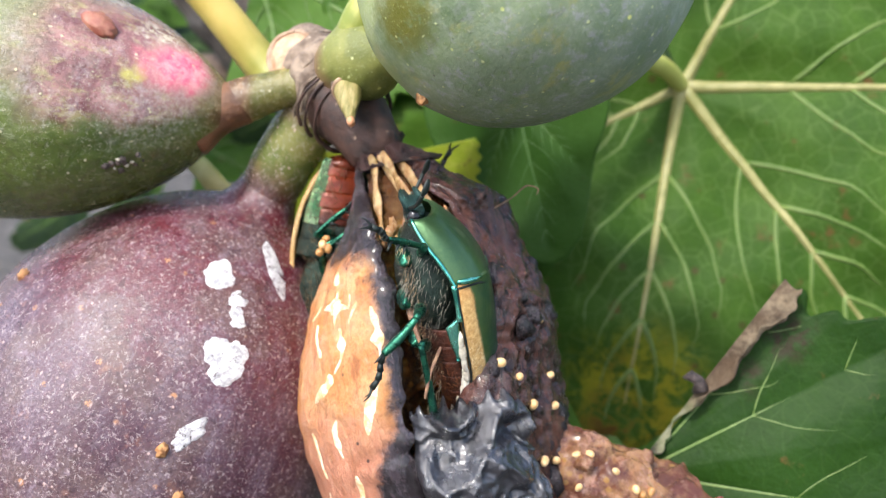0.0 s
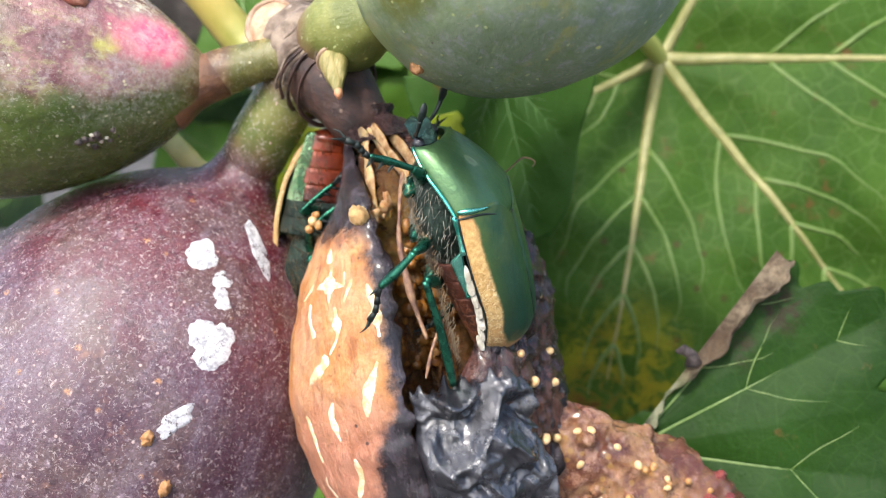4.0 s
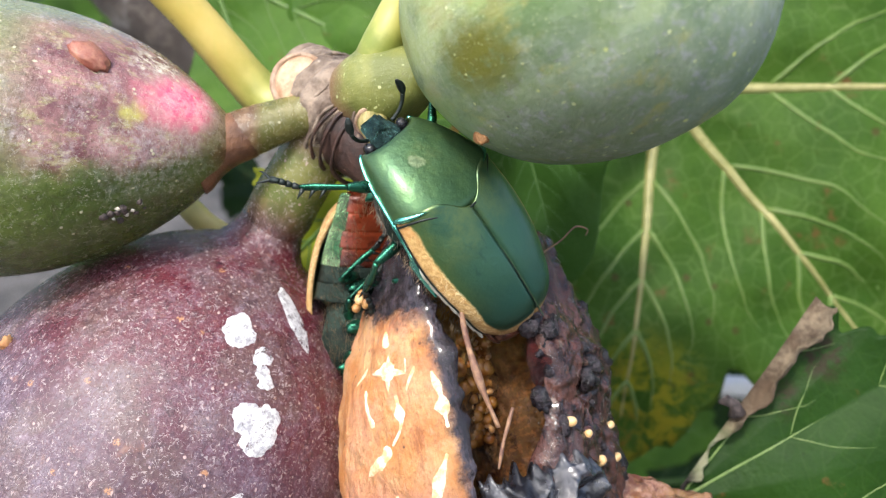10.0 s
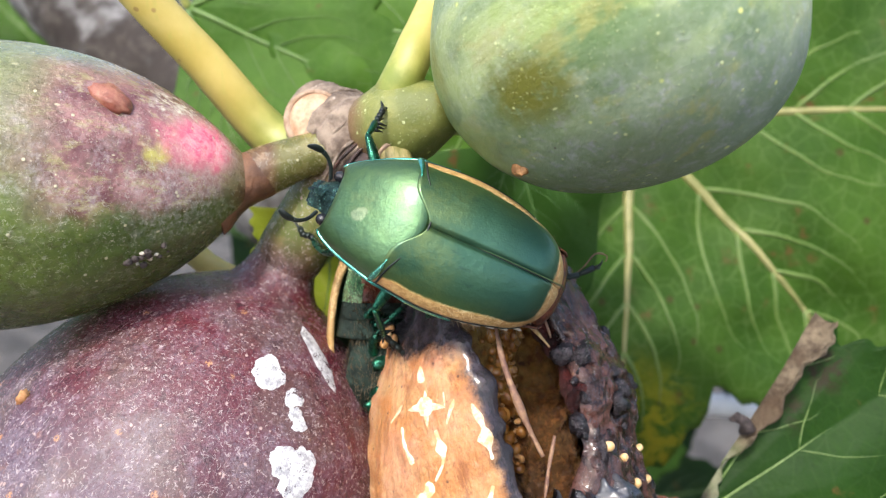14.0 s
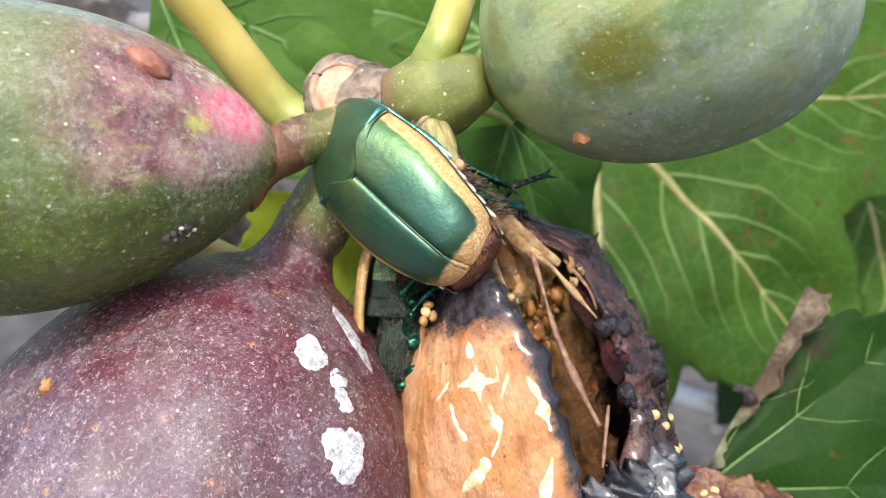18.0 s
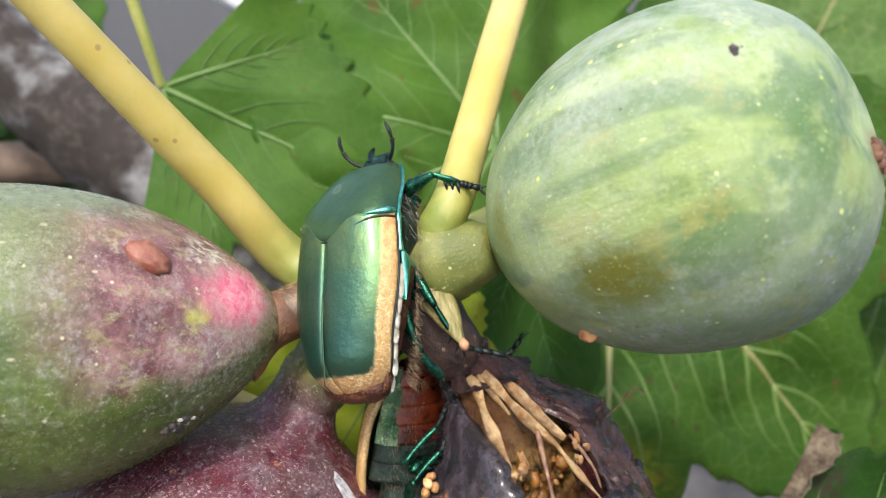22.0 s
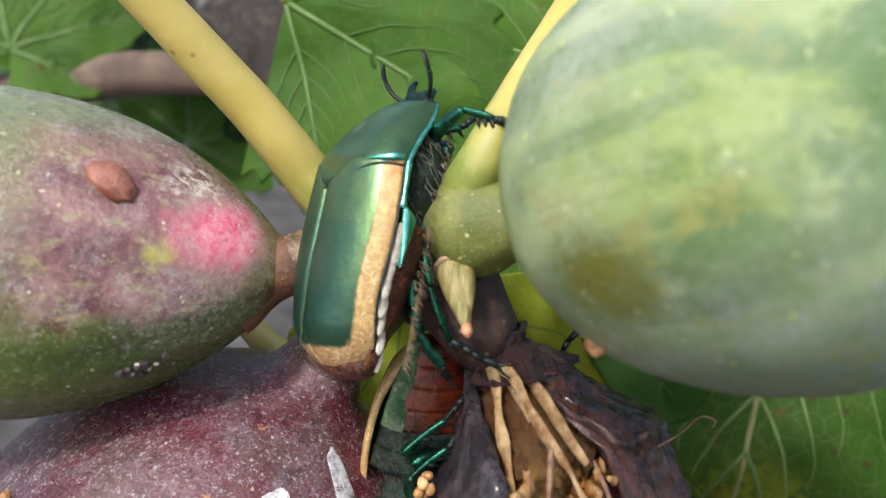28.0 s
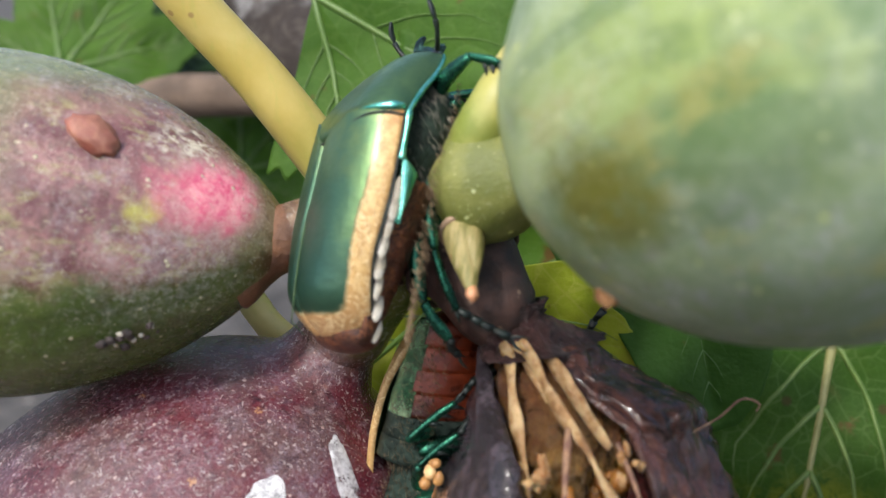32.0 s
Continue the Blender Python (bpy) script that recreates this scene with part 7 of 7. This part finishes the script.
def motions():
    """Key all that moves."""
    walk(b1, [(r[0], body_pose(*r[1:])) for r in CLIMB])
    perch = f3_m @ (f3_tree.find_nearest(f3((-0.33, 9.95, 0.61)))[0] * CM) / CM
    # the fly strolls on the ripe fig, then flits over to the green one and away
    wander = [(0.0, (-5.6, 10.3, -5.6), (-0.6, -0.6, 0.5)), (5.8, (-5.2, 10.0, -5.6), (-0.5, -0.7, 0.5)), (6.5, (-4.62, 9.93, -5.41), (-0.2, -0.8, 0.5)), (8.0, (-5.0, 9.6, -6.2), (-0.3, -0.8, 0.5)), (12.6, (-2.88, 10.27, -5.93), (0.1, -0.9, 0.4)), (13.4, (-2.88, 10.27, -5.93), (0.1, -0.9, 0.4)),
              (14.5, (-3.6, 9.6, -6.8), (0, -0.9, 0.4)), (18.2, (-4.6, 9.3, -7.4), (0, -0.9, 0.4)), (18.7, (-5.11, 10.44, -2.14), (0, -0.8, 0.6)), (19.0, (-5.11, 10.44, -2.14), (0, -0.8, 0.6)), (19.6, (-3.5, 8.0, 0.0), (0, -0.8, 0.6)), (20.8, perch, (-0.3, -0.7, 0.7)), (21.3, perch, (-0.3, -0.7, 0.7)), (21.85, (1.5, 9.5, 4.5), (0, -0.5, 0.9)), (24.0, (6.0, 14.0, 9.0), (0, -0.5, 0.9)), (32.0, (14.0, 30.0, 20.0), (0, -0.5, 0.9))]
    walk(fly, [(t, frame_of(p, n, (0.8, 0.1, 0.6))) for t, p, n in wander])
    # a crumb is pushed about by its legs, then drops into the hollow
    for_crumb = [(0, -0.74, 11.52, -4.0), (1.6, -0.76, 11.39, -4.05), (2.2, -0.77, 11.27, -4.1), (3, -1.11, 10.88, -4.18), (4, -1.0, 11.0, -3.82), (6.5, -0.6, 10.99, -4.22), (7.2, -0.71, 10.96, -4.29), (8, -0.69, 11.02, -4.14), (8.6, -0.71, 11.14, -4.24), (9.0, -0.65, 11.67, -5.05), (9.3, -0.64, 12.02, -5.87), (32, -0.64, 12.02, -5.87)]
    walk(crumb, [(t, Matrix.Translation(Vector((x, y, z)) * CM) @ Euler((0.3 * t, 0.2 * t, 0)).to_matrix().to_4x4() if t < 10 else Matrix.Translation(Vector((x, y, z)) * CM) @ Euler((2.79, 1.86, 0)).to_matrix().to_4x4()) for t, x, y, z in for_crumb])
    # its legs step in turn while it climbs
    for k, ob in enumerate(b1_legs):
        root = ob.matrix_basis.copy()
        rows = [(0.0, root)]
        t = 0.6 + 0.17 * k
        tuck = Euler((0, radians({0: -65, 2: -40}.get(k, 0)), radians({0: -15, 2: -25}.get(k, 0)))).to_matrix().to_4x4()
        under = Euler((0, radians(-60), radians(40))).to_matrix().to_4x4()
        while t < 22.0:
            size = 9 if t < 8 or 13.5 < t < 17 else 15
            root_now = root @ under if k == 2 and 9.6 < t < 15 else root @ tuck if t > (11.4 if k == 0 else 15) else root
            if k == 3 and 15.8 < t < 20.0:
                # the right fore leg reaches up to the stalk
                rows.append((t, root @ Euler((radians(0), radians(20), radians(-20))).to_matrix().to_4x4()))
                t += 0.9
                continue
            rows.append((t, root_now @ Euler((radians(0.4 * size * (k % 2)), 0, radians(size * (-1) ** (len(rows) + k)))).to_matrix().to_4x4()))
            t += 0.9
        rows += [(22.5, root @ tuck), (32.0, root @ tuck)]
        walk(ob, rows)
    # the rotten fig springs back once the beetle has left it
    sway = [(0.0, -0.09, 0.12), (2.0, -0.02, 0.14), (3.0, -0.06, 0.22), (4.0, -0.05, 0.13), (6.5, -0.04, 0.09), (8.0, -0.03, 0.09), (8.6, 0.0, 0.03), (9.6, 0.0, 0.0), (32.0, 0.0, 0.0)]
    walk(dead, [(t, Matrix.Translation(Vector((dx, 0, dz)) * CM) @ dead_m) for t, dx, dz in sway])


motions()
